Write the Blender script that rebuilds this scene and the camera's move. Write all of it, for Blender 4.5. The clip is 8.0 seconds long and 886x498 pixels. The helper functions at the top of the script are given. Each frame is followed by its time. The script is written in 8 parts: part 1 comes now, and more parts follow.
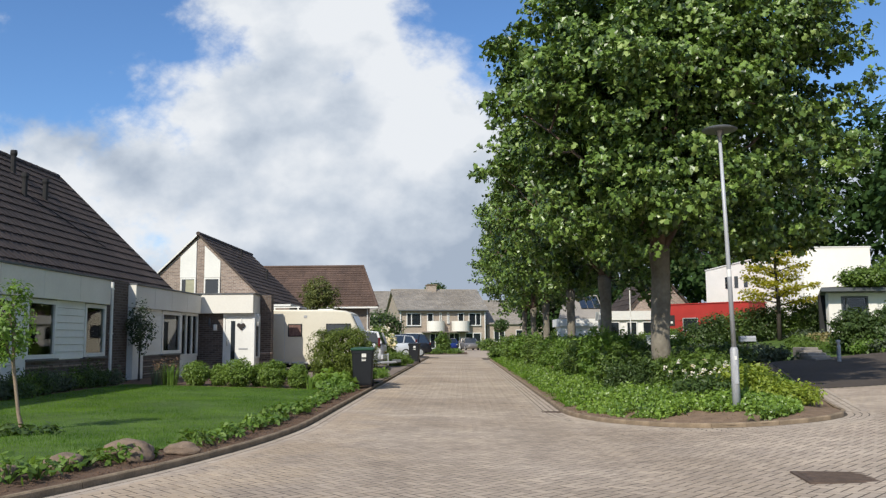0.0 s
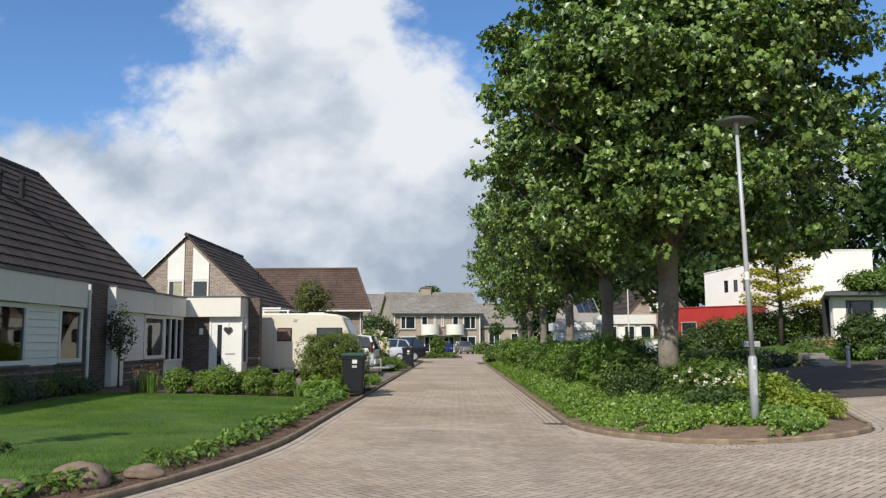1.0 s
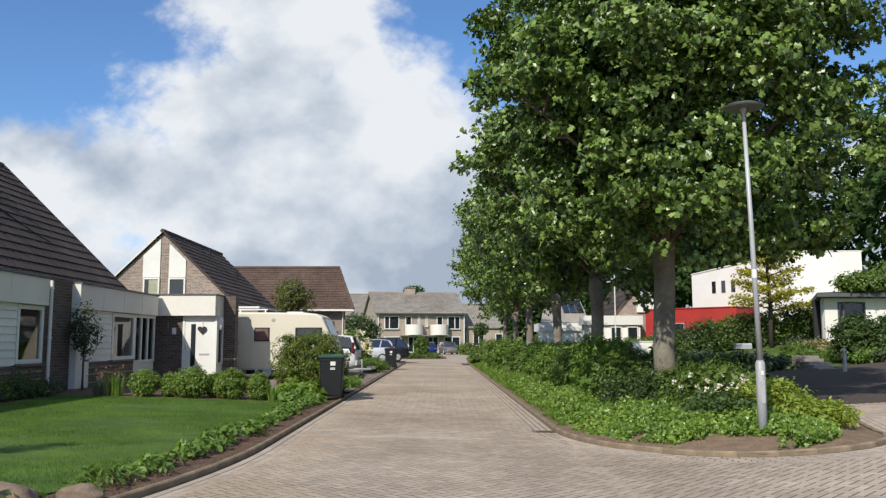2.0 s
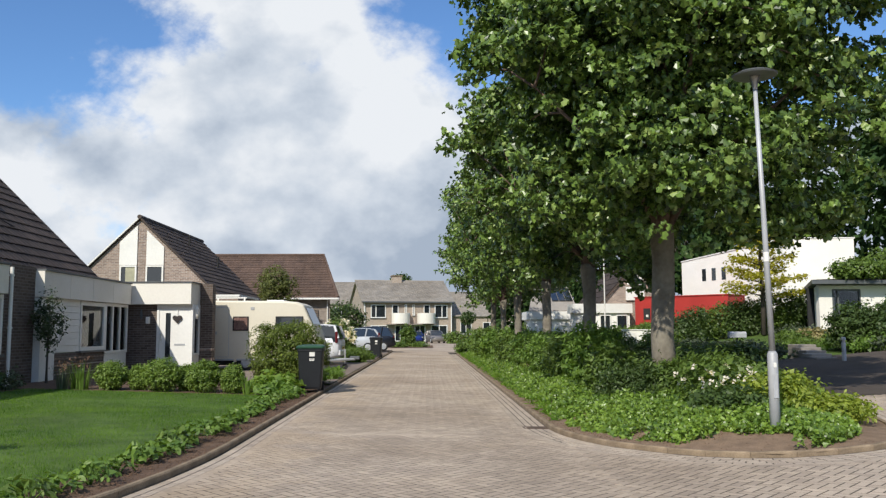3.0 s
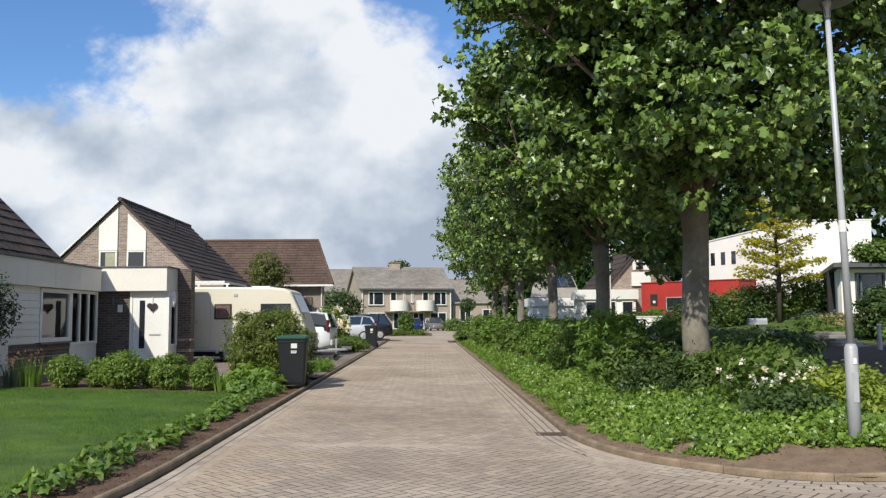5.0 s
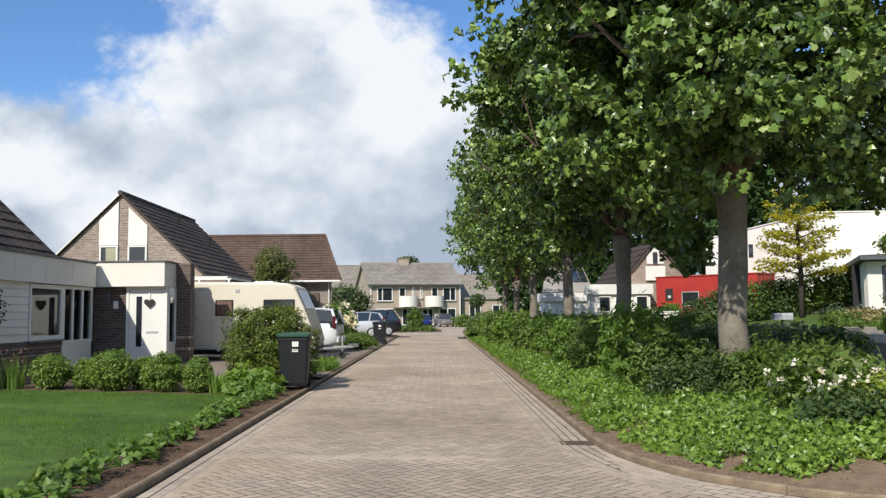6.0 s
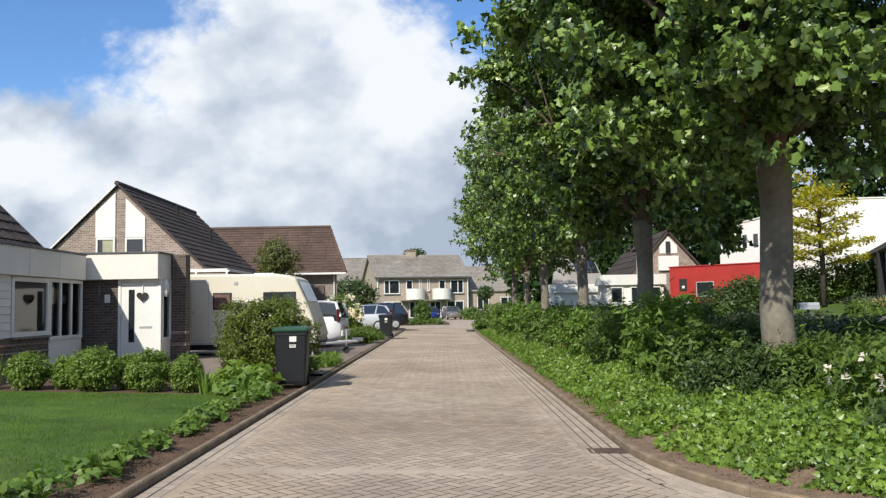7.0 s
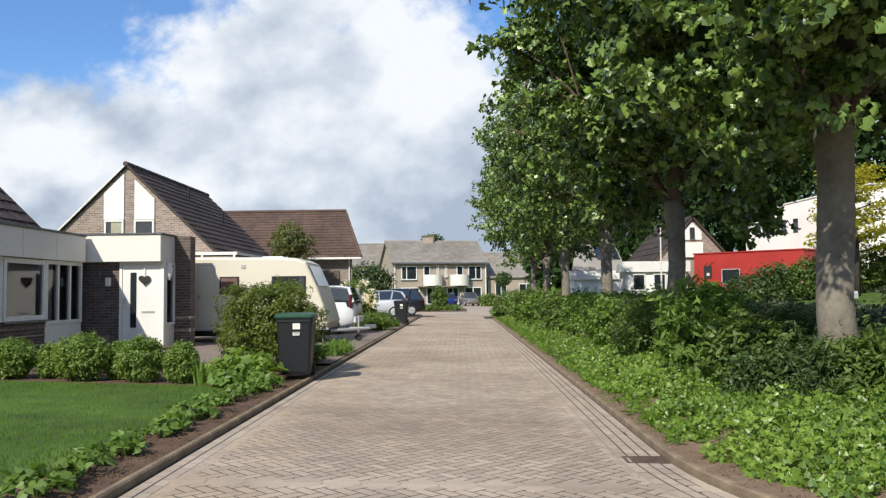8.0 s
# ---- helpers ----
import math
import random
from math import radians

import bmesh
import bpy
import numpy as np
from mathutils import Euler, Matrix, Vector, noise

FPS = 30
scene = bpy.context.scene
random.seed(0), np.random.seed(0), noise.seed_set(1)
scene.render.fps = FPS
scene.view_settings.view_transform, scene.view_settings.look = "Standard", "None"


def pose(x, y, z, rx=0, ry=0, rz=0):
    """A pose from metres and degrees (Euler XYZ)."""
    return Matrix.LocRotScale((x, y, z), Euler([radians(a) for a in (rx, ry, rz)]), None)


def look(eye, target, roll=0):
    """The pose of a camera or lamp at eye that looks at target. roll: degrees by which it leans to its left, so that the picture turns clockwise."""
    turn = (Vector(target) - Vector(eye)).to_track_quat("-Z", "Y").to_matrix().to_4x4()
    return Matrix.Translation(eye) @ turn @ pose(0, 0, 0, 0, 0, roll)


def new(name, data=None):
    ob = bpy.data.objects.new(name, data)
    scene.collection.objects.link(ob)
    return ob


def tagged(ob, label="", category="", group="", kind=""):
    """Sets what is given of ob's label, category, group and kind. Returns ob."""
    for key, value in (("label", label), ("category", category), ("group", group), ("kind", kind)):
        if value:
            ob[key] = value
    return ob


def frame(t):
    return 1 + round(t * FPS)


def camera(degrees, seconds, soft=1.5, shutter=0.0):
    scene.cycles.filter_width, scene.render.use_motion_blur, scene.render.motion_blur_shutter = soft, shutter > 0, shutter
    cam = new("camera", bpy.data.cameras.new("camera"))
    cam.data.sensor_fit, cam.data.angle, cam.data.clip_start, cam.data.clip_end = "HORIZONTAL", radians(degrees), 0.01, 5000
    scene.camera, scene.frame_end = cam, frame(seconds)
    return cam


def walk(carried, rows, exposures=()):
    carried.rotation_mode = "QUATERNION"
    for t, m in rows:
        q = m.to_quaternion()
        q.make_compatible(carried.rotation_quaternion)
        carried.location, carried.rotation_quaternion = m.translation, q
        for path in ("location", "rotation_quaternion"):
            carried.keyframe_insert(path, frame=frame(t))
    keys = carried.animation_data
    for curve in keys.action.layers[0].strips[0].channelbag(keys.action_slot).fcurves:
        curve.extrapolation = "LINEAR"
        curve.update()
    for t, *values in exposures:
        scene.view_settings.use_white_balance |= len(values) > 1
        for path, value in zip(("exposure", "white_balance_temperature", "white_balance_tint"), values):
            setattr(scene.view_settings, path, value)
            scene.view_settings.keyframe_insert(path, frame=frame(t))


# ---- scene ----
cam = camera(56.0, 8.0, soft=1.3)
PATH = [
    (0, (0.141, 0.531, 1.354), (0.099, 2.518, 1.57), -0.4),
    (0.5, (0.128, 1.041, 1.385), (0.098, 3.028, 1.609), -0.1),
    (1, (0.11, 1.547, 1.42), (0.081, 3.534, 1.643), -0.3),
    (1.5, (0.115, 2.05, 1.436), (0.102, 4.037, 1.664), -0.2),
    (3, (0.174, 3.602, 1.466), (0.212, 5.592, 1.662), -0.2),
    (3.5, (0.235, 4.119, 1.473), (0.279, 6.11, 1.656), -0.3),
    (4, (0.258, 4.687, 1.464), (0.304, 6.679, 1.645), -0.1),
    (4.5, (0.259, 5.191, 1.474), (0.304, 7.183, 1.647), -0.3),
    (5.8, (0.205, 6.615, 1.492), (0.232, 8.609, 1.650), -0.6),
    (6, (0.216, 6.853, 1.486), (0.235, 8.847, 1.642), -0.6),
    (6.5, (0.194, 7.445, 1.479), (0.205, 9.439, 1.627), -0.9),
    (7, (0.194, 8.074, 1.464), (0.196, 10.069, 1.603), -1.0),
    (7.5, (0.193, 8.625, 1.457), (0.179, 10.621, 1.583), -1.1),
    (8, (0.228, 9.223, 1.455), (0.186, 11.22, 1.562), -0.6),
]
walk(cam, [(t, look(eye, target, roll)) for t, eye, target, roll in PATH], exposures=[(0, 0.12), (4.5, 0.17), (8, 0.29)])

# ---- world, sun, exposure ----
SUN_WAY = Vector((0.55, 1.12, -1.0)).normalized()
SUN_EL = math.asin(-SUN_WAY.z)
SUN_AZ = math.atan2(-SUN_WAY.x, -SUN_WAY.y)


def make_world():
    w = bpy.data.worlds.new("sky")
    scene.world = w
    w.use_nodes = True
    nt = w.node_tree
    nt.nodes.clear()
    N, L = nt.nodes.new, nt.links.new
    out, bg = N("ShaderNodeOutputWorld"), N("ShaderNodeBackground")
    sky = N("ShaderNodeTexSky")
    sky.sky_type, sky.sun_disc = "NISHITA", False
    sky.sun_elevation, sky.sun_rotation = SUN_EL, SUN_AZ
    sky.air_density, sky.dust_density, sky.ozone_density = 1.0, 0.15, 3.0
    geo = N("ShaderNodeTexCoord")
    sep = N("ShaderNodeSeparateXYZ")
    L(geo.outputs["Generated"], sep.inputs[0])

    def m(op, a, b=0.0, c=None):
        n = N("ShaderNodeMath")
        n.operation = op
        for i, v in enumerate((a, b, c)):
            if v is None:
                continue
            if isinstance(v, (int, float)):
                n.inputs[i].default_value = v
            else:
                L(v, n.inputs[i])
        return n.outputs[0]

    # clouds in the plane of view along the street: u across, v up
    ahead = m("MAXIMUM", m("ABSOLUTE", sep.outputs["Y"]), 0.12)
    u, v = m("DIVIDE", sep.outputs["X"], ahead), m("DIVIDE", sep.outputs["Z"], ahead)
    comb = N("ShaderNodeCombineXYZ")
    L(u, comb.inputs[0]), L(m("MULTIPLY", v, 1.25), comb.inputs[1]), L(m("MULTIPLY", sep.outputs["Y"], 0.3), comb.inputs[2])
    mapn = N("ShaderNodeMapping")
    mapn.inputs["Location"].default_value = (CLOUD_SEED, 1.3, 0)
    mapn.inputs["Rotation"].default_value = (0, 0, radians(28))
    L(comb.outputs[0], mapn.inputs[0])
    big, mid, fine = N("ShaderNodeTexNoise"), N("ShaderNodeTexNoise"), N("ShaderNodeTexNoise")
    for n, sc, det, ro, vec in ((big, 5.0, 9.0, 0.56, mapn), (mid, 14.0, 7.0, 0.62, mapn), (fine, 5.2, 7.0, 0.50, comb)):
        n.inputs["Scale"].default_value, n.inputs["Detail"].default_value, n.inputs["Roughness"].default_value = sc, det, ro
        L(vec.outputs[0], n.inputs["Vector"])
    # a tall cumulus leaning over the street, and a low bank behind the roofs
    axis = m("MULTIPLY_ADD", v, -0.20, -0.085)
    width = m("MULTIPLY_ADD", v, -0.42, 0.36)
    tower = m("DIVIDE", m("SUBTRACT", width, m("ABSOLUTE", m("SUBTRACT", u, axis))), 0.11)
    low = m("DIVIDE", m("SUBTRACT", 0.29, v), 0.085)
    over = m("MINIMUM", m("SUBTRACT", v, 0.75), 0.22)
    cover = m("MAXIMUM", m("MINIMUM", m("MAXIMUM", tower, low), 1.3), over)
    cover = m("ADD", cover, m("MULTIPLY", m("SUBTRACT", big.outputs["Fac"], 0.5), 3.6))
    cover = m("ADD", cover, m("MULTIPLY", m("SUBTRACT", mid.outputs["Fac"], 0.5), 1.0))
    ramp = N("ShaderNodeValToRGB")
    ramp.color_ramp.interpolation = "EASE"
    ramp.color_ramp.elements[0].position, ramp.color_ramp.elements[1].position = 0.05, 0.72
    L(cover, ramp.inputs[0])
    # lit tops and greyer bellies
    lit = m("ADD", m("MULTIPLY", m("SUBTRACT", fine.outputs["Fac"], 0.5), m("MULTIPLY_ADD", v, -2.2, 3.4)), m("MULTIPLY_ADD", v, 1.15, 0.36))
    lit = m("ADD", lit, m("MULTIPLY", m("SUBTRACT", mid.outputs["Fac"], 0.5), 0.35))
    shade = N("ShaderNodeValToRGB")
    e = shade.color_ramp.elements
    e[0].position, e[0].color = 0.20, (0.43, 0.51, 0.63, 1)
    e[1].position, e[1].color = 0.80, (0.92, 0.955, 1.0, 1)
    k = e.new(0.50)
    k.color = (0.665, 0.735, 0.83, 1)
    L(lit, shade.inputs[0])
    tint = N("ShaderNodeMixRGB")
    tint.blend_type = "MULTIPLY"
    tint.inputs[0].default_value = 1.0
    L(shade.outputs[0], tint.inputs[1])
    tint.inputs[2].default_value = (CLOUD, CLOUD, CLOUD, 1)
    deep = N("ShaderNodeMixRGB")
    deep.blend_type = "MULTIPLY"
    deep.inputs[0].default_value = 1.0
    L(sky.outputs[0], deep.inputs[1])
    deep.inputs[2].default_value = (0.72, 0.93, 1.15, 1)
    mix = N("ShaderNodeMixRGB")
    L(ramp.outputs[0], mix.inputs[0]), L(deep.outputs[0], mix.inputs[1]), L(tint.outputs[0], mix.inputs[2])
    L(mix.outputs[0], bg.inputs[0])
    bg.inputs[1].default_value = SKY
    L(bg.outputs[0], out.inputs[0])


SKY, CLOUD, CLOUD_SEED = 0.12, 6.9, 3.7
make_world()
sun_data = bpy.data.lights.new("sun", "SUN")
sun_data.energy, sun_data.angle, sun_data.color = 4.2, radians(0.6), (1.0, 0.94, 0.83)
sun = new("sun", sun_data)
sun.matrix_world = look((0, 0, 60), Vector((0, 0, 60)) + SUN_WAY)

# ---- helpers of this scene ----
PINV = {}


def thing(name, loc, label, category, group="", kind="", rz=0.0, local=False):
    """A top-level Empty at its base; parts are given in world metres, or local ones if local."""
    ob = new(name)
    ob.empty_display_size = 0.2
    ob.matrix_basis = pose(*loc, 0, 0, rz)
    PINV[ob.name] = Matrix.Identity(4) if local else ob.matrix_basis.inverted()
    return tagged(ob, label, category, group, kind)


def adopt(ob, parent):
    if parent is not None:
        ob.parent = parent
        if parent.name in PINV:
            ob.matrix_parent_inverse = PINV[parent.name]
    return ob


def part(name, bm, material, parent=None, label="", smooth=False):
    me = bpy.data.meshes.new(name)
    if smooth:
        for f in bm.faces:
            f.smooth = True
    bm.to_mesh(me)
    bm.free()
    me.materials.append(material)
    ob = new(name, me)
    if label:
        ob["label"] = label
    return adopt(ob, parent)


def mesh_arrays(name, V, F, material, smooth=False):
    """A mesh from numpy arrays: vertices (n, 3), polygons (m, k)."""
    V, F = np.asarray(V, dtype=np.float32), np.asarray(F, dtype=np.int32)
    me = bpy.data.meshes.new(name)
    k = F.shape[1]
    me.vertices.add(len(V)), me.loops.add(F.size), me.polygons.add(len(F))
    me.vertices.foreach_set("co", V.ravel())
    me.loops.foreach_set("vertex_index", F.ravel())
    me.polygons.foreach_set("loop_start", np.arange(0, F.size, k, dtype=np.int32))
    me.polygons.foreach_set("loop_total", np.full(len(F), k, dtype=np.int32))
    me.polygons.foreach_set("use_smooth", np.full(len(F), smooth, dtype=bool))
    me.update(calc_edges=True)
    me.materials.append(material)
    return me


def apart(name, V, F, material, parent=None, label="", smooth=False):
    ob = new(name, mesh_arrays(name, V, F, material, smooth))
    if label:
        ob["label"] = label
    return adopt(ob, parent)


def box(bm, x0, x1, y0, y1, z0, z1, bevel=0.0):
    r = bmesh.ops.create_cube(bm, size=1.0, matrix=Matrix.Translation(((x0 + x1) / 2, (y0 + y1) / 2, (z0 + z1) / 2)) @ Matrix.Diagonal((abs(x1 - x0), abs(y1 - y0), abs(z1 - z0), 1)))
    if bevel:
        edges = {e for v in r["verts"] for e in v.link_edges}
        bmesh.ops.bevel(bm, geom=list(edges), offset=bevel, segments=1, affect="EDGES")
    return bm


def bbox(*a, bevel=0.0):
    return box(bmesh.new(), *a, bevel=bevel)


def tube(bm, points, radii, sides=8, cap=True):
    """A tapered tube along points."""
    rings = []
    up = Vector((0.123, 0.456, 0.88)).normalized()
    for i, p in enumerate(points):
        a, b = Vector(points[max(i - 1, 0)]), Vector(points[min(i + 1, len(points) - 1)])
        d = (b - a).normalized()
        u = d.cross(up if abs(d.dot(up)) < 0.95 else Vector((1, 0, 0))).normalized()
        v = d.cross(u)
        r = radii[i] if isinstance(radii, (list, tuple)) else radii
        rings.append([bm.verts.new(Vector(p) + r * (math.cos(2 * math.pi * k / sides) * u + math.sin(2 * math.pi * k / sides) * v)) for k in range(sides)])
    for a, b in zip(rings, rings[1:]):
        for k in range(sides):
            bm.faces.new((a[k], a[(k + 1) % sides], b[(k + 1) % sides], b[k]))
    if cap:
        bm.faces.new(rings[0][::-1]), bm.faces.new(rings[-1])
    return bm


def prism(bm, pts, axis, a, b):
    """An outline of 2D points pulled from a to b along an axis: x (pts are y, z), y (x, z) or z (x, y)."""
    def at(p, t):
        return {"x": (t, p[0], p[1]), "y": (p[0], t, p[1]), "z": (p[0], p[1], t)}[axis]
    lo, hi = [bm.verts.new(at(p, a)) for p in pts], [bm.verts.new(at(p, b)) for p in pts]
    n = len(pts)
    bm.faces.new(lo), bm.faces.new(hi[::-1])
    for i in range(n):
        bm.faces.new((lo[i], hi[i], hi[(i + 1) % n], lo[(i + 1) % n]))
    bmesh.ops.recalc_face_normals(bm, faces=bm.faces[:])
    return bm


def smooth01(t):
    t = min(max(t, 0.0), 1.0)
    return t * t * (3 - 2 * t)


# ---- materials ----
def mat(name, base, other=None, scale=3.0, rough=0.8, bump=0.15, metal=0.0, rand=0.0, fine=14.0, spec=0.5, stain=0.0, bump_scale=None, world=False):
    """A surface with colour variation at two scales, relief and, by rand, a different tone for each piece."""
    m = bpy.data.materials.new(name)
    m.use_nodes = True
    nt = m.node_tree
    N, L = nt.nodes.new, nt.links.new
    b = nt.nodes["Principled BSDF"]
    other = other or tuple(c * 0.72 for c in base)
    at = N("ShaderNodeNewGeometry").outputs["Position"] if world else N("ShaderNodeTexCoord").outputs["Object"]
    n1, n2 = N("ShaderNodeTexNoise"), N("ShaderNodeTexNoise")
    n1.inputs["Scale"].default_value, n1.inputs["Detail"].default_value = scale, 4.0
    n2.inputs["Scale"].default_value, n2.inputs["Detail"].default_value = scale * fine, 5.0
    L(at, n1.inputs["Vector"]), L(at, n2.inputs["Vector"])
    add = N("ShaderNodeMath")
    add.operation = "MULTIPLY_ADD"
    L(n1.outputs["Fac"], add.inputs[0])
    add.inputs[1].default_value = 0.6
    half = N("ShaderNodeMath")
    half.operation = "MULTIPLY"
    L(n2.outputs["Fac"], half.inputs[0])
    half.inputs[1].default_value = 0.4
    L(half.outputs[0], add.inputs[2])
    ramp = N("ShaderNodeValToRGB")
    ramp.color_ramp.elements[0].position, ramp.color_ramp.elements[1].position = 0.34, 0.66
    ramp.color_ramp.elements[0].color, ramp.color_ramp.elements[1].color = (*other, 1), (*base, 1)
    L(add.outputs[0], ramp.inputs[0])
    col = ramp.outputs[0]
    if rand:
        oi, ge = N("ShaderNodeObjectInfo"), N("ShaderNodeNewGeometry")
        s = N("ShaderNodeMath")
        s.operation = "ADD"
        L(oi.outputs["Random"], s.inputs[0]), L(ge.outputs["Random Per Island"], s.inputs[1])
        fr = N("ShaderNodeMath")
        fr.operation = "FRACT"
        L(s.outputs[0], fr.inputs[0])
        mr = N("ShaderNodeMapRange")
        mr.inputs["To Min"].default_value, mr.inputs["To Max"].default_value = 1 - rand, 1 + rand
        L(fr.outputs[0], mr.inputs["Value"])
        mul = N("ShaderNodeMixRGB")
        mul.blend_type = "MULTIPLY"
        mul.inputs[0].default_value = 1.0
        L(col, mul.inputs[1]), L(mr.outputs[0], mul.inputs[2])
        col = mul.outputs[0]
    if stain:
        n3 = N("ShaderNodeTexNoise")
        n3.inputs["Scale"].default_value, n3.inputs["Detail"].default_value = scale * 0.23, 6.0
        L(at, n3.inputs["Vector"])
        r3 = N("ShaderNodeValToRGB")
        r3.color_ramp.elements[0].position, r3.color_ramp.elements[1].position = 0.36, 0.62
        d = 1 - stain
        r3.color_ramp.elements[0].color, r3.color_ramp.elements[1].color = (d, d * 0.97, d * 0.93, 1), (1, 1, 1, 1)
        L(n3.outputs["Fac"], r3.inputs[0])
        m3 = N("ShaderNodeMixRGB")
        m3.blend_type = "MULTIPLY"
        m3.inputs[0].default_value = 1.0
        L(col, m3.inputs[1]), L(r3.outputs[0], m3.inputs[2])
        col = m3.outputs[0]
    L(col, b.inputs["Base Color"])
    b.inputs["Roughness"].default_value, b.inputs["Metallic"].default_value = rough, metal
    b.inputs["Specular IOR Level"].default_value = spec
    if bump:
        bp = N("ShaderNodeBump")
        bp.inputs["Strength"].default_value, bp.inputs["Distance"].default_value = bump, 0.02
        if bump_scale:
            n4 = N("ShaderNodeTexNoise")
            n4.inputs["Scale"].default_value, n4.inputs["Detail"].default_value = bump_scale, 4.0
            L(at, n4.inputs["Vector"])
            L(n4.outputs["Fac"], bp.inputs["Height"])
        else:
            L(n2.outputs["Fac"], bp.inputs["Height"])
        L(bp.outputs[0], b.inputs["Normal"])
    return m


def brick_mat(name, c1, c2, mortar, axis="x", bw=0.22, bh=0.062, ms=0.006):
    """Coursed brickwork, laid along the wall: axis x for walls seen from the front, y for walls along the street."""
    m = bpy.data.materials.new(name)
    m.use_nodes = True
    nt = m.node_tree
    N, L = nt.nodes.new, nt.links.new
    b = nt.nodes["Principled BSDF"]
    tc, sep, comb, bt = N("ShaderNodeTexCoord"), N("ShaderNodeSeparateXYZ"), N("ShaderNodeCombineXYZ"), N("ShaderNodeTexBrick")
    L(tc.outputs["Object"], sep.inputs[0])
    add = N("ShaderNodeMath")
    add.operation = "ADD"
    L(sep.outputs["X"], add.inputs[0]), L(sep.outputs["Y"], add.inputs[1])
    L(add.outputs[0], comb.inputs[0]), L(sep.outputs["Z"], comb.inputs[1])
    L(comb.outputs[0], bt.inputs["Vector"])
    bt.inputs["Scale"].default_value = 1.0
    bt.inputs["Brick Width"].default_value, bt.inputs["Row Height"].default_value = bw, bh
    bt.inputs["Mortar Size"].default_value, bt.inputs["Mortar Smooth"].default_value = ms, 0.2
    bt.inputs["Color1"].default_value, bt.inputs["Color2"].default_value, bt.inputs["Mortar"].default_value = (*c1, 1), (*c2, 1), (*mortar, 1)
    n = N("ShaderNodeTexNoise")
    n.inputs["Scale"].default_value, n.inputs["Detail"].default_value = 7.0, 5.0
    L(tc.outputs["Object"], n.inputs["Vector"])
    mr = N("ShaderNodeMapRange")
    mr.inputs["To Min"].default_value, mr.inputs["To Max"].default_value = 0.7, 1.3
    L(n.outputs["Fac"], mr.inputs["Value"])
    mul = N("ShaderNodeMixRGB")
    mul.blend_type = "MULTIPLY"
    mul.inputs[0].default_value = 1.0
    L(bt.outputs["Color"], mul.inputs[1]), L(mr.outputs[0], mul.inputs[2])
    L(mul.outputs[0], b.inputs["Base Color"])
    b.inputs["Roughness"].default_value = 0.9
    bp = N("ShaderNodeBump")
    bp.inputs["Strength"].default_value, bp.inputs["Distance"].default_value = 0.6, 0.01
    inv = N("ShaderNodeMath")
    inv.operation = "SUBTRACT"
    inv.inputs[0].default_value = 1.0
    L(bt.outputs["Fac"], inv.inputs[1])
    L(inv.outputs[0], bp.inputs["Height"]), L(bp.outputs[0], b.inputs["Normal"])
    return m


def leaf_mat(name, light, dark, rough=0.5, through_light=0.35, yellow=None, spec=0.5, rnd=0.6, patch=0.45, lift=0.0):
    """Foliage: tone differs from leaf to leaf, and light shines through the blade."""
    m = bpy.data.materials.new(name)
    m.use_nodes = True
    nt = m.node_tree
    N, L = nt.nodes.new, nt.links.new
    b, out = nt.nodes["Principled BSDF"], nt.nodes["Material Output"]
    ge, tc, n = N("ShaderNodeNewGeometry"), N("ShaderNodeTexCoord"), N("ShaderNodeTexNoise")
    n.inputs["Scale"].default_value, n.inputs["Detail"].default_value = 0.9, 3.0
    L(tc.outputs["Object"], n.inputs["Vector"])
    mx = N("ShaderNodeMath")
    mx.operation = "MULTIPLY_ADD"
    L(ge.outputs["Random Per Island"], mx.inputs[0])
    mx.inputs[1].default_value = rnd
    hf = N("ShaderNodeMath")
    hf.operation = "MULTIPLY_ADD"
    L(n.outputs["Fac"], hf.inputs[0])
    hf.inputs[1].default_value, hf.inputs[2].default_value = patch, lift
    L(hf.outputs[0], mx.inputs[2])
    ramp = N("ShaderNodeValToRGB")
    e = ramp.color_ramp.elements
    e[0].position, e[0].color, e[1].position, e[1].color = 0.1, (*dark, 1), 0.85, (*light, 1)
    if yellow:
        k = e.new(0.97)
        k.color = (*yellow, 1)
    L(mx.outputs[0], ramp.inputs[0])
    L(ramp.outputs[0], b.inputs["Base Color"])
    b.inputs["Roughness"].default_value = rough
    b.inputs["Specular IOR Level"].default_value = spec
    tr, mix = N("ShaderNodeBsdfTranslucent"), N("ShaderNodeMixShader")
    warm = N("ShaderNodeMixRGB")
    warm.blend_type = "MULTIPLY"
    warm.inputs[0].default_value = 1.0
    L(ramp.outputs[0], warm.inputs[1])
    warm.inputs[2].default_value = (1.7, 1.6, 0.7, 1)
    L(warm.outputs[0], tr.inputs[0])
    mix.inputs[0].default_value = through_light
    L(b.outputs[0], mix.inputs[1]), L(tr.outputs[0], mix.inputs[2]), L(mix.outputs[0], out.inputs[0])
    return m


def glass_mat(name, tint=(0.02, 0.025, 0.03), rough=0.03):
    m = bpy.data.materials.new(name)
    m.use_nodes = True
    b = m.node_tree.nodes["Principled BSDF"]
    b.inputs["Base Color"].default_value = (*tint, 1)
    b.inputs["Roughness"].default_value = rough
    b.inputs["Specular IOR Level"].default_value = 0.8
    b.inputs["Coat Weight"].default_value = 0.4
    return m


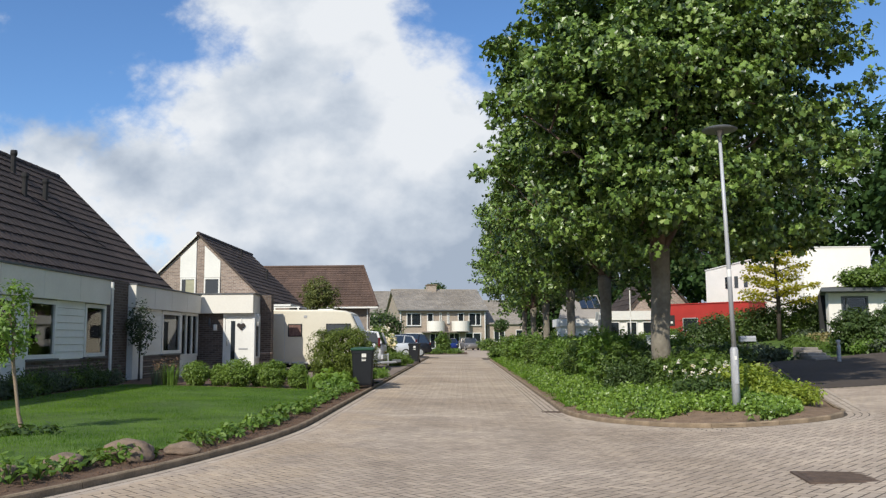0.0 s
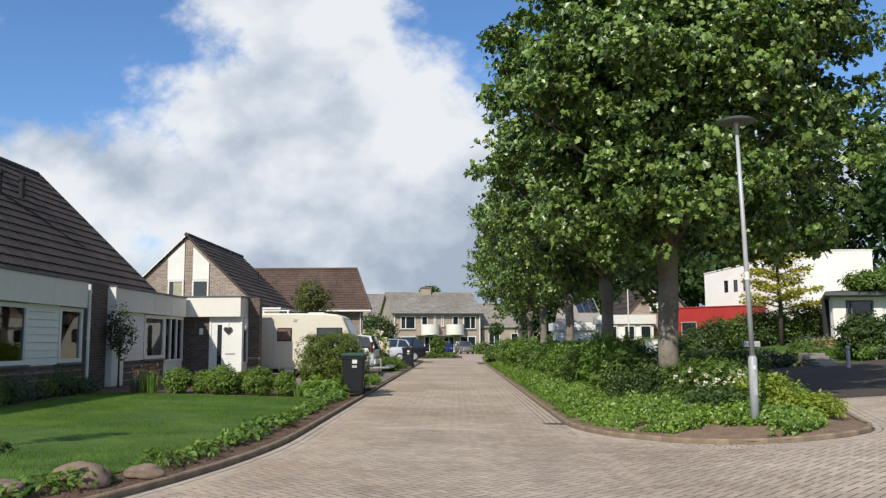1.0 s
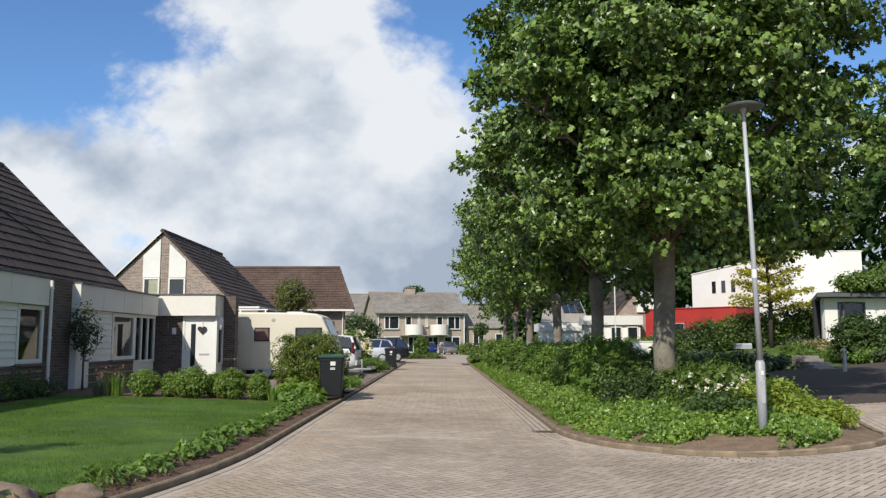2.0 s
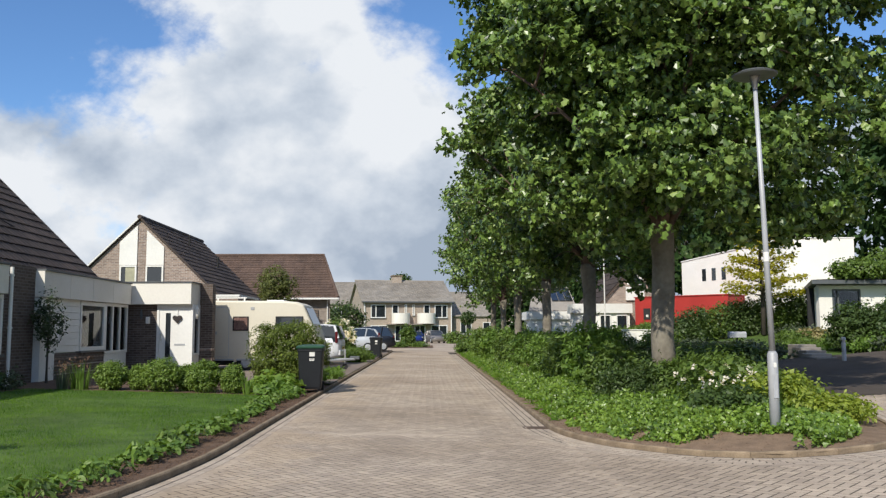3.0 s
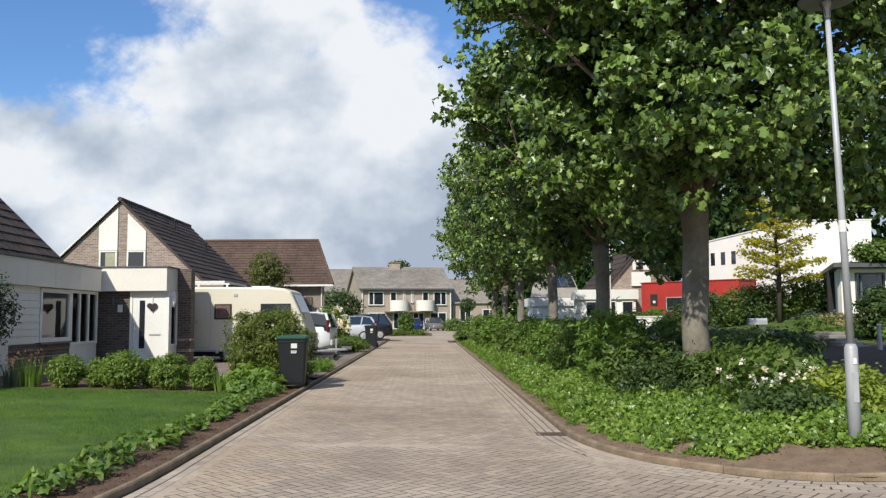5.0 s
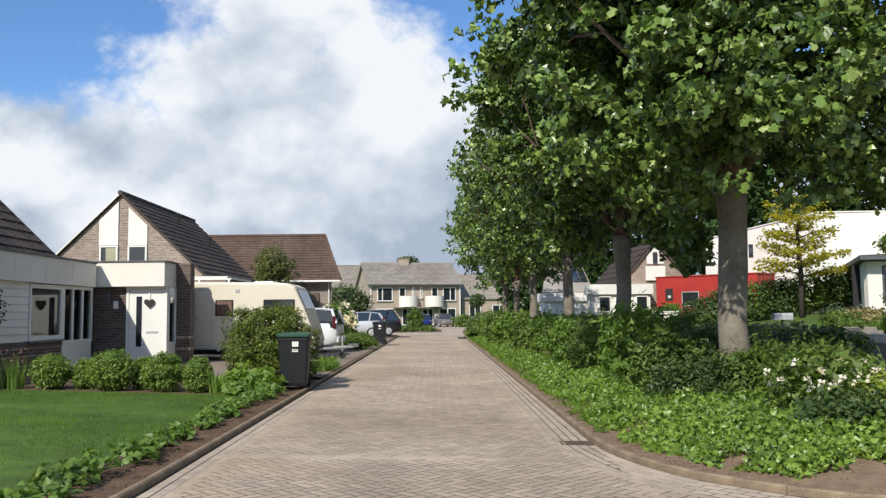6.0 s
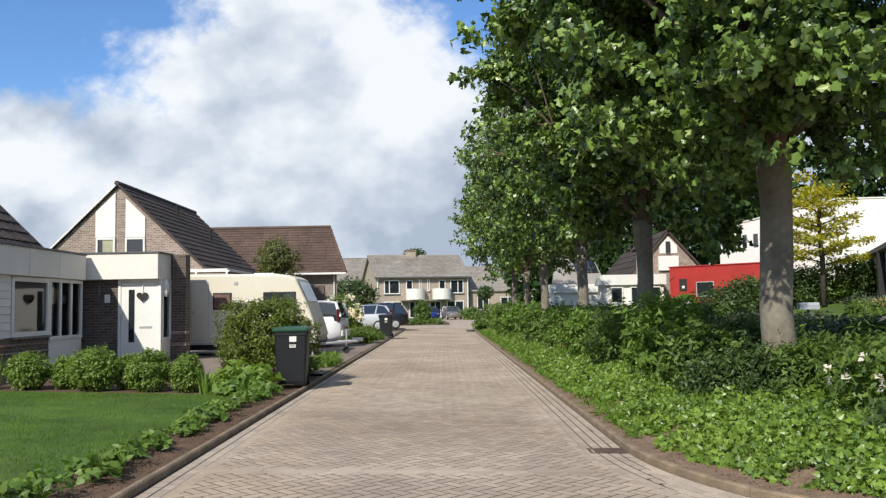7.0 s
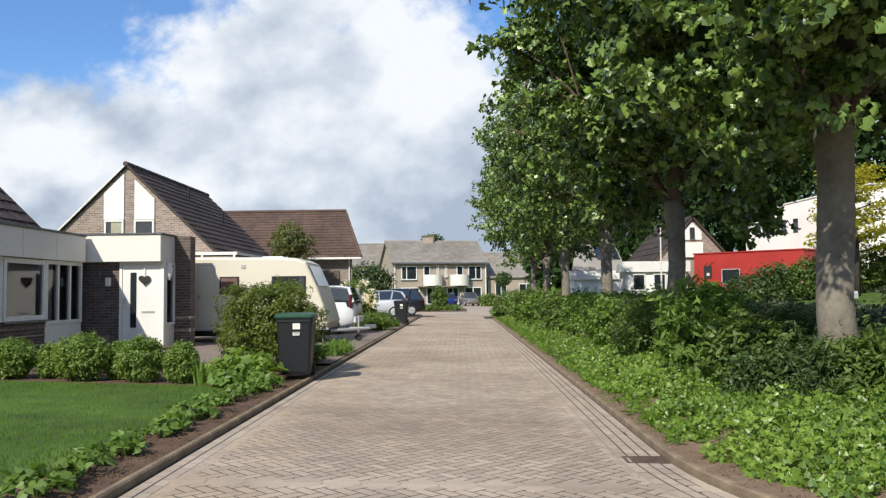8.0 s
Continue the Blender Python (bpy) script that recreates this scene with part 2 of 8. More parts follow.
M = {}
M["paver"] = mat("paver", (0.50, 0.41, 0.32), (0.365, 0.30, 0.24), scale=1.3, rough=0.9, bump=0.35, rand=0.14, fine=60, stain=0.24, world=True)
def sand_over(m):
    """Washed-out sand lying in patches over the paving on the garden side of the street."""
    nt = m.node_tree
    N, L = nt.nodes.new, nt.links.new
    b = nt.nodes["Principled BSDF"]
    was = b.inputs["Base Color"].links[0].from_socket
    geo, sep, n = N("ShaderNodeNewGeometry"), N("ShaderNodeSeparateXYZ"), N("ShaderNodeTexNoise")
    L(geo.outputs["Position"], sep.inputs[0]), L(geo.outputs["Position"], n.inputs["Vector"])
    n.inputs["Scale"].default_value, n.inputs["Detail"].default_value, n.inputs["Roughness"].default_value = 0.9, 6.0, 0.65
    side = N("ShaderNodeMapRange")
    side.inputs["From Min"].default_value, side.inputs["From Max"].default_value = 0.4, -2.1
    side.inputs["To Min"].default_value, side.inputs["To Max"].default_value = -0.22, 0.12
    L(sep.outputs["X"], side.inputs["Value"])
    add = N("ShaderNodeMath")
    L(n.outputs["Fac"], add.inputs[0]), L(side.outputs[0], add.inputs[1])
    ramp = N("ShaderNodeValToRGB")
    ramp.color_ramp.elements[0].position, ramp.color_ramp.elements[1].position = 0.48, 0.64
    ramp.color_ramp.elements[1].color = (0.40, 0.40, 0.40, 1)
    L(add.outputs[0], ramp.inputs[0])
    mix = N("ShaderNodeMixRGB")
    L(ramp.outputs[0], mix.inputs[0]), L(was, mix.inputs[1])
    mix.inputs[2].default_value = (0.47, 0.355, 0.235, 1)
    L(mix.outputs[0], b.inputs["Base Color"])


sand_over(M["paver"])
M["gutter"] = mat("gutter_brick", (0.49, 0.41, 0.325), (0.36, 0.30, 0.245), scale=1.3, rough=0.9, bump=0.3, rand=0.12, fine=60, stain=0.1)
M["joint"] = mat("joint_sand", (0.10, 0.078, 0.058), (0.045, 0.035, 0.026), scale=4, rough=1.0)
M["kerb"] = mat("kerb_concrete", (0.37, 0.285, 0.19), (0.155, 0.115, 0.076), scale=4, rough=0.95, bump=0.4, rand=0.05, stain=0.25)
M["iron"] = mat("cast_iron", (0.15, 0.105, 0.078), (0.085, 0.06, 0.046), scale=9, rough=0.75, bump=0.4, metal=0.2)
M["drysoil"] = mat("dry_soil", (0.27, 0.185, 0.12), (0.15, 0.10, 0.065), scale=6, rough=1.0, bump=1.0, fine=9)
M["soil"] = mat("soil", (0.160, 0.096, 0.060), (0.080, 0.048, 0.030), scale=6, rough=1.0, bump=1.0, fine=9)
M["grass"] = mat("grass_ground", (0.120, 0.205, 0.026), (0.045, 0.098, 0.012), scale=2.6, rough=0.95, bump=0.8, fine=34, stain=0.25)
M["blade"] = leaf_mat("grass_blade", (0.165, 0.285, 0.034), (0.045, 0.115, 0.012), 0.9, 0.35, None, 0.15, 0.40, 1.5, -0.50)
M["asphalt"] = mat("asphalt", (0.092, 0.072, 0.057), (0.06, 0.047, 0.037), scale=2, rough=0.95, bump=0.5, fine=120, stain=0.15)
M["slab"] = mat("driveway_brick", (0.25, 0.195, 0.155), (0.165, 0.13, 0.105), scale=2, rough=0.95, bump=0.4, rand=0.15)
M["white"] = mat("white_paint", (0.80, 0.80, 0.76), (0.70, 0.70, 0.665), scale=0.9, rough=0.55, bump=0.05, stain=0.06)
M["cream"] = mat("cream_board", (0.80, 0.78, 0.71), (0.72, 0.70, 0.63), scale=1.2, rough=0.6, bump=0.06, stain=0.08)
M["whitewall"] = mat("white_render", (0.88, 0.87, 0.83), (0.80, 0.79, 0.75), scale=1.0, rough=0.8, bump=0.15, stain=0.04)
M["brick"] = brick_mat("brick_brown", (0.185, 0.128, 0.10), (0.32, 0.235, 0.185), (0.40, 0.365, 0.32), bh=0.072, ms=0.009)
M["brickdark"] = brick_mat("brick_dark_band", (0.075, 0.052, 0.041), (0.13, 0.096, 0.077), (0.17, 0.15, 0.13), bh=0.072, ms=0.009)
M["brickbeige"] = brick_mat("brick_beige", (0.36, 0.285, 0.22), (0.44, 0.355, 0.28), (0.36, 0.32, 0.27))
M["brickgrey"] = brick_mat("brick_grey_brown", (0.22, 0.18, 0.15), (0.30, 0.25, 0.21), (0.28, 0.26, 0.23))
M["tile"] = mat("roof_tile_dark", (0.078, 0.055, 0.042), (0.042, 0.030, 0.024), scale=1.2, rough=0.75, bump=0.3, rand=0.22, stain=0.3)
M["tilebrown"] = mat("roof_tile_brown", (0.135, 0.085, 0.062), (0.085, 0.055, 0.042), scale=1.0, rough=0.85, bump=0.3, rand=0.15, stain=0.25)
M["tilegrey"] = mat("roof_tile_grey", (0.33, 0.30, 0.26), (0.235, 0.215, 0.19), scale=0.8, rough=0.9, bump=0.3, rand=0.12, stain=0.2)
M["glass"] = glass_mat("window_glass")
M["dark"] = mat("dark_interior", (0.03, 0.03, 0.032), (0.02, 0.02, 0.02), rough=0.8, bump=0)
M["zinc"] = mat("galvanised_steel", (0.50, 0.52, 0.54), (0.40, 0.42, 0.44), scale=5, rough=0.5, metal=0.15, bump=0.08, stain=0.15)
M["greymetal"] = mat("grey_lamp_housing", (0.12, 0.13, 0.135), (0.08, 0.085, 0.09), rough=0.5, bump=0.05)
M["bin"] = mat("bin_plastic", (0.012, 0.014, 0.018), (0.008, 0.010, 0.013), scale=5, rough=0.5, bump=0.08)
M["binlid"] = mat("bin_lid_green", (0.02, 0.075, 0.04), (0.015, 0.055, 0.03), scale=5, rough=0.45, bump=0.08)
M["rubber"] = mat("rubber", (0.02, 0.02, 0.02), (0.013, 0.013, 0.013), rough=0.8, bump=0.1)
M["bark"] = mat("plane_bark", (0.29, 0.265, 0.21), (0.15, 0.13, 0.10), scale=2.2, rough=0.95, bump=0.7, fine=6, stain=0.25)
M["barkred"] = mat("plane_limb_bark", (0.17, 0.115, 0.085), (0.08, 0.055, 0.043), scale=4, rough=0.95, bump=0.8, fine=6)
M["barktan"] = mat("tan_bark", (0.30, 0.23, 0.16), (0.19, 0.145, 0.10), scale=7, rough=0.9, bump=0.5, fine=6)
M["barkdark"] = mat("dark_bark", (0.09, 0.075, 0.06), (0.05, 0.042, 0.035), scale=6, rough=0.95, bump=1.0, fine=6)
M["plane"] = leaf_mat("plane_leaf", (0.180, 0.282, 0.056), (0.020, 0.046, 0.009), 0.36, 0.14, (0.33, 0.41, 0.14), 0.5, rnd=0.86, patch=0.18)
M["shrub"] = leaf_mat("shrub_leaf", (0.170, 0.255, 0.050), (0.048, 0.088, 0.020), 0.48, 0.34, None, 0.4)
M["shrubdark"] = leaf_mat("dark_shrub_leaf", (0.09, 0.145, 0.036), (0.035, 0.066, 0.018), 0.5, 0.3)
M["box"] = leaf_mat("box_leaf", (0.21, 0.305, 0.055), (0.085, 0.15, 0.028), 0.5, 0.34)
M["bushy"] = leaf_mat("bush_leaf", (0.19, 0.245, 0.042), (0.045, 0.075, 0.016), 0.5, 0.26, None, 0.3)
M["ivy"] = leaf_mat("ivy_leaf", (0.225, 0.345, 0.050), (0.040, 0.092, 0.016), 0.38, 0.27, (0.33, 0.43, 0.11), 0.55)
M["lime"] = leaf_mat("lime_leaf", (0.31, 0.37, 0.05), (0.13, 0.20, 0.028), 0.5, 0.38, (0.42, 0.42, 0.08))
M["fresh"] = leaf_mat("fresh_leaf", (0.19, 0.30, 0.052), (0.075, 0.15, 0.027), 0.5, 0.38)
M["olive"] = leaf_mat("olive_leaf", (0.17, 0.19, 0.055), (0.075, 0.095, 0.03), 0.55, 0.3, None, 0.3)
M["bright"] = leaf_mat("bright_leaf", (0.26, 0.37, 0.055), (0.10, 0.19, 0.03), 0.5, 0.38)
M["straw"] = leaf_mat("straw_leaf", (0.40, 0.33, 0.17), (0.20, 0.19, 0.08), 0.8, 0.3)
M["yellow"] = leaf_mat("yellow_leaf", (0.50, 0.45, 0.045), (0.24, 0.26, 0.03), 0.5, 0.45)
M["wood"] = leaf_mat("far_wood_leaf", (0.055, 0.105, 0.028), (0.016, 0.036, 0.012), 0.8, 0.22, None, 0.15)
M["bloom"] = leaf_mat("white_bloom", (0.85, 0.82, 0.74), (0.75, 0.68, 0.62), 0.6, 0.3)
M["red"] = mat("red_render", (0.46, 0.035, 0.028), (0.36, 0.026, 0.022), scale=1.3, rough=0.7, bump=0.1, stain=0.1)
M["stone"] = mat("field_stone", (0.30, 0.22, 0.155), (0.15, 0.11, 0.082), scale=7, rough=0.95, bump=0.8)
M["chrome"] = mat("bright_metal", (0.7, 0.7, 0.7), (0.6, 0.6, 0.6), rough=0.25, metal=1.0, bump=0)
M["paintwhite"] = mat("car_paint_white", (0.75, 0.76, 0.77), (0.72, 0.73, 0.74), rough=0.25, bump=0, spec=0.6)
M["paintsilver"] = mat("car_paint_silver", (0.54, 0.57, 0.60), (0.50, 0.53, 0.56), rough=0.28, bump=0, metal=0.2)
M["paintblack"] = mat("car_paint_black", (0.015, 0.017, 0.024), (0.012, 0.013, 0.018), rough=0.2, bump=0)
M["paintblue"] = mat("car_paint_blue", (0.010, 0.025, 0.15), (0.008, 0.02, 0.12), rough=0.22, bump=0)
M["paintgrey"] = mat("car_paint_grey", (0.22, 0.20, 0.185), (0.19, 0.175, 0.16), rough=0.28, bump=0, metal=0.3)
M["redlight"] = mat("red_tail_lens", (0.11, 0.010, 0.012), (0.08, 0.008, 0.01), rough=0.15, bump=0)
M["caravan"] = mat("caravan_panel", (0.70, 0.66, 0.54), (0.64, 0.60, 0.49), scale=1.0, rough=0.4, bump=0.04, stain=0.07)
M["curtain"] = mat("curtain_cloth", (0.55, 0.51, 0.47), (0.33, 0.30, 0.28), scale=14, rough=0.9, bump=0.2)
M["maroon"] = mat("maroon_curtain", (0.27, 0.16, 0.13), (0.10, 0.05, 0.042), scale=16, rough=0.9, bump=0.3)
M["blind"] = mat("cream_blind", (0.42, 0.40, 0.27), (0.30, 0.29, 0.2), scale=5, rough=0.9, bump=0.1)
M["doorheart"] = mat("dark_wicker", (0.055, 0.045, 0.042), (0.03, 0.025, 0.024), scale=20, rough=0.9, bump=0.6)

for key in ("maroon", "blind"):  # cloth behind glass
    b_ = M[key].node_tree.nodes["Principled BSDF"]
    b_.inputs["Coat Weight"].default_value, b_.inputs["Coat Roughness"].default_value = 0.5, 0.04

# ---- lie of the land ----
def kerb_left(y):
    return -2.23 - 0.031 * max(0.0, 13.9 - y) ** 2


def hill(x, y):
    """The ground climbs to the right of the street."""
    x, y = min(x, 45.0), min(y, 70.0)
    return -0.043 + 0.042 * (x - 2.05) + 0.0028 * max(0.0, x - 6.0) * max(0.0, y - 16.0)


def road_z(x, y):
    """The street falls towards the gutter along its right kerb."""
    if x > 2.05:
        return hill(x, y)
    return -0.021 * max(x, -2.3)


def garden_z(x, y):
    return 0.115 + 0.032 * min(max(-2.4 - x, 0.0), 7.0)


def island_l(y):
    if y > 17.0:
        return 2.05
    u = min(max((17.0 - y) / 4.0, 0.0), 1.0)
    return 4.3 - 2.25 * math.sqrt(1 - u * u)


def island_r(y):
    if y > 14.6:
        return 6.35 + 0.29 * (y - 14.6) if y < 28 else 10.24
    u = min(max((14.6 - y) / 1.6, 0.0), 1.0)
    return 4.3 + 2.05 * math.sqrt(1 - u * u)


ISLAND_Y0 = 13.0


def island_z(x, y):
    e = min(x - island_l(y), island_r(y) - x, (y - ISLAND_Y0) * 0.8)
    return hill(x, y) + 0.045 + 0.19 * smooth01(e / 1.6) + 0.02 * noise.noise((x * 1.3, y * 1.3, 0))


def land_z(x, y):
    """The bare ground under everything."""
    if x < -2.3:
        z = garden_z(x, y)
    elif x > 2.05:
        z = hill(x, y)
    else:
        z = 0.0
    return z - 0.16


def grid_sheet(name, xs, ys, zf, material, label="", category="ground", kind="structure"):
    nx, ny = len(xs), len(ys)
    V = [(x, y, zf(x, y)) for y in ys for x in xs]
    F = [(j * nx + i, j * nx + i + 1, (j + 1) * nx + i + 1, (j + 1) * nx + i) for j in range(ny - 1) for i in range(nx - 1)]
    ob = apart(name, V, F, material, smooth=True)
    return tagged(ob, label, category, "", kind)


def band_sheet(name, ys, xl, xr, n, zf, material, label, category="ground", kind="structure"):
    """A sheet whose rows run from xl(y) to xr(y)."""
    V, F = [], []
    for y in ys:
        a, b = xl(y), xr(y)
        V += [(a + (b - a) * i / n, y, zf(a + (b - a) * i / n, y)) for i in range(n + 1)]
    for j in range(len(ys) - 1):
        for i in range(n):
            F.append((j * (n + 1) + i, j * (n + 1) + i + 1, (j + 1) * (n + 1) + i + 1, (j + 1) * (n + 1) + i))
    return tagged(apart(name, V, F, material, smooth=True), label, category, "", kind)


far = [-1500, -700, -300, -150, -90]
xs = far + [x * 4.0 for x in range(-15, -1)] + [-2.31, -2.3, 0, 2.0, 2.05, 4, 6, 8] + [12 + 5.0 * k for k in range(10)] + [90, 150, 300, 700, 1500]
ys = [-600, -200, -80, -30, -10, 0] + [6.0 * k for k in range(1, 20)] + [150, 250, 500, 1000, 2500]
grid_sheet("ground", xs, ys, land_z, M["grass"], "green grass and garden ground spreading to the horizon", "ground")

# bed of the paving
band_sheet("road", [2 + 0.5 * k for k in range(30)] + [17 + 2.0 * k for k in range(24)], kerb_left, lambda y: 2.05, 12, lambda x, y: road_z(x, y) - 0.0018, M["joint"],
           "dark sand bed and joints under the street's brick paving", "road")
band_sheet("junction", [-30, -15, -6, 0, 4, 8, 12, 14, 16, 16.8, 17.6, 18.4, 19.3], lambda y: 2.05 if y < 17.3 else island_r(y), lambda y: 30.0, 20, lambda x, y: road_z(x, y) - (0.0018 if y < 15 else 0.012), M["joint"], "sand bed under the brick paving of the junction", "road")
band_sheet("junction", [-30, -15, -6, 0, 2], lambda y: -30.0, lambda y: 2.05, 14, lambda x, y: road_z(x, y) - 0.0018, M["joint"], "sand bed under the brick paving of the junction", "road")
# cross street beyond the end of the street
grid_sheet("pavement", [-60, -20, -6, -2.25, 0, 2.06, 3, 8, 20], [62.9, 64, 66, 70, 76, 80, 90, 100, 113], lambda x, y: 0.02 - 0.021 * max(-2.3, min(x, 2.05)) * max(0.0, 1 - (y - 62.9) / 5) - (0.025 if y < 63 else 0.0), M["paver"], "grey-brown paved cross street at the street's end", "road")


def lawn_l(y):
    return -8.2 + 0.06 * math.sin(y * 0.9)


def lawn_r(y):
    return kerb_left(y) - 0.72 - 0.05 * math.sin(y * 1.7)


band_sheet("lawn", [5 + 0.4 * k for k in range(42)], lawn_l, lawn_r, 40, lambda x, y: garden_z(x, y) + 0.018 * noise.noise((x * 0.5, y * 0.5, 4)) + 0.012 * smooth01((lawn_r(y) - x) / 0.4) - 0.014, M["grass"],
           "mown green front lawn in sunshine", "lawn")
band_sheet("flower_bed", [5 + 0.25 * k for k in range(83)], lambda y: kerb_left(y) - 0.95, lambda y: kerb_left(y) - 0.058, 8,
           lambda x, y: garden_z(x, y) - 0.032 + 0.014 * noise.noise((x * 4, y * 4, 1)), M["soil"], "strip of bare brown soil along the kerb", "flower bed")
band_sheet("flower_bed", [5 + 0.4 * k for k in range(42)], lambda y: -8.96, lambda y: lawn_l(y) + 0.02, 6,
           lambda x, y: garden_z(x, y) - 0.016 + 0.012 * noise.noise((x * 4, y * 4, 3)), M["soil"], "narrow soil bed along the foot of the house wall", "flower bed")
band_sheet("flower_bed", [21.32 + 0.4 * k for k in range(11)], lambda y: -9.0, lambda y: -2.9, 16,
           lambda x, y: garden_z(x, y) - 0.012 + 0.015 * noise.noise((x * 3, y * 3, 2)), M["soil"], "brown soil bed under the clipped shrubs before the house", "flower bed")
band_sheet("driveway", [25.4 + 1.0 * k for k in range(39)], lambda y: -9.0, lambda y: -2.303, 10, lambda x, y: 0.13 + 0.012 * (-2.3 - x), M["slab"],
           "dark brick driveway beside the street", "driveway")
isl_y = [ISLAND_Y0 + 0.02 + 0.03 * k * k for k in range(12)] + [17.2 + 0.7 * k for k in range(60)]
band_sheet("planting_island", isl_y, lambda y: island_l(y) + 0.05, lambda y: island_r(y) - 0.05, 30, island_z, M["drysoil"], "raised planting bed of brown soil between street and driveway", "flower bed")
band_sheet("driveway", [19.2 + 0.8 * k for k in range(14)], lambda y: island_r(y) + 0.02, lambda y: 30.0, 20, lambda x, y: hill(x, y) + 0.004, M["asphalt"],
           "dark asphalt drive rising past the planting island, in tree shade", "driveway")


def kerb_run(pts, label, width=0.062, height=0.068, group="kerb stones"):
    """Kerb stones about a metre long, each its own piece, along points (x, y, z at the foot); the stone lies on the left hand of the way."""
    root = thing("kerb", (pts[0][0], pts[0][1], pts[0][2]), label, "kerb", "", "structure")
    P = [Vector(p) for p in pts]
    d = [0.0]
    for a, b in zip(P, P[1:]):
        d.append(d[-1] + (b - a).length)

    def at(s):
        for i in range(len(P) - 1):
            if s <= d[i + 1]:
                return P[i].lerp(P[i + 1], (s - d[i]) / max(d[i + 1] - d[i], 1e-6))
        return P[-1].copy()
    meshes = {}
    s = 0.0
    while s < d[-1] - 0.2:
        a = at(s)
        far_off = (a - Vector((0, 9, 0))).length > 30
        bend = (at(min(s + 0.3, d[-1])) - a).angle(at(min(s + 1.2, d[-1])) - at(min(s + 0.9, d[-1])), 0)
        ln = 0.5 if bend > 0.06 else 1.0
        ln = min(ln, d[-1] - s)
        b = at(s + ln)
        key = round(ln, 2)
        if key not in meshes:
            bm = bmesh.new()
            prism(bm, [(0, -0.15), (0, height - 0.014), (0.014, height), (width - 0.006, height), (width, height - 0.006), (width, -0.15)], "x", 0.004, ln - 0.004)
            me = bpy.data.meshes.new("kerb_stone")
            bm.to_mesh(me), bm.free()
            me.materials.append(M["kerb"])
            meshes[key] = me
        ob = new("kerb_stone", meshes[key])
        v = b - a
        ob.matrix_basis = Matrix.Translation(a) @ Euler((0, -math.atan2(v.z, v.xy.length), math.atan2(v.y, v.x))).to_matrix().to_4x4()
        adopt(ob, root)
        s += ln
    return root


left_line = [(kerb_left(y), y, road_z(kerb_left(y), y)) for y in [2 + 0.5 * k for k in range(26)] + [16 + 2.0 * k for k in range(24)]]
kerb_run(left_line, "weathered concrete kerb stones edging the lawn and driveways")
right_line = [(2.05, y, -0.043) for y in [58 - 2.0 * k for k in range(21)]] + [(island_l(y), y, road_z(island_l(y), y)) for y in [17.0 - 0.2 * k for k in range(14)]]
ang = [math.pi * (1 + 0.5 * (0.62 + 0.38 * k / 8)) for k in range(1, 9)]
right_line += [(4.3 + 2.25 * math.cos(a), 17.0 + 4.0 * math.sin(a), 0) for a in ang if 17.0 + 4.0 * math.sin(a) < 14.3]
right_line += [(4.3 + 2.05 * math.cos(a), 14.6 + 1.6 * math.sin(a), 0) for a in [math.pi * (1.5 + 0.5 * k / 10) for k in range(1, 11)]]
right_line += [(island_r(y), y, 0) for y in (16, 18, 20, 22, 24, 26)]
right_line = [(x, y, road_z(x, y)) for x, y, z in right_line]
grid_sheet("junction", [-30, -12, -7, -4.5, -2, 0, 2.05, 5, 8, 14, 30], [-30, -12, -4, 0.0], lambda x, y: road_z(x, y) - 0.0005, M["paver"], "brick paving of the junction behind the camera", "road")
grid_sheet("junction", [14.0, 18, 24, 30], [0.0, 4, 8, 12, 15], lambda x, y: road_z(x, y) - 0.0005, M["paver"], "brick paving of the junction beside the drive", "road")
kerb_run(right_line, "weathered concrete kerb stones round the planting island")

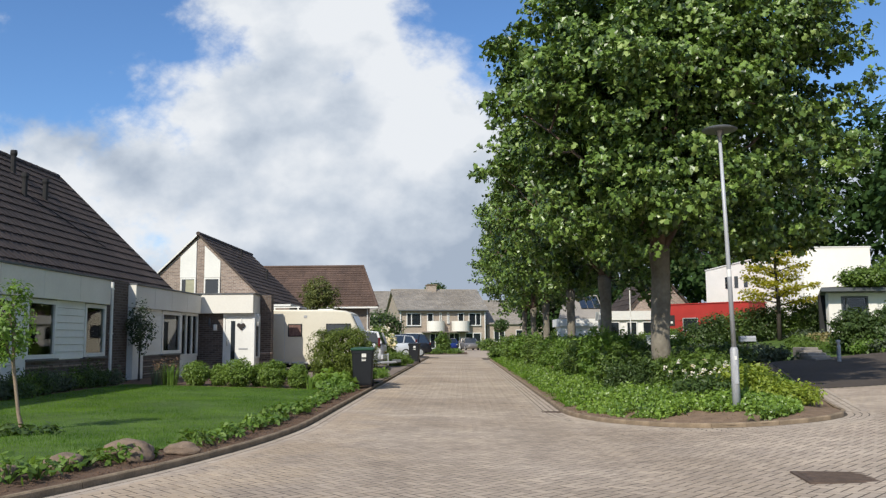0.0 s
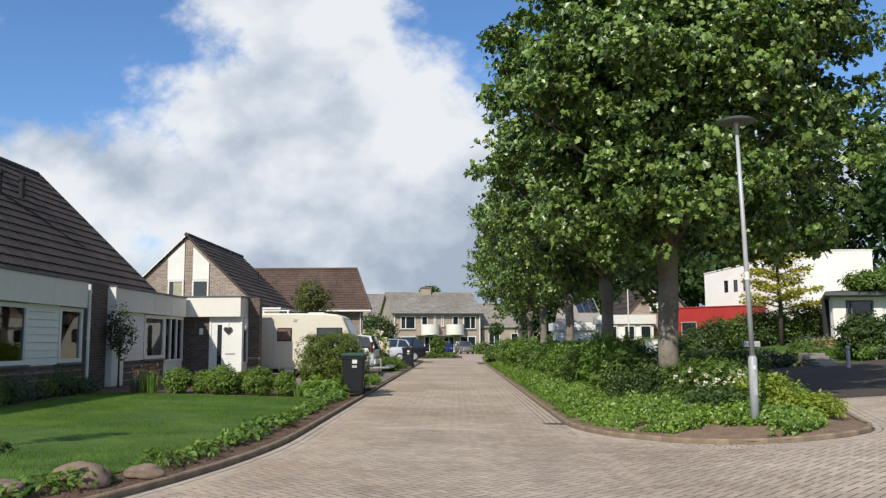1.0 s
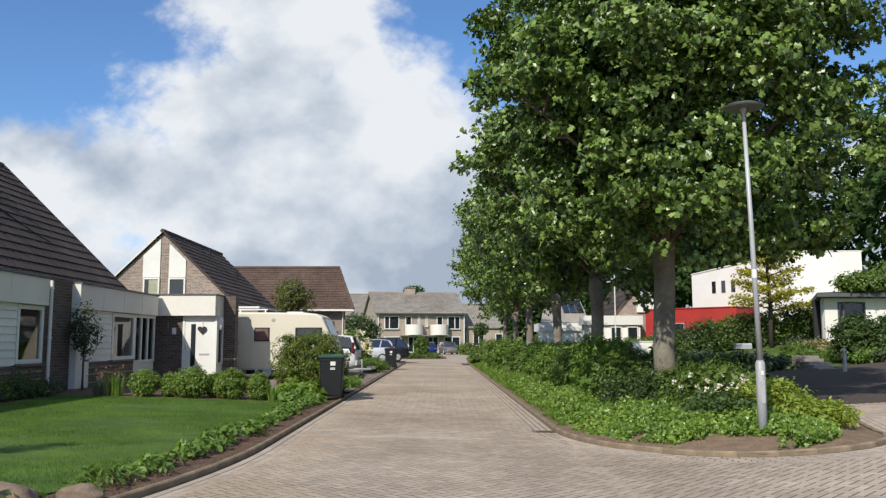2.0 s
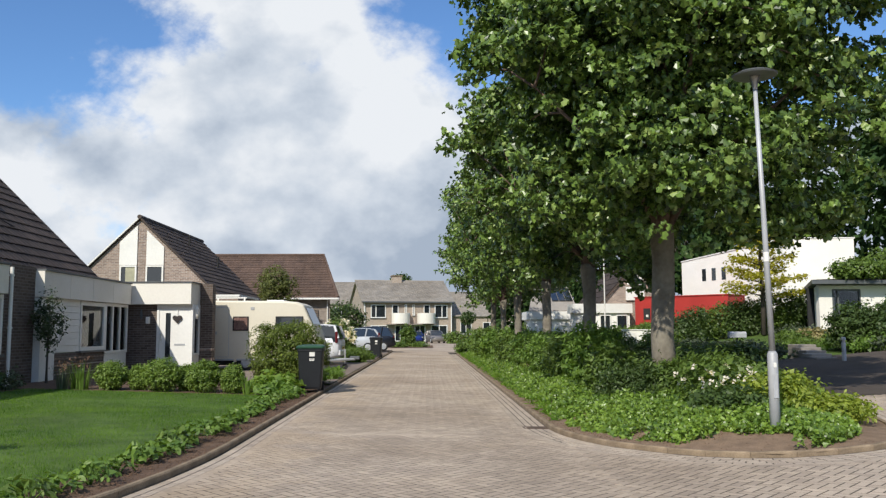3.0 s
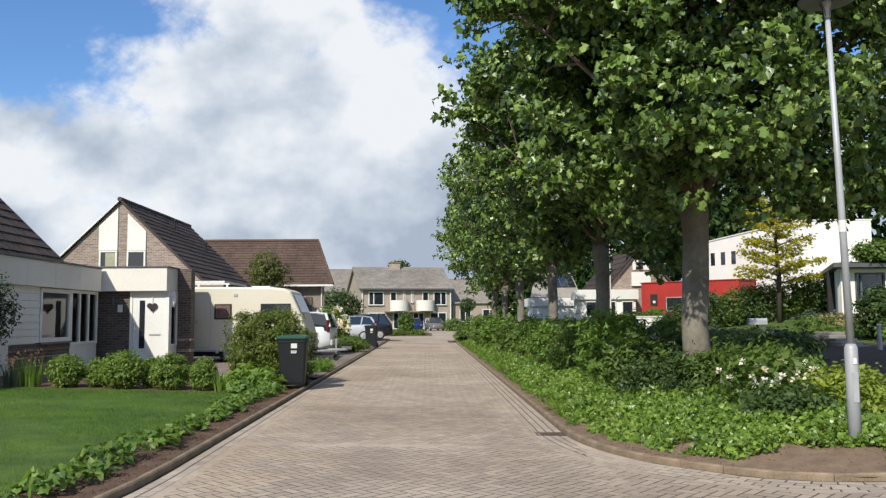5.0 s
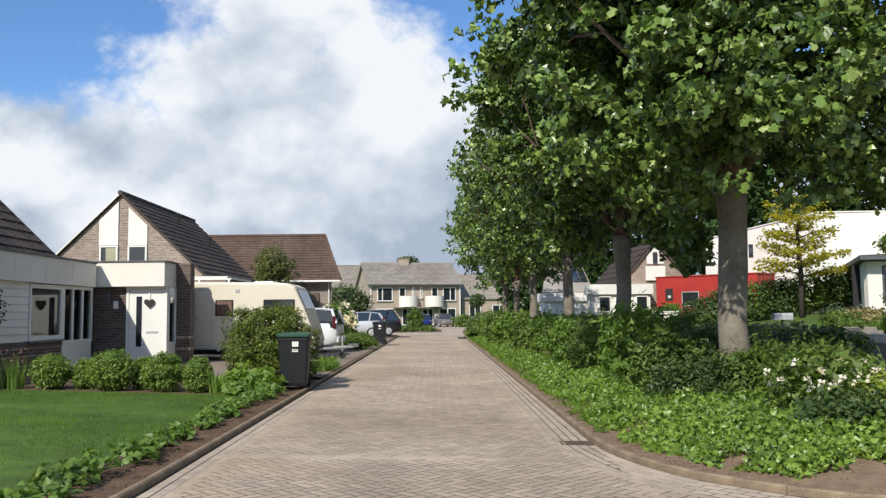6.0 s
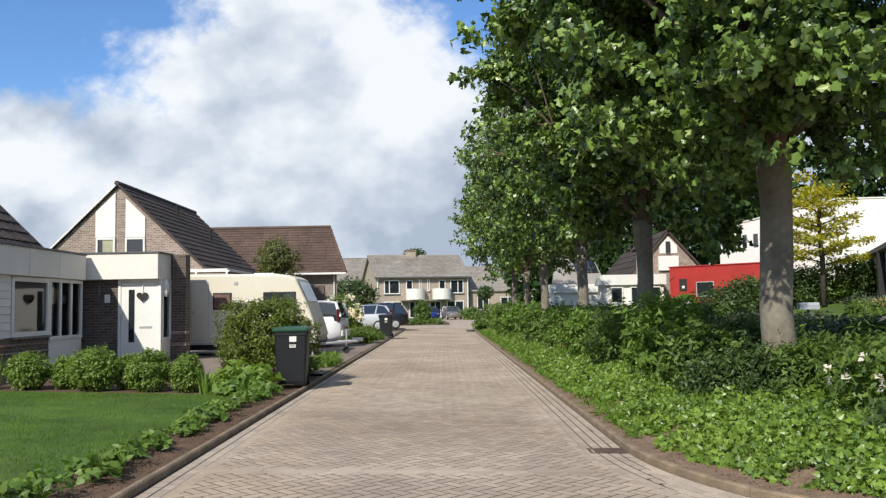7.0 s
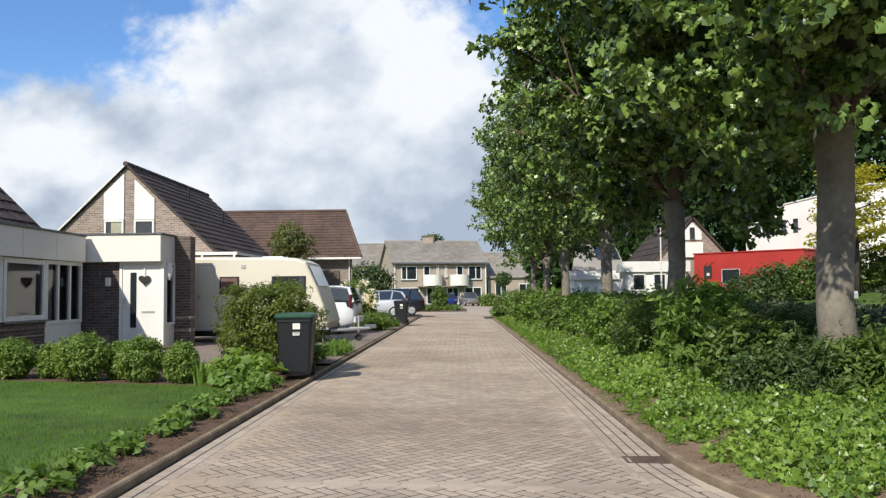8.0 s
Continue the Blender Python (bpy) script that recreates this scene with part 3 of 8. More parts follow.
# ---- houses ----
def window(parent, face, at, a0, a1, z0, z1, frame_w=0.07, mullions=(), frame_mat="white", glass="glass", sill=True, depth=0.10, transom=None, name="window"):
    """A window in a wall: face 'x' looks to +x at x = at, face 'y' looks to -y at y = at; a0..a1 along the wall."""
    def bx(bm, u0, u1, w0, w1, o0, o1):
        if face == "x":
            box(bm, at - o1, at - o0, u0, u1, w0, w1)
        else:
            box(bm, u0, u1, at + o0, at + o1, w0, w1)
    f = frame_w
    # one mitred ring
    bm = bmesh.new()

    def pt(u, w, o):
        return (at - o, u, w) if face == "x" else (u, at + o, w)
    loops = []
    for o in (-0.015, depth):
        outer = [bm.verts.new(pt(u, w, o)) for u, w in ((a0, z0), (a1, z0), (a1, z1), (a0, z1))]
        inner = [bm.verts.new(pt(u, w, o)) for u, w in ((a0 + f, z0 + f), (a1 - f, z0 + f), (a1 - f, z1 - f), (a0 + f, z1 - f))]
        loops.append((outer, inner))
    (of, nf), (ob_, nb) = loops
    for i in range(4):
        j = (i + 1) % 4
        bm.faces.new((of[i], of[j], nf[j], nf[i])), bm.faces.new((ob_[i], nb[i], nb[j], ob_[j]))
        bm.faces.new((of[i], ob_[i], ob_[j], of[j])), bm.faces.new((nf[i], nf[j], nb[j], nb[i]))
    bmesh.ops.recalc_face_normals(bm, faces=bm.faces[:])
    w = part(name, bm, M[frame_mat], parent)
    for u in mullions:
        bm = bmesh.new()
        bx(bm, u - f * 0.5, u + f * 0.5, z0 + f, z1 - f, -0.008, depth - 0.01)
        part("mullion", bm, M[frame_mat], w)
    if transom:
        bm = bmesh.new()
        bx(bm, a0 + f, a1 - f, transom - f * 0.4, transom + f * 0.4, -0.005, depth - 0.02)
        part("transom", bm, M[frame_mat], w)
    cuts = [a0 + f] + [c for u in sorted(mullions) for c in (u - f * 0.5, u + f * 0.5)] + [a1 - f]
    for u0, u1 in zip(cuts[::2], cuts[1::2]):
        bm = bmesh.new()
        bx(bm, u0, u1, z0 + f, z1 - f, 0.03, 0.045)
        part("pane", bm, M[glass], w)
    if sill:
        bm = bmesh.new()
        bx(bm, a0 - 0.05, a1 + 0.05, z0 - 0.045, z0 - 0.004, -0.07, depth)
        part("sill", bm, M["greymetal"], w)
    return w


def tile_template():
    """One interlocking roof tile: u across 0..1, v up the slope 0..1, lift in metres."""
    us = (0.0, 0.18, 0.36, 0.55, 0.78, 1.0)
    ls = (0.008, 0.022, 0.022, 0.010, 0.004, 0.008)
    v = [(u, 0.0, 0.0) for u in us] + [(u, 0.0, l + 0.036) for u, l in zip(us, ls)] + [(u, 1.1, l) for u, l in zip(us, ls)]
    n = len(us)
    f = [(i, i + 1, n + i + 1, n + i) for i in range(n - 1)] + [(n + i, n + i + 1, 2 * n + i + 1, 2 * n + i) for i in range(n - 1)]
    return np.array(v), np.array(f)


TILE_V, TILE_F = tile_template()


def tile_slope(parent, corner, along, up, length, rise, material, tile_w=0.30, tile_h=0.34, keep=None, singles=None, seed=1):
    """Tiles over a roof slope from its lower corner; singles(p) picks the tiles that are pieces of their own."""
    rng = np.random.default_rng(seed)
    c, a, u = np.array(corner, float), np.array(Vector(along).normalized()), np.array(Vector(up).normalized())
    nrm = np.cross(a, u)
    if nrm[2] < 0:
        nrm = -nrm
    nc, nr = max(1, round(length / tile_w)), max(1, round(rise / tile_h))
    tw, th = length / nc, rise / nr
    local = np.stack([TILE_V[:, 0] * tw * 0.995, TILE_V[:, 1] * th, TILE_V[:, 2]], 1)
    world = local[:, :1] * a + local[:, 1:2] * u + local[:, 2:] * nrm
    V, F, k = [], [], 0
    me = None
    for r in range(nr):
        for q in range(nc):
            o = c + a * (q * tw) + u * (r * th)
            mid = o + a * tw / 2 + u * th / 2
            if keep and not keep(mid):
                continue
            o = o + nrm * rng.uniform(-0.004, 0.004)
            if singles and singles(mid):
                if me is None:
                    me = mesh_arrays("roof_tile", world, TILE_F, M[material])
                ob = new("roof_tile", me)
                ob.matrix_basis = Matrix.Translation(o)
                adopt(ob, parent)
                continue
            V.append(world + o), F.append(TILE_F + k * len(TILE_V))
            k += 1
    ob = apart("roof_tiles", np.concatenate(V), np.concatenate(F), M[material], parent)
    ob["kind"] = "stuff"
    return ob


def roof_deck(bm, pts, thick=0.12):
    """A thick sloping board from four corners."""
    n = (Vector(pts[1]) - Vector(pts[0])).cross(Vector(pts[3]) - Vector(pts[0])).normalized()
    if n.z < 0:
        n = -n
    top = [bm.verts.new(Vector(p)) for p in pts]
    low = [bm.verts.new(Vector(p) - n * thick) for p in pts]
    bm.faces.new(top), bm.faces.new(low[::-1])
    for i in range(4):
        bm.faces.new((top[i], low[i], low[(i + 1) % 4], top[(i + 1) % 4]))
    bmesh.ops.recalc_face_normals(bm, faces=bm.faces[:])
    return bm


def downpipe(parent, x, y, z0, z1, mat_name="white", r=0.04):
    bm = bmesh.new()
    tube(bm, [(x, y, z0), (x, y, z1)], r, 10)
    for z in (z0 + 0.25, (z0 + z1) / 2, z1 - 0.2):
        tube(bm, [(x, y, z), (x, y, z + 0.04)], r * 1.35, 10)
    part("downpipe", bm, M[mat_name], parent, "white rainwater pipe")


def siding(parent, x, y0, y1, z0, z1, board=0.16):
    """White boards laid level, each lapping the one below."""
    n = max(1, round((z1 - z0) / board))
    h = (z1 - z0) / n
    for i in range(n):
        bm = bmesh.new()
        prism(bm, [(x - 0.06, z0 + i * h), (x + 0.016, z0 + i * h + 0.002), (x + 0.002, z0 + (i + 1) * h - 0.003), (x - 0.06, z0 + (i + 1) * h - 0.003)], "y", y0, y1)
        part("siding_board", bm, M["white"], parent)


def vent_pipe(parent, x, y, z, h=0.52, r=0.05):
    bm = bmesh.new()
    tube(bm, [(x, y, z - 0.3), (x, y, z + h)], r, 10)
    tube(bm, [(x, y, z + h - 0.16), (x, y, z + h - 0.10), (x, y, z + h)], [r * 1.1, r * 1.35, r * 1.2], 10)
    part("vent_pipe", bm, M["rubber"], parent, "black roof vent pipe")


def house_one():
    h = thing("bungalow", (-12.6, 18, 0.2), "brown brick bungalow with white boarded front and dark tiled roof", "house")
    X = -8.95
    # brickwork below the windows, with proud darker courses
    part("wall", bbox(X - 0.28, X, 8, 21.75, 0.0, 0.95), M["brickdark"], h, "dark brown brick plinth wall")
    part("wall", bbox(X - 0.28, X, 24.25, 27.45, 0.0, 0.95), M["brickdark"], h)
    for z in (0.42, 0.62, 0.80):
        part("brick_band", bbox(X - 0.02, X + 0.018, 8, 21.75, z, z + 0.036), M["brick"], h)
        part("brick_band", bbox(X - 0.02, X + 0.018, 24.25, 27.45, z, z + 0.036), M["brick"], h)
    part("wall", bbox(X - 0.60, X - 0.12, 21.75, 23.42, 0.0, 3.0), M["brickdark"], h, "dark brown brick pier set back between the white fronts")
    # boards between the windows
    siding(h, X - 0.01, 8.0, 15.88, 0.97, 2.30)
    part("pilaster", bbox(X - 0.25, X + 0.035, 17.32, 17.79, 0.1, 2.29), M["white"], h, "white panel pilaster down to the ground")
    window(h, "x", X + 0.03, 15.9, 17.31, 0.90, 2.28, 0.09, glass="clear", sill=False)
    part("panel", bbox(X - 0.2, X + 0.028, 15.9, 17.31, 0.1, 0.895), M["white"], h, "white panel under the tall window")
    siding(h, X - 0.01, 19.14, 20.52, 0.97, 2.30)
    siding(h, X - 0.01, 24.25, 25.74, 0.97, 2.30)
    part("wall", bbox(X - 0.20, X - 0.07, 8.0, 15.88, 0.95, 2.31), M["white"], h)
    part("wall", bbox(X - 0.20, X - 0.07, 19.14, 20.52, 0.95, 2.31), M["white"], h)
    part("wall", bbox(X - 0.20, X - 0.07, 24.25, 25.74, 0.95, 2.31), M["white"], h)
    part("pilaster", bbox(X - 0.25, X + 0.03, 23.46, 24.24, 0.1, 2.29), M["white"], h, "white panel pilaster down to the ground")
    window(h, "x", X, 17.82, 19.12, 1.0, 2.28, 0.09, glass="clear")
    window(h, "x", X, 20.54, 21.72, 1.0, 2.28, 0.09, glass="clear")
    window(h, "x", X, 25.76, 27.45, 0.98, 2.28, 0.10, glass="clear")
    # tall glazing by the entrance
    window(h, "x", X, 27.47, 29.22, 0.86, 2.29, 0.08, mullions=(28.05, 28.62), glass="clear", sill=False)
    part("panel", bbox(X - 0.2, X - 0.01, 27.47, 29.22, 0.1, 0.855), M["white"], h, "white panel under the tall window")
    # lintels over windows
    part("wall", bbox(X - 0.25, X - 0.08, 17.8, 21.75, 2.31, 2.9), M["white"], h)
    # fascias
    for y0, y1, n in ((8.0, 21.75, 8), (23.42, 29.2, 4)):
        for i in range(n):
            a, b = y0 + (y1 - y0) * i / n, y0 + (y1 - y0) * (i + 1) / n
            part("fascia_panel", bbox(X - 0.22, X + 0.10, a + 0.004, b - 0.004, 2.30, 2.92, bevel=0.006), M["cream"], h)
        part("roof_edge", bbox(X - 0.30, X + 0.13, y0, y1, 2.922, 2.965), M["greymetal"], h)
    # side, back and inner walls close the house
    part("wall", bbox(-16.4, X - 0.29, 8.0, 8.28, 0.0, 3.0), M["brick"], h)
    part("wall", bbox(-16.6, -16.32, 8.0, 29.5, 0.0, 3.0), M["brick"], h)
    part("wall", bbox(-16.3, X - 0.61, 22.4, 22.6, 0.0, 3.0), M["plaster"], h, "white inner wall")
    part("wall", bbox(-13.2, -13.1, 8.3, 29.2, 0.0, 3.0), M["plaster"], h)
    part("floor", bbox(-16.3, X - 0.29, 8.3, 29.2, 0.12, 0.2), M["slab"], h)
    part("ceiling", bbox(-16.3, X - 0.22, 8.0, 29.4, 2.72, 2.9), M["white"], h)
    part("flat_roof", bbox(-16.3, X - 0.2, 8.0, 29.4, 2.902, 2.94), M["asphalt"], h)
    # gable wall at the far end
    bm = bmesh.new()
    prism(bm, [(-17.4, 2.95), (-9.68, 2.95), (-13.54, 6.7)], "y", 27.9, 28.15)
    part("gable_wall", bm, M["brick"], h)
    # roof
    bm = bmesh.new()
    ex, ez, rx, rz, ye = -9.42, 2.905, -13.54, 6.92, 28.35
    roof_deck(bm, [(ex, 8, ez), (ex, ye, ez), (rx, ye, rz), (rx, 8, rz)], 0.06)
    roof_deck(bm, [(2 * rx - ex, 8, ez), (2 * rx - ex, ye, ez), (rx, ye, rz), (rx, 8, rz)], 0.06)
    roof = part("roof", bm, M["tile"], h, "dark brown tiled pitched roof")
    up = (rx - ex, 0, rz - ez)
    tile_slope(roof, (ex + 0.02, 8, ez), (0, 1, 0), up, ye - 8, Vector(up).length, "tile", 0.265, 0.355, singles=lambda p: 19.4 < p[1] < 26.0 and p[2] < 5.4, seed=3)
    for y in [8 + 0.38 * k for k in range(53)]:
        bm = bmesh.new()
        tube(bm, [(rx, y, rz + 0.01), (rx, y + 0.40, rz + 0.02)], [0.115, 0.10], 10)
        part("ridge_tile", bm, M["tile"], roof)
    part("verge", roof_deck(bmesh.new(), [(ex, ye - 0.04, ez + 0.06), (ex, ye + 0.07, ez + 0.06), (rx, ye + 0.07, rz + 0.07), (rx, ye - 0.04, rz + 0.07)], 0.13), M["tile"], roof)
    for x, y in ((-12.85, 24.1), (-11.95, 23.1), (-12.05, 24.45)):
        vent_pipe(roof, x, y, ez + (ex - x) * (rz - ez) / (ex - rx), 0.68, 0.075)
    # a thin black tube over the tiles, modelled in place of a vent pipe's shadow
    bm = bmesh.new()
    pts = []
    for k in range(40):
        t = k / 39
        x = -11.95 + 1.25 * t + 0.05 * math.sin(9 * t)
        pts.append((x, 23.2 + 2.3 * t + 0.1 * math.sin(7 * t), ez + (ex - x) * (rz - ez) / (ex - rx) + 0.10))
    tube(bm, pts, 0.014, 5)
    part("vent_shadow_line", bm, M["rubber"], roof, "thin black line standing in for a vent pipe's shadow on the tiles")
    downpipe(h, X + 0.02, 22.02, 0.2, 2.9)
    # porch
    P = 29.3
    part("porch_fascia", bbox(-9.2, -7.06, P, P + 0.25, 2.31, 2.97, bevel=0.008), M["cream"], h, "cream boarded canopy edge over the entrance")
    part("porch_fascia", bbox(-7.32, -7.062, P + 0.252, P + 1.9, 2.312, 2.968), M["cream"], h)
    part("roof_edge", bbox(-9.2, -7.02, P - 0.03, P + 1.9, 2.972, 3.01), M["greymetal"], h)
    part("porch_soffit", bbox(-9.2, -7.33, P + 0.26, P + 1.9, 2.32, 2.40), M["white"], h)
    D = P + 0.22
    part("wall", bbox(-9.2, -8.15, D + 0.02, D + 0.28, 0.1, 2.31), M["brickdark"], h, "dark brick wall beside the front door")
    part("letter_box", bbox(-8.66, -8.38, D - 0.02, D + 0.015, 0.30, 0.52, bevel=0.01), M["stone"], h)
    part("door_step", bbox(-8.3, -6.9, P - 0.5, D + 0.2, 0.1, 0.24, bevel=0.01), M["kerb"], h)
    part("door_frame", box(box(bbox(-8.15, -8.08, D - 0.02, D + 0.1, 0.25, 2.31), -7.12, -7.05, D - 0.02, D + 0.1, 0.25, 2.31), -8.078, -7.122, D - 0.02, D + 0.1, 2.24, 2.31), M["white"], h)
    door = part("front_door", bbox(-8.075, -7.125, D, D + 0.06, 0.26, 2.235, bevel=0.004), M["white"], h, "white front door with a narrow glass strip")
    part("door_glass", bbox(-7.88, -7.73, D - 0.012, D - 0.002, 0.70, 2.05, bevel=0.004), M["glass"], door)
    part("letter_slot", bbox(-7.60, -7.28, D - 0.014, D - 0.002, 1.06, 1.11, bevel=0.003), M["zinc"], door)
    part("door_handle", tube(bmesh.new(), [(-8.0, D - 0.005, 1.2), (-8.0, D - 0.06, 1.2), (-8.0, D - 0.06, 1.42)], 0.018, 8), M["chrome"], door)
    # heart wreath on the door
    bm = bmesh.new()
    hp = []
    for k in range(28):
        t = 2 * math.pi * k / 28
        hp.append((-7.52 + 0.0088 * 16 * math.sin(t) ** 3 , 1.87 + 0.0085 * (13 * math.cos(t) - 5 * math.cos(2 * t) - 2 * math.cos(3 * t) - math.cos(4 * t))))
    prism(bm, hp, "y", D - 0.06, D - 0.014)
    heart = part("heart_wreath", bm, M["doorheart"], door, "dark wicker heart hung on the door")
    part("ribbon", bbox(-7.535, -7.505, D - 0.03, D - 0.014, 2.0, 2.2), M["white"], heart)
    # glazed return beside the door, and the brick pier behind it
    window(h, "x", -7.05, D + 0.11, P + 0.98, 0.75, 2.30, 0.06, glass="clear", sill=False)
    part("panel", bbox(-7.14, -7.055, D + 0.11, P + 0.98, 0.2, 0.745), M["cream"], h)
    # the darker brick also carries the shade that lies on this pier
    part("brick_pier", bbox(-7.05, -6.66, P + 1.0, P + 1.4, 0.1, 2.985), M["brickdark"], h, "brown brick pier beside the porch, darkened for the shade on it")
    part("brick_band", bbox(-7.065, -6.645, P + 0.98, P + 1.42, 0.57, 0.64), M["brick"], h)
    part("brick_band", bbox(-7.065, -6.645, P + 0.98, P + 1.42, 0.88, 0.95), M["brick"], h)
    part("wall", bbox(-16.4, -6.9, P + 1.9, P + 2.1, 0.1, 2.9), M["brick"], h)
    # wall lamp and chime
    bm = bmesh.new()
    box(bm, -8.47, -8.36, D - 0.10, D + 0.015, 1.72, 1.93, bevel=0.012)
    part("wall_lamp", bm, M["white"], h, "small white wall lamp")
    part("wall_vase", tube(bmesh.new(), [(-8.62, D - 0.04, 1.86), (-8.62, D - 0.05, 1.98), (-8.62, D - 0.04, 2.16)], [0.03, 0.045, 0.02], 10), M["greymetal"], h)
    part("hanging_lamp", tube(bmesh.new(), [(-6.99, P + 0.40, 1.86), (-6.99, P + 0.40, 1.98), (-6.99, P + 0.42, 2.16), (-6.99, P + 0.42, 2.31)], [0.03, 0.07, 0.085, 0.02], 10), M["cream"], h, "pale outdoor lamp under the canopy corner")
    # curtains behind the panes
    for y0, y1, z0, z1 in ((21.1, 21.5, 1.1, 1.75), (25.86, 27.36, 1.02, 1.9), (18.0, 18.3, 1.1, 2.2)):
        V, F = [], []
        n = 24
        for k in range(n + 1):
            y = y0 + (y1 - y0) * k / n
            x = X - 0.22 + 0.03 * math.sin(k * 1.4)
            V += [(x, y, z0), (x, y, z1)]
        for k in range(n):
            F.append((2 * k, 2 * k + 2, 2 * k + 3, 2 * k + 1))
        apart("curtain", V, F, M["whitewall"], h, "white curtain", True)
    return h


M["plaster"] = mat("inner_plaster", (0.62, 0.60, 0.56), (0.55, 0.53, 0.5), rough=0.9, bump=0.05)
M["clear"] = bpy.data.materials.new("clear_pane")
M["clear"].use_nodes = True
_n = M["clear"].node_tree
_g, _t, _x, _f = _n.nodes.new("ShaderNodeBsdfGlossy"), _n.nodes.new("ShaderNodeBsdfTransparent"), _n.nodes.new("ShaderNodeMixShader"), _n.nodes.new("ShaderNodeFresnel")
_g.inputs["Roughness"].default_value = 0.02
_t.inputs[0].default_value = (0.75, 0.80, 0.80, 1)
_f.inputs[0].default_value = 1.75
_n.links.new(_f.outputs[0], _x.inputs[0]), _n.links.new(_t.outputs[0], _x.inputs[1]), _n.links.new(_g.outputs[0], _x.inputs[2])
_n.links.new(_x.outputs[0], _n.nodes["Material Output"].inputs[0])
house_one()


def house_two():
    h = thing("house", (-13.05, 46, 0.2), "brown brick gabled house with tall white panels and dark roof", "house")
    Y, ax, az, hw = 42.0, -13.05, 6.62, 4.35
    lo = az - hw * 0.975
    bm = bmesh.new()
    prism(bm, [(ax - hw, 0.1), (ax + hw, 0.1), (ax + hw, lo), (ax, az), (ax - hw, lo)], "y", Y, Y + 0.3)
    part("gable_wall", bm, M["brick"], h, "brown brick gable wall")
    part("wall", bbox(ax + hw - 0.3, ax + hw - 0.002, Y + 0.3, 52.2, 0.1, lo - 0.05), M["brick"], h)
    part("wall", bbox(ax - hw + 0.002, ax - hw + 0.3, Y + 0.3, 52.2, 0.1, lo - 0.05), M["brick"], h)
    bm = bmesh.new()
    prism(bm, [(ax - hw, 0.1), (ax + hw, 0.1), (ax + hw, lo), (ax, az), (ax - hw, lo)], "y", 52.2, 52.5)
    part("gable_wall", bm, M["brick"], h)
    for s in (-1, 1):
        x0, x1 = (ax - 0.90, ax - 0.09) if s < 0 else (ax + 0.33, ax + 1.13)
        xi, xo = (x1, x0) if s < 0 else (x0, x1)
        top = lambda x: az - abs(x - ax) * 0.975 - 0.16
        bm = bmesh.new()
        prism(bm, [(xo, 4.53), (xi, 4.53), (xi, top(xi)), (xo, top(xo))], "y", Y - 0.05, Y - 0.002)
        part("panel", bm, M["white"], h, "tall white panel in the gable")
        w = window(h, "y", Y - 0.075, x0 + (0.04 if s < 0 else 0.0), x1, 3.2, 4.51, 0.07)
        if s < 0:
            part("blind", bbox(x0 + 0.30, x1 - 0.075, Y - 0.052, Y - 0.047, 3.62, 4.43), M["blind"], w, "pale blind half drawn")
    for s in (-1, 1):
        ex, ez = ax + s * (hw + 0.35), az + 0.10 - (hw + 0.35) * 0.975
        bm = bmesh.new()
        roof_deck(bm, [(ex, Y - 0.12, ez), (ex, 52.6, ez), (ax, 52.6, az + 0.10), (ax, Y - 0.12, az + 0.10)], 0.05)
        roof = part("roof", bm, M["tile"], h, "dark brown tiled roof slope")
        up = (ax - ex, 0, az + 0.10 - ez)
        tile_slope(roof, (ex, Y - 0.15, ez), (0, 1, 0), up, 52.75 - Y, Vector(up).length, "tile", seed=5 + s)
        bm = roof_deck(bmesh.new(), [(ex, Y - 0.16, ez + 0.05), (ex, Y - 0.06, ez + 0.05), (ax, Y - 0.06, az + 0.18), (ax, Y - 0.16, az + 0.15)], 0.06)
        # left verge coloured white for the sunlight its edge catches; the right keeps tile
        part("verge", bm, M["white" if s < 0 else "tile"], roof)
    bm = bmesh.new()
    tube(bm, [(ax, Y - 0.18, az + 0.13), (ax, 52.6, az + 0.13)], 0.10, 10)
    part("ridge", bm, M["tile"], h)
    for x, y in ((-12.2, 47.0), (-11.2, 49.0)):
        vent_pipe(h, x, y, az - (x - ax) * 0.975 + 0.2, 0.5)
    # garage with a white-edged flat roof
    part("garage_wall", bbox(-12.0, -7.62, 38.1, 41.98, 0.1, 2.86), M["brick"], h, "brick garage wall")
    part("roof_edge", bbox(-12.05, -7.55, 38.03, 42.0, 2.90, 2.99), M["white"], h, "white flat roof edge")
    part("flat_roof", bbox(-12.0, -7.62, 38.1, 41.98, 2.862, 2.898), M["asphalt"], h)
    part("wall", bbox(-7.62, -6.9, 40.2, 42.3, 0.1, 2.5), M["brick"], h)
    return h


house_two()


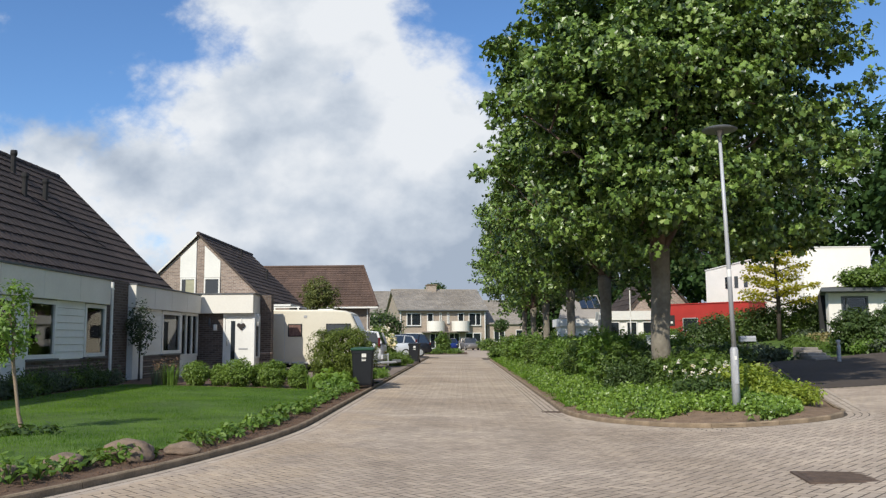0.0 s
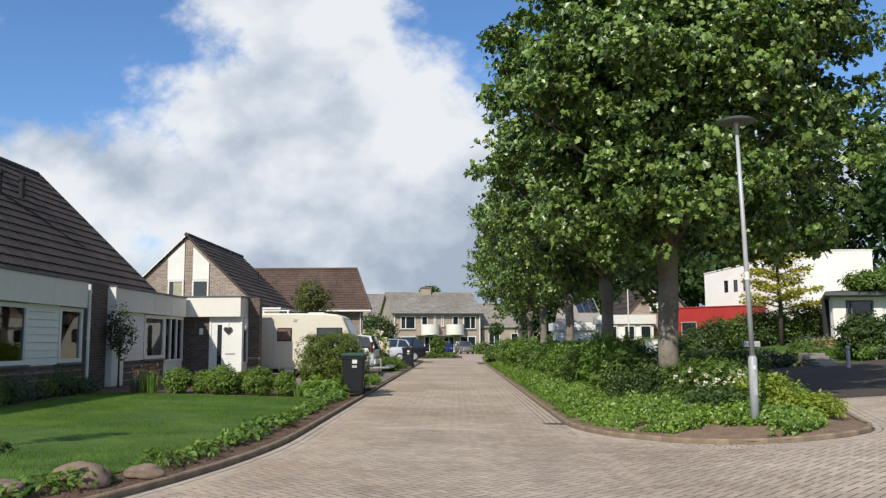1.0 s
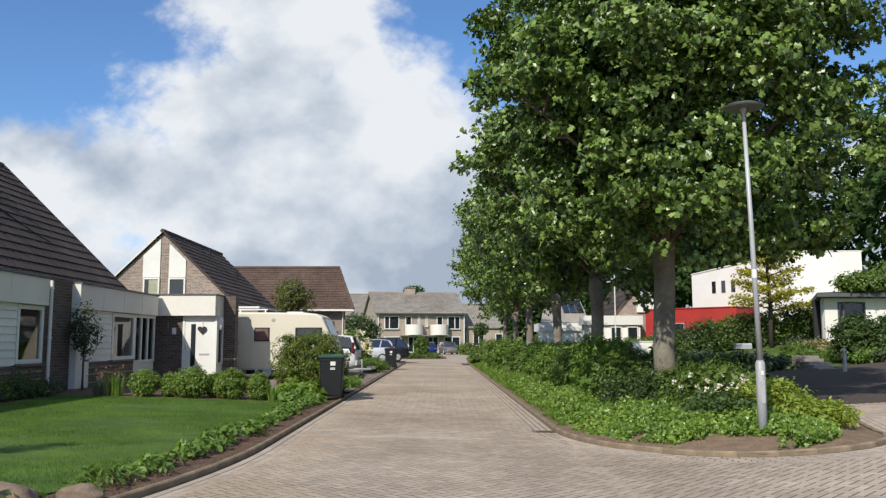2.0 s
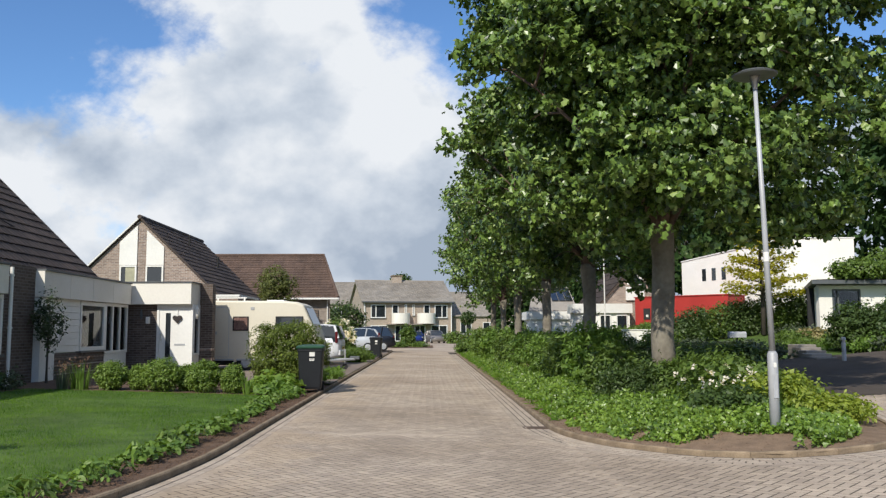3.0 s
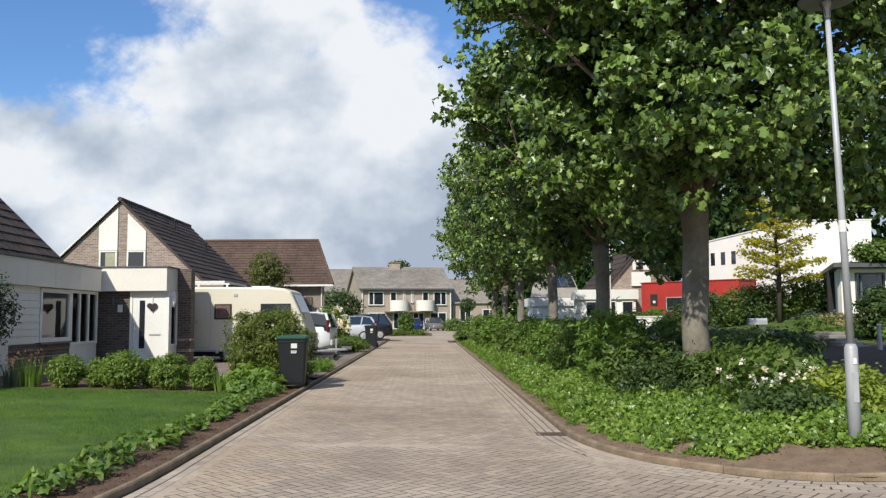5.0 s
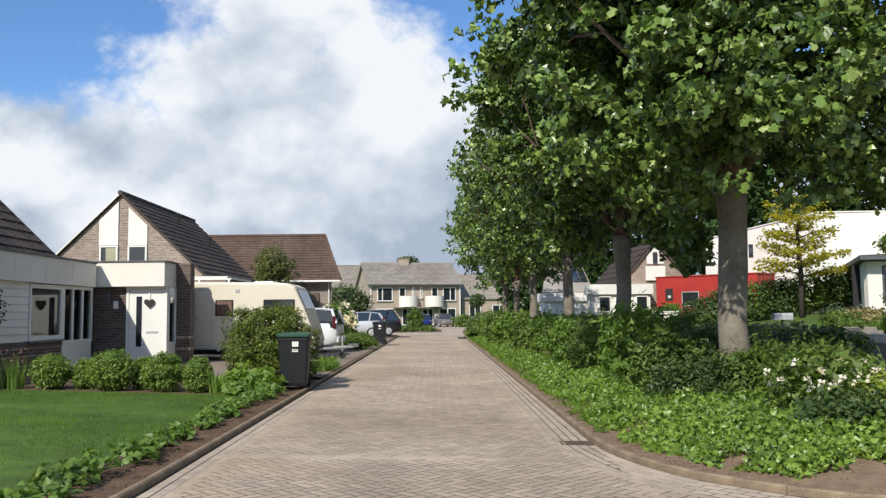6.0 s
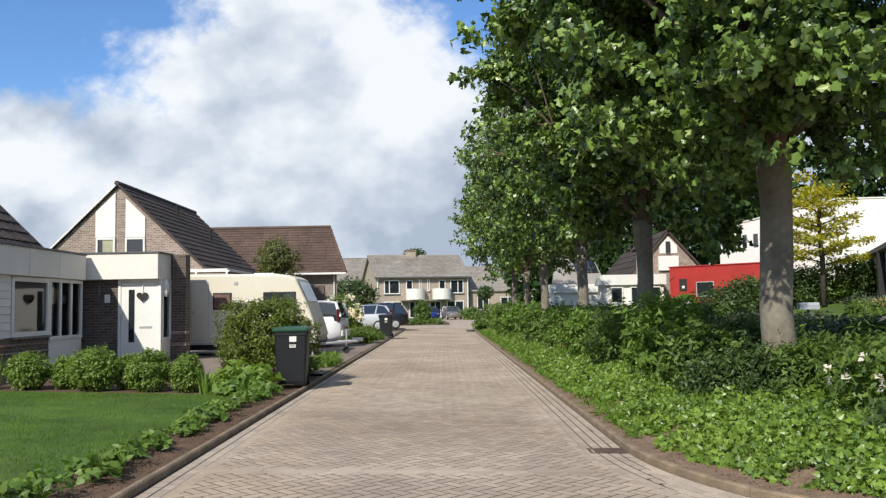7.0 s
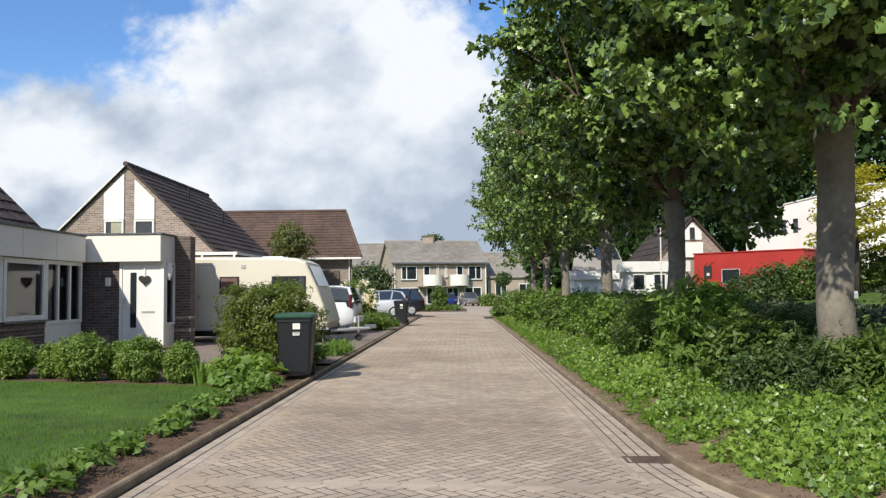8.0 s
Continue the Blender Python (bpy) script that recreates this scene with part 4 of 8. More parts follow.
def hip_house():
    h = thing("house", (-12, 61, 0.2), "brick house with a wide brown tiled hipped roof", "house")
    ex, ey, ez, ry, rz = -5.62, 57.9, 3.62, 62.3, 6.76
    part("wall", prism(bmesh.new(), [(-20, 58.4), (-6.2, 58.4), (-8.75, 66.2), (-20, 66.2)], "z", 0.1, 3.6), M["brickgrey"], h, "grey-brown brick wall")
    bm = bmesh.new()
    V = [(-21, ey, ez), (ex, ey, ez), (-8.58, 66.7, ez), (-21, 66.7, ez), (-21, ry, rz), (-7.1, ry, rz)]
    vs = [bm.verts.new(v) for v in V]
    for f in ((0, 1, 5, 4), (1, 2, 5), (2, 3, 4, 5), (3, 0, 4), (3, 2, 1, 0)):
        bm.faces.new([vs[i] for i in f])
    bmesh.ops.recalc_face_normals(bm, faces=bm.faces[:])
    roof = part("roof", bm, M["tilebrown"], h, "brown tiled hipped roof")
    up = (0, ry - ey, rz - ez)
    tile_slope(roof, (-18.5, ey, ez), (1, 0, 0), up, 12.9, Vector(up).length, "tilebrown", 0.26, 0.32, keep=lambda p: p[0] < ex - (p[1] - ey) * (ex + 7.1) / (ry - ey), seed=9)
    bm = bmesh.new()
    tube(bm, [(ex, ey, ez + 0.04), (-7.1, ry, rz + 0.06), (-21, ry, rz + 0.06)], 0.11, 8)
    part("ridge", bm, M["tilebrown"], roof)
    part("gutter", bbox(-20.5, ex + 0.05, ey - 0.14, ey + 0.02, ez - 0.10, ez + 0.02, bevel=0.02), M["white"], h, "white gutter")
    downpipe(h, -6.35, 58.3, 0.2, 3.55)
    part("garage_door", bbox(-8.1, -6.95, 58.33, 58.39, 0.3, 2.9), M["dark"], h, "dark garage door")
    bm = bmesh.new()
    for k in range(9):
        box(bm, -8.1, -6.95, 58.315, 58.328, 0.32 + k * 0.29, 0.58 + k * 0.29)
    part("door_panels", bm, M["brickdark"], h)
    return h


hip_house()


def row_house():
    """Two joined houses at the street's end, turned a little; built in their own frame: x along the front, y into the house."""
    h = thing("row_house", (-8.45, 116.8, -0.18), "beige brick paired houses with grey roof and curved cream balconies", "house", rz=13.0, local=True)
    h.matrix_basis = h.matrix_basis @ Matrix.Scale(1.3, 4)
    W, Dp, E, R = 9.55, 9.5, 4.35, 6.75
    bm = bbox(0, W, 0, 0.3, 0, E)
    part("wall", bm, M["brickbeige"], h, "beige brick front wall")
    for x in (0.0, W - 0.3):
        bm = bmesh.new()
        prism(bm, [(0.3, 0), (Dp, 0), (Dp, E), (Dp * 0.5, R - 0.1), (0.3, E)], "x", x, x + 0.3)
        part("gable_wall", bm, M["brickbeige"], h)
    part("wall", bbox(0.3, W - 0.3, Dp - 0.3, Dp, 0, E), M["brickbeige"], h)
    for s in (0, 1):
        y0, y1 = (-0.35, Dp / 2) if s == 0 else (Dp + 0.35, Dp / 2)
        up = (0, y1 - y0, R - E + 0.05)
        bm = bmesh.new()
        roof_deck(bm, [(-0.25, y0, E), (W + 0.25, y0, E), (W + 0.25, y1, R), (-0.25, y1, R)], 0.15)
        roof = part("roof", bm, M["tilegrey"], h, "weathered grey tiled roof")
        if s == 0:
            tile_slope(roof, (-0.25, y0, E), (1, 0, 0), up, W + 0.5, Vector(up).length, "tilegrey", 0.33, 0.36, seed=11)
    part("ridge", tube(bmesh.new(), [(-0.25, Dp / 2, R + 0.05), (W + 0.25, Dp / 2, R + 0.05)], 0.12, 8), M["tilegrey"], h)
    chim = part("chimney", bbox(3.85, 4.9, Dp / 2 - 0.5, Dp / 2 + 0.4, R - 0.5, R + 0.55), M["brickbeige"], h, "beige brick chimney")
    part("chimney_cap", bbox(3.77, 4.98, Dp / 2 - 0.58, Dp / 2 + 0.48, R + 0.552, R + 0.66), M["kerb"], chim)
    part("gutter", bbox(-0.2, W + 0.2, -0.5, -0.36, E - 0.1, E + 0.03), M["greymetal"], h)
    for x in (0.12, W - 0.12):
        downpipe(h, x, -0.08, 0, E - 0.05, "white", 0.06)
    for x0, x1, z0, z1, mul in ((0.75, 2.35, 2.65, 4.05, (1.3,)), (3.0, 3.7, 2.2, 4.05, ()), (4.35, 4.6, 2.9, 4.1, ()), (5.2, 5.45, 2.9, 4.1, ()), (6.4, 7.1, 2.2, 4.05, ()), (7.6, 9.0, 2.65, 4.05, (8.4,)),
                                (0.75, 2.6, 0.5, 1.9, (1.6,)), (3.3, 4.6, 0.2, 1.9, (3.9,)), (5.4, 6.6, 0.2, 1.9, (6.0,)), (7.2, 9.0, 0.5, 1.9, (8.1,))):
        window(h, "y", -0.06, x0, x1, z0, z1, 0.09, mul, sill=z0 > 2.5)
    part("panel", bbox(2.9, 4.2, -0.06, -0.005, 1.95, 3.05), M["brickgrey"], h, "brown boarded panel")
    part("panel", bbox(5.5, 6.35, -0.06, -0.005, 1.95, 3.05), M["brickgrey"], h)
    part("canopy", bbox(2.4, 7.6, -0.9, -0.005, 1.93, 2.03), M["brickgrey"], h)
    for xc in (3.55 + 0.35, 6.65):
        bm = bmesh.new()
        pts_o = [(xc + 0.95 * math.cos(math.pi + math.pi * k / 12), -0.25 + 1.0 * math.sin(math.pi + math.pi * k / 12)) for k in range(13)]
        pts_i = [(xc + 0.88 * math.cos(math.pi + math.pi * k / 12), -0.25 + 0.93 * math.sin(math.pi + math.pi * k / 12)) for k in range(12, -1, -1)]
        prism(bm, [(xc - 0.95, -0.07)] + pts_o + [(xc + 0.95, -0.07), (xc + 0.88, -0.07)] + pts_i + [(xc - 0.88, -0.07)], "z", 2.05, 3.15)
        part("balcony", bm, M["cream"], h, "curved cream balcony front")
    return h


row_house()


def simple_house(name, loc, rz, W, Dp, E, R, wall, tile, label, windows=(), overhang=0.3, cols=0.36):
    h = thing(name, loc, label, "house", rz=rz, local=True)
    part("wall", bbox(0, W, 0, Dp, 0, E), M[wall], h)
    for x in (0.002, W - 0.25):
        bm = bmesh.new()
        prism(bm, [(0.002, E), (Dp - 0.002, E), (Dp / 2, R - 0.08)], "x", x, x + 0.25)
        part("gable_wall", bm, M[wall], h)
    for s in (0, 1):
        y0, y1 = (-overhang, Dp / 2) if s == 0 else (Dp + overhang, Dp / 2)
        k = (R - E) / (Dp / 2)
        bm = bmesh.new()
        roof_deck(bm, [(-0.2, y0, E - overhang * k + 0.1), (W + 0.2, y0, E - overhang * k + 0.1), (W + 0.2, y1, R + 0.1), (-0.2, y1, R + 0.1)], 0.14)
        roof = part("roof", bm, M[tile], h)
        if s == 0:
            up = (0, y1 - y0, R - E + overhang * k)
            tile_slope(roof, (-0.2, y0, E - overhang * k + 0.1), (1, 0, 0), up, W + 0.4, Vector(up).length, tile, cols, 0.38, seed=21)
    part("ridge", tube(bmesh.new(), [(-0.2, Dp / 2, R + 0.14), (W + 0.2, Dp / 2, R + 0.14)], 0.11, 8), M[tile], h)
    for x0, x1, z0, z1 in windows:
        window(h, "y", -0.06, x0, x1, z0, z1, 0.09, ((x0 + x1) / 2,) if x1 - x0 > 1.2 else ())
    return h


simple_house("house", (3.8, 120.7, 0.0), 6, 14.3, 10.4, 3.6, 6.95, "brickbeige", "tilegrey", "low beige brick house with a grey tiled roof", ((1.0, 2.6, 1.0, 2.7), (4.2, 6.2, 0.6, 2.7), (8.0, 9.6, 1.0, 2.7), (11.2, 13.0, 1.0, 2.7)))
simple_house("house", (-27.3, 144, -0.1), 4, 16.2, 12.3, 6.2, 10.0, "brickbeige", "tilegrey", "distant beige house with a grey tiled roof", ((11.7, 14.3, 4.0, 5.6),))


def gable_house_right():
    """The brown-roofed house with a white band, up the slope behind the trees."""
    z0 = hill(12, 60) - 0.3
    h = thing("house", (12.4, 62, z0), "brown-roofed gabled house with white panels and flat-roofed front", "house")
    Y, ax, az, hw, pitch = 60.0, 14.3, 5.9, 2.5, 1.13
    lo = az - hw * pitch
    bm = bmesh.new()
    prism(bm, [(ax - hw, z0), (ax + hw, z0), (ax + hw, lo), (ax, az), (ax - hw, lo)], "y", Y, Y + 9)
    part("gable_wall", bm, M["brick"], h, "brown brick gable")
    for s in (-1, 1):
        ex, ez = ax + s * (hw + 0.3), az + 0.12 - (hw + 0.3) * pitch
        bm = bmesh.new()
        roof_deck(bm, [(ex, Y - 0.2, ez), (ex, Y + 9.3, ez), (ax, Y + 9.3, az + 0.12), (ax, Y - 0.2, az + 0.12)], 0.12)
        roof = part("roof", bm, M["tile"], h)
        up = (ax - ex, 0, az + 0.12 - ez)
        tile_slope(roof, (ex, Y - 0.2, ez + 0.02), (0, 1, 0), up, 9.5, Vector(up).length, "tile", 0.5, 0.6, seed=60 + s)
    part("panel", bbox(13.65, 14.9, Y - 0.16, Y - 0.002, 3.5, 4.4), M["white"], h, "white boarded panel in the gable")
    bm = bmesh.new()
    prism(bm, [(13.75, 4.56), (14.85, 4.56), (14.85, 5.05), (14.3, 5.62), (13.75, 5.05)], "y", Y - 0.06, Y - 0.002)
    part("panel", bm, M["white"], h, "white pointed panel under the ridge")
    window(h, "y", Y - 0.15, 14.14, 14.40, 4.6, 5.3, 0.04, frame_mat="dark", sill=False)
    # flat-roofed front
    part("wall", bbox(9.85, 13.5, 58.4, 60.0 - 0.01, z0, 2.6), M["whitewall"], h)
    part("fascia", bbox(9.65, 13.65, 58.2, 59.99, 2.602, 3.22), M["white"], h, "white fascia band")
    for x in (10.3, 11.5, 12.6):
        window(h, "y", 58.34, x, x + 0.75, 1.5, 2.5, 0.07, sill=False)
    # lower wing with a pitched roof and dark solar panels
    part("wall", bbox(7.9, 11.4, 66.0, 70, z0 - 0.4, 2.3), M["whitewall"], h)
    part("fascia", bbox(7.7, 11.45, 65.8, 70, 2.302, 2.9), M["white"], h)
    bm = bmesh.new()
    roof_deck(bm, [(7.75, 65.9, 2.96), (11.45, 65.9, 2.96), (11.45, 70.2, 4.95), (8.7, 70.2, 4.95)], 0.1)
    roof = part("roof", bm, M["tilegrey"], h, "grey pitched roof of the wing")
    for k in range(3):
        x = 9.75 + 0.54 * k
        bm = roof_deck(bmesh.new(), [(x, 67.4, 3.78), (x + 0.5, 67.4, 3.78), (x + 0.5, 69.7, 4.84), (x, 69.7, 4.84)], 0.04)
        part("solar_panel", bm, M["glass"], roof, "dark blue solar panel")
    return h


gable_house_right()


def white_building():
    A, C, D = (17.6, 60.2), (21.4, 52.5), (24.6, 50.6)
    h = thing("white_building", (*C, 0.6), "large plain white rendered flat-roofed building", "building")

    def shell(bm, low, high, grow):
        """The building's plan pulled up to a parapet that rises from the far corner."""
        plan = [(A[0] - grow, A[1]), (C[0] - grow, C[1] - grow), (D[0] + grow, D[1] - grow), (D[0] + 2.5, 62.0), (A[0] + 4.0, 66.0)]
        top = [6.08, 6.86, 6.66, 6.66, 6.08]
        lo = [bm.verts.new((*p, low if low < 1 else t + 0.002)) for p, t in zip(plan, top)]
        hi = [bm.verts.new((*p, t + high)) for p, t in zip(plan, top)]
        n = len(plan)
        for i in range(n):
            bm.faces.new((lo[i], lo[(i + 1) % n], hi[(i + 1) % n], hi[i]))
        bm.faces.new(hi), bm.faces.new(lo[::-1])
        bmesh.ops.recalc_face_normals(bm, faces=bm.faces[:])
        return bm
    part("wall", shell(bmesh.new(), 0.6, 0.0, 0.0), M["whitewall"], h, "smooth white rendered wall")
    part("roof_edge", shell(bmesh.new(), 5.0, 0.075, 0.05), M["white"], h)
    rz = -49.2
    turn = math.atan2(C[1] - A[1], C[0] - A[0])
    for f in (0.24, 0.34, 0.44):
        x, y = A[0] + (C[0] - A[0]) * f, A[1] + (C[1] - A[1]) * f
        w = bbox(-0.17, 0.17, -0.02, 0.02, 4.7, 5.5)
        bmesh.ops.transform(w, matrix=Matrix.Translation((x, y, 0)) @ Matrix.Rotation(turn, 4, "Z"), verts=w.verts[:])
        part("window", w, M["glass"], h, "narrow dark slit window")
    # red box in front
    r = thing("red_pavilion", (13.5, 56.9, 1.2), "red rendered flat-roofed box with square openings", "building", rz=rz + 3, local=True)
    z1 = 2.33
    part("wall", bbox(0, 6.3, 0, 2.2, 0, z1), M["red"], r, "red rendered wall")
    # no hole is cut: a dark plate paints the opening's inner shade
    part("opening", bbox(0.62, 1.1, -0.03, -0.002, 0.95, 1.65), M["dark"], r, "square dark plate standing in for a shaded opening")
    part("lamp", bbox(0.82, 0.98, -0.07, -0.032, 1.1, 1.25), M["white"], r)
    part("window", bbox(1.75, 2.75, -0.03, -0.002, 0.65, 1.4), M["glass"], r)
    part("window_frame", box(box(box(bbox(1.7, 2.8, -0.05, -0.031, 1.4, 1.45), 1.7, 2.8, -0.05, -0.031, 0.6, 0.65), 1.7, 1.75, -0.05, -0.031, 0.652, 1.398), 2.75, 2.8, -0.05, -0.031, 0.652, 1.398), M["zinc"], r)
    part("roof_edge", bbox(-0.05, 6.35, -0.05, 2.25, z1 + 0.002, z1 + 0.06), M["red"], r)
    return h


white_building()


def right_house():
    z0 = 0.85
    h = thing("bungalow", (18.5, 40, z0), "white rendered bungalow with a dark window and overhanging dark roof", "house")
    part("wall", box(box(box(bbox(16.66, 17.22, 38.4, 38.7, z0, 3.3), 18.44, 26, 38.4, 38.7, z0, 3.3), 17.22, 18.44, 38.4, 38.7, z0, 1.8), 17.22, 18.44, 38.4, 38.7, 3.17, 3.3), M["whitewall"], h, "white rendered wall")
    part("wall", prism(bmesh.new(), [(16.68, 38.702), (16.98, 38.702), (20.4, 47), (20.1, 47)], "z", z0, 3.3), M["whitewall"], h)
    part("wall", bbox(20.4, 26, 46.7, 47, z0, 3.3), M["whitewall"], h)
    window(h, "y", 38.42, 17.23, 18.43, 1.81, 3.16, 0.07, (17.48,), frame_mat="greymetal", glass="clear")
    # unseen black sheet, added so that the room behind the pane looks unlit
    part("wall", bbox(17.0, 25.9, 40.2, 40.3, z0, 3.3), M["dark"], h, "added black sheet standing in for the room's darkness behind the window")
    part("ceiling", prism(bmesh.new(), [(16.6, 38.45), (26, 38.45), (26, 46.9), (20.2, 46.9)], "z", 3.302, 3.34), M["white"], h)
    part("roof_edge", prism(bmesh.new(), [(16.1, 37.8), (27, 37.8), (27, 47.5), (20.0, 47.5)], "z", 3.36, 3.52), M["greymetal"], h, "dark overhanging roof edge")
    bm = bmesh.new()
    vs = [bm.verts.new(v) for v in ((16.1, 37.8, 3.53), (27, 37.8, 3.53), (27, 47.5, 3.53), (20.0, 47.5, 3.53), (21.4, 42.6, 3.95), (25, 42.6, 3.95))]
    for f in ((0, 1, 5, 4), (1, 2, 5), (2, 3, 4, 5), (3, 0, 4), (3, 2, 1, 0)):
        bm.faces.new([vs[i] for i in f])
    bmesh.ops.recalc_face_normals(bm, faces=bm.faces[:])
    part("roof", bm, M["tile"], h)
    return h


right_house()

# ---- foliage ----
def leaf_shape(kind):
    """Outline of a leaf blade, stem end at the origin, about 1 long; returns points and faces."""
    if kind == "lobed":
        half = [(0.47, 0.08), (0.23, 0.34), (0.40, 0.66)]
        pts = [(0, 0.03)] + half + [(0, 1.02)] + [(-x, y) for x, y in reversed(half)]
        fold = [(x, y, -0.50 * abs(x) - 0.25 * y * y) for x, y in pts]
        return np.array(fold), np.array([(0, 1, 2, 3, 4), (0, 4, 5, 6, 7)])
    if kind == "oval":
        pts = [(0, 0, 0), (0.26, 0.35, -0.06), (0.2, 0.72, -0.1), (0, 1.0, -0.18), (-0.2, 0.72, -0.1), (-0.26, 0.35, -0.06)]
        return np.array(pts), np.array([(0, 1, 2, 3), (0, 3, 4, 5)])
    if kind == "heart":
        pts = [(0, 0.08, 0.02), (0.28, -0.04, -0.04), (0.46, 0.24, -0.08), (0, 1.0, -0.14), (-0.46, 0.24, -0.08), (-0.28, -0.04, -0.04)]
        return np.array(pts), np.array([(0, 1, 2, 3), (0, 3, 4, 5)])
    if kind == "kite":
        pts = [(0, 0, 0), (0.32, 0.42, -0.06), (0, 1.0, -0.16), (-0.32, 0.42, -0.06)]
        return np.array(pts), np.array([(0, 1, 2, 3)])
    if kind == "blade2":
        pts = [(-0.04, 0, 0), (0.04, 0, 0), (0.19, 0.5, 0.02), (0, 1.2, -0.12), (-0.19, 0.5, 0.02)]
        return np.array(pts), np.array([(0, 1, 2, 3, 4)])
    if kind == "blade":
        pts = [(-0.05, 0, 0), (0.05, 0, 0), (0.035, 0.6, 0.05), (0, 1.0, 0.25)]
        return np.array(pts), np.array([(0, 1, 2, 3)])
    pts = [(-0.3, 0, 0), (0.3, 0, 0), (0.32, 0.9, -0.1), (-0.32, 0.9, -0.1)]
    return np.array(pts), np.array([(0, 1, 2, 3)])


def leaves(P, size, kind, rng, out=None, lift=0.6, spread=1.0, vary=0.35, sprays=0):
    """Leaf blades at points P; out: the way each should face (rows of vectors); lift: how far they turn to the sky."""
    T, F = leaf_shape(kind)
    n = len(P)
    if sprays:
        # the leaves of one spray, so many in a row, turn the same way
        nrm = np.repeat(rng.normal(0, 0.44 * spread, (n // sprays + 1, 3)), sprays, 0)[:n] + rng.normal(0, 0.44 * spread, (n, 3))
    else:
        nrm = rng.normal(0, 0.55 * spread, (n, 3))
    if out is not None:
        nrm += out * 0.7
    nrm[:, 2] += lift
    nrm /= np.linalg.norm(nrm, axis=1, keepdims=True) + 1e-9
    t = rng.normal(0, 1, (n, 3))
    t[:, 2] -= 0.4
    t -= (t * nrm).sum(1, keepdims=True) * nrm
    t /= np.linalg.norm(t, axis=1, keepdims=True) + 1e-9
    b = np.cross(nrm, t)
    s = size * (1 + vary * rng.uniform(-1, 1, n))
    V = P[:, None, :] + s[:, None, None] * (T[None, :, 0:1] * b[:, None, :] + T[None, :, 1:2] * t[:, None, :] + T[None, :, 2:3] * nrm[:, None, :])
    FF = F[None, :, :] + (np.arange(n) * len(T))[:, None, None]
    return V.reshape(-1, 3), FF.reshape(-1, F.shape[1])


def crown_points(rng, centre, radii, clumps, per, clump_r, power=2.6, shell=0.55, bottom=-1.0, lumps=0.18, seed=0, boughs=0, bough_r=0.7, flat=1.0):
    """Leaf places in clumps through the outer part of a rounded, lumpy crown; returns places and the ways out."""
    c, r = np.array(centre, float), np.array(radii, float)
    d = rng.normal(0, 1, (clumps * 3, 3))
    d /= np.linalg.norm(d, axis=1, keepdims=True)
    d = d[d[:, 2] > bottom][:clumps]
    k = (np.abs(d) ** power).sum(1) ** (-1.0 / power)
    lump = np.array([noise.noise((v[0] * 2.3 + seed, v[1] * 2.3, v[2] * 2.3)) for v in d])
    f = rng.uniform(shell ** 3, 1.0, len(d)) ** (1 / 3) * (1 + lumps * lump)
    C = c + d * (k * f)[:, None] * r
    if boughs:
        # most clumps gather on boughs, with darker gaps between
        pick = rng.integers(0, boughs, len(C))
        on = rng.uniform(0, 1, len(C)) < 0.72
        spread = rng.normal(0, 0.5, (len(C), 3)) * np.array((1.0, 1.0, 0.55)) * bough_r
        C = np.where(on[:, None], c + (C[pick] - c) * 0.92 + spread, C)
        d = np.where(on[:, None], d[pick], d)
    P = np.repeat(C, per, 0)
    ball = rng.normal(0, 1, (len(P), 3))
    ball /= np.linalg.norm(ball, axis=1, keepdims=True) + 1e-9
    P = P + ball * (clump_r * rng.uniform(0.2, 1.0, (len(P), 1))) * np.array((1.0, 1.0, flat))
    o = np.repeat(d, per, 0) * 0.8 + ball * 0.5
    return P, o


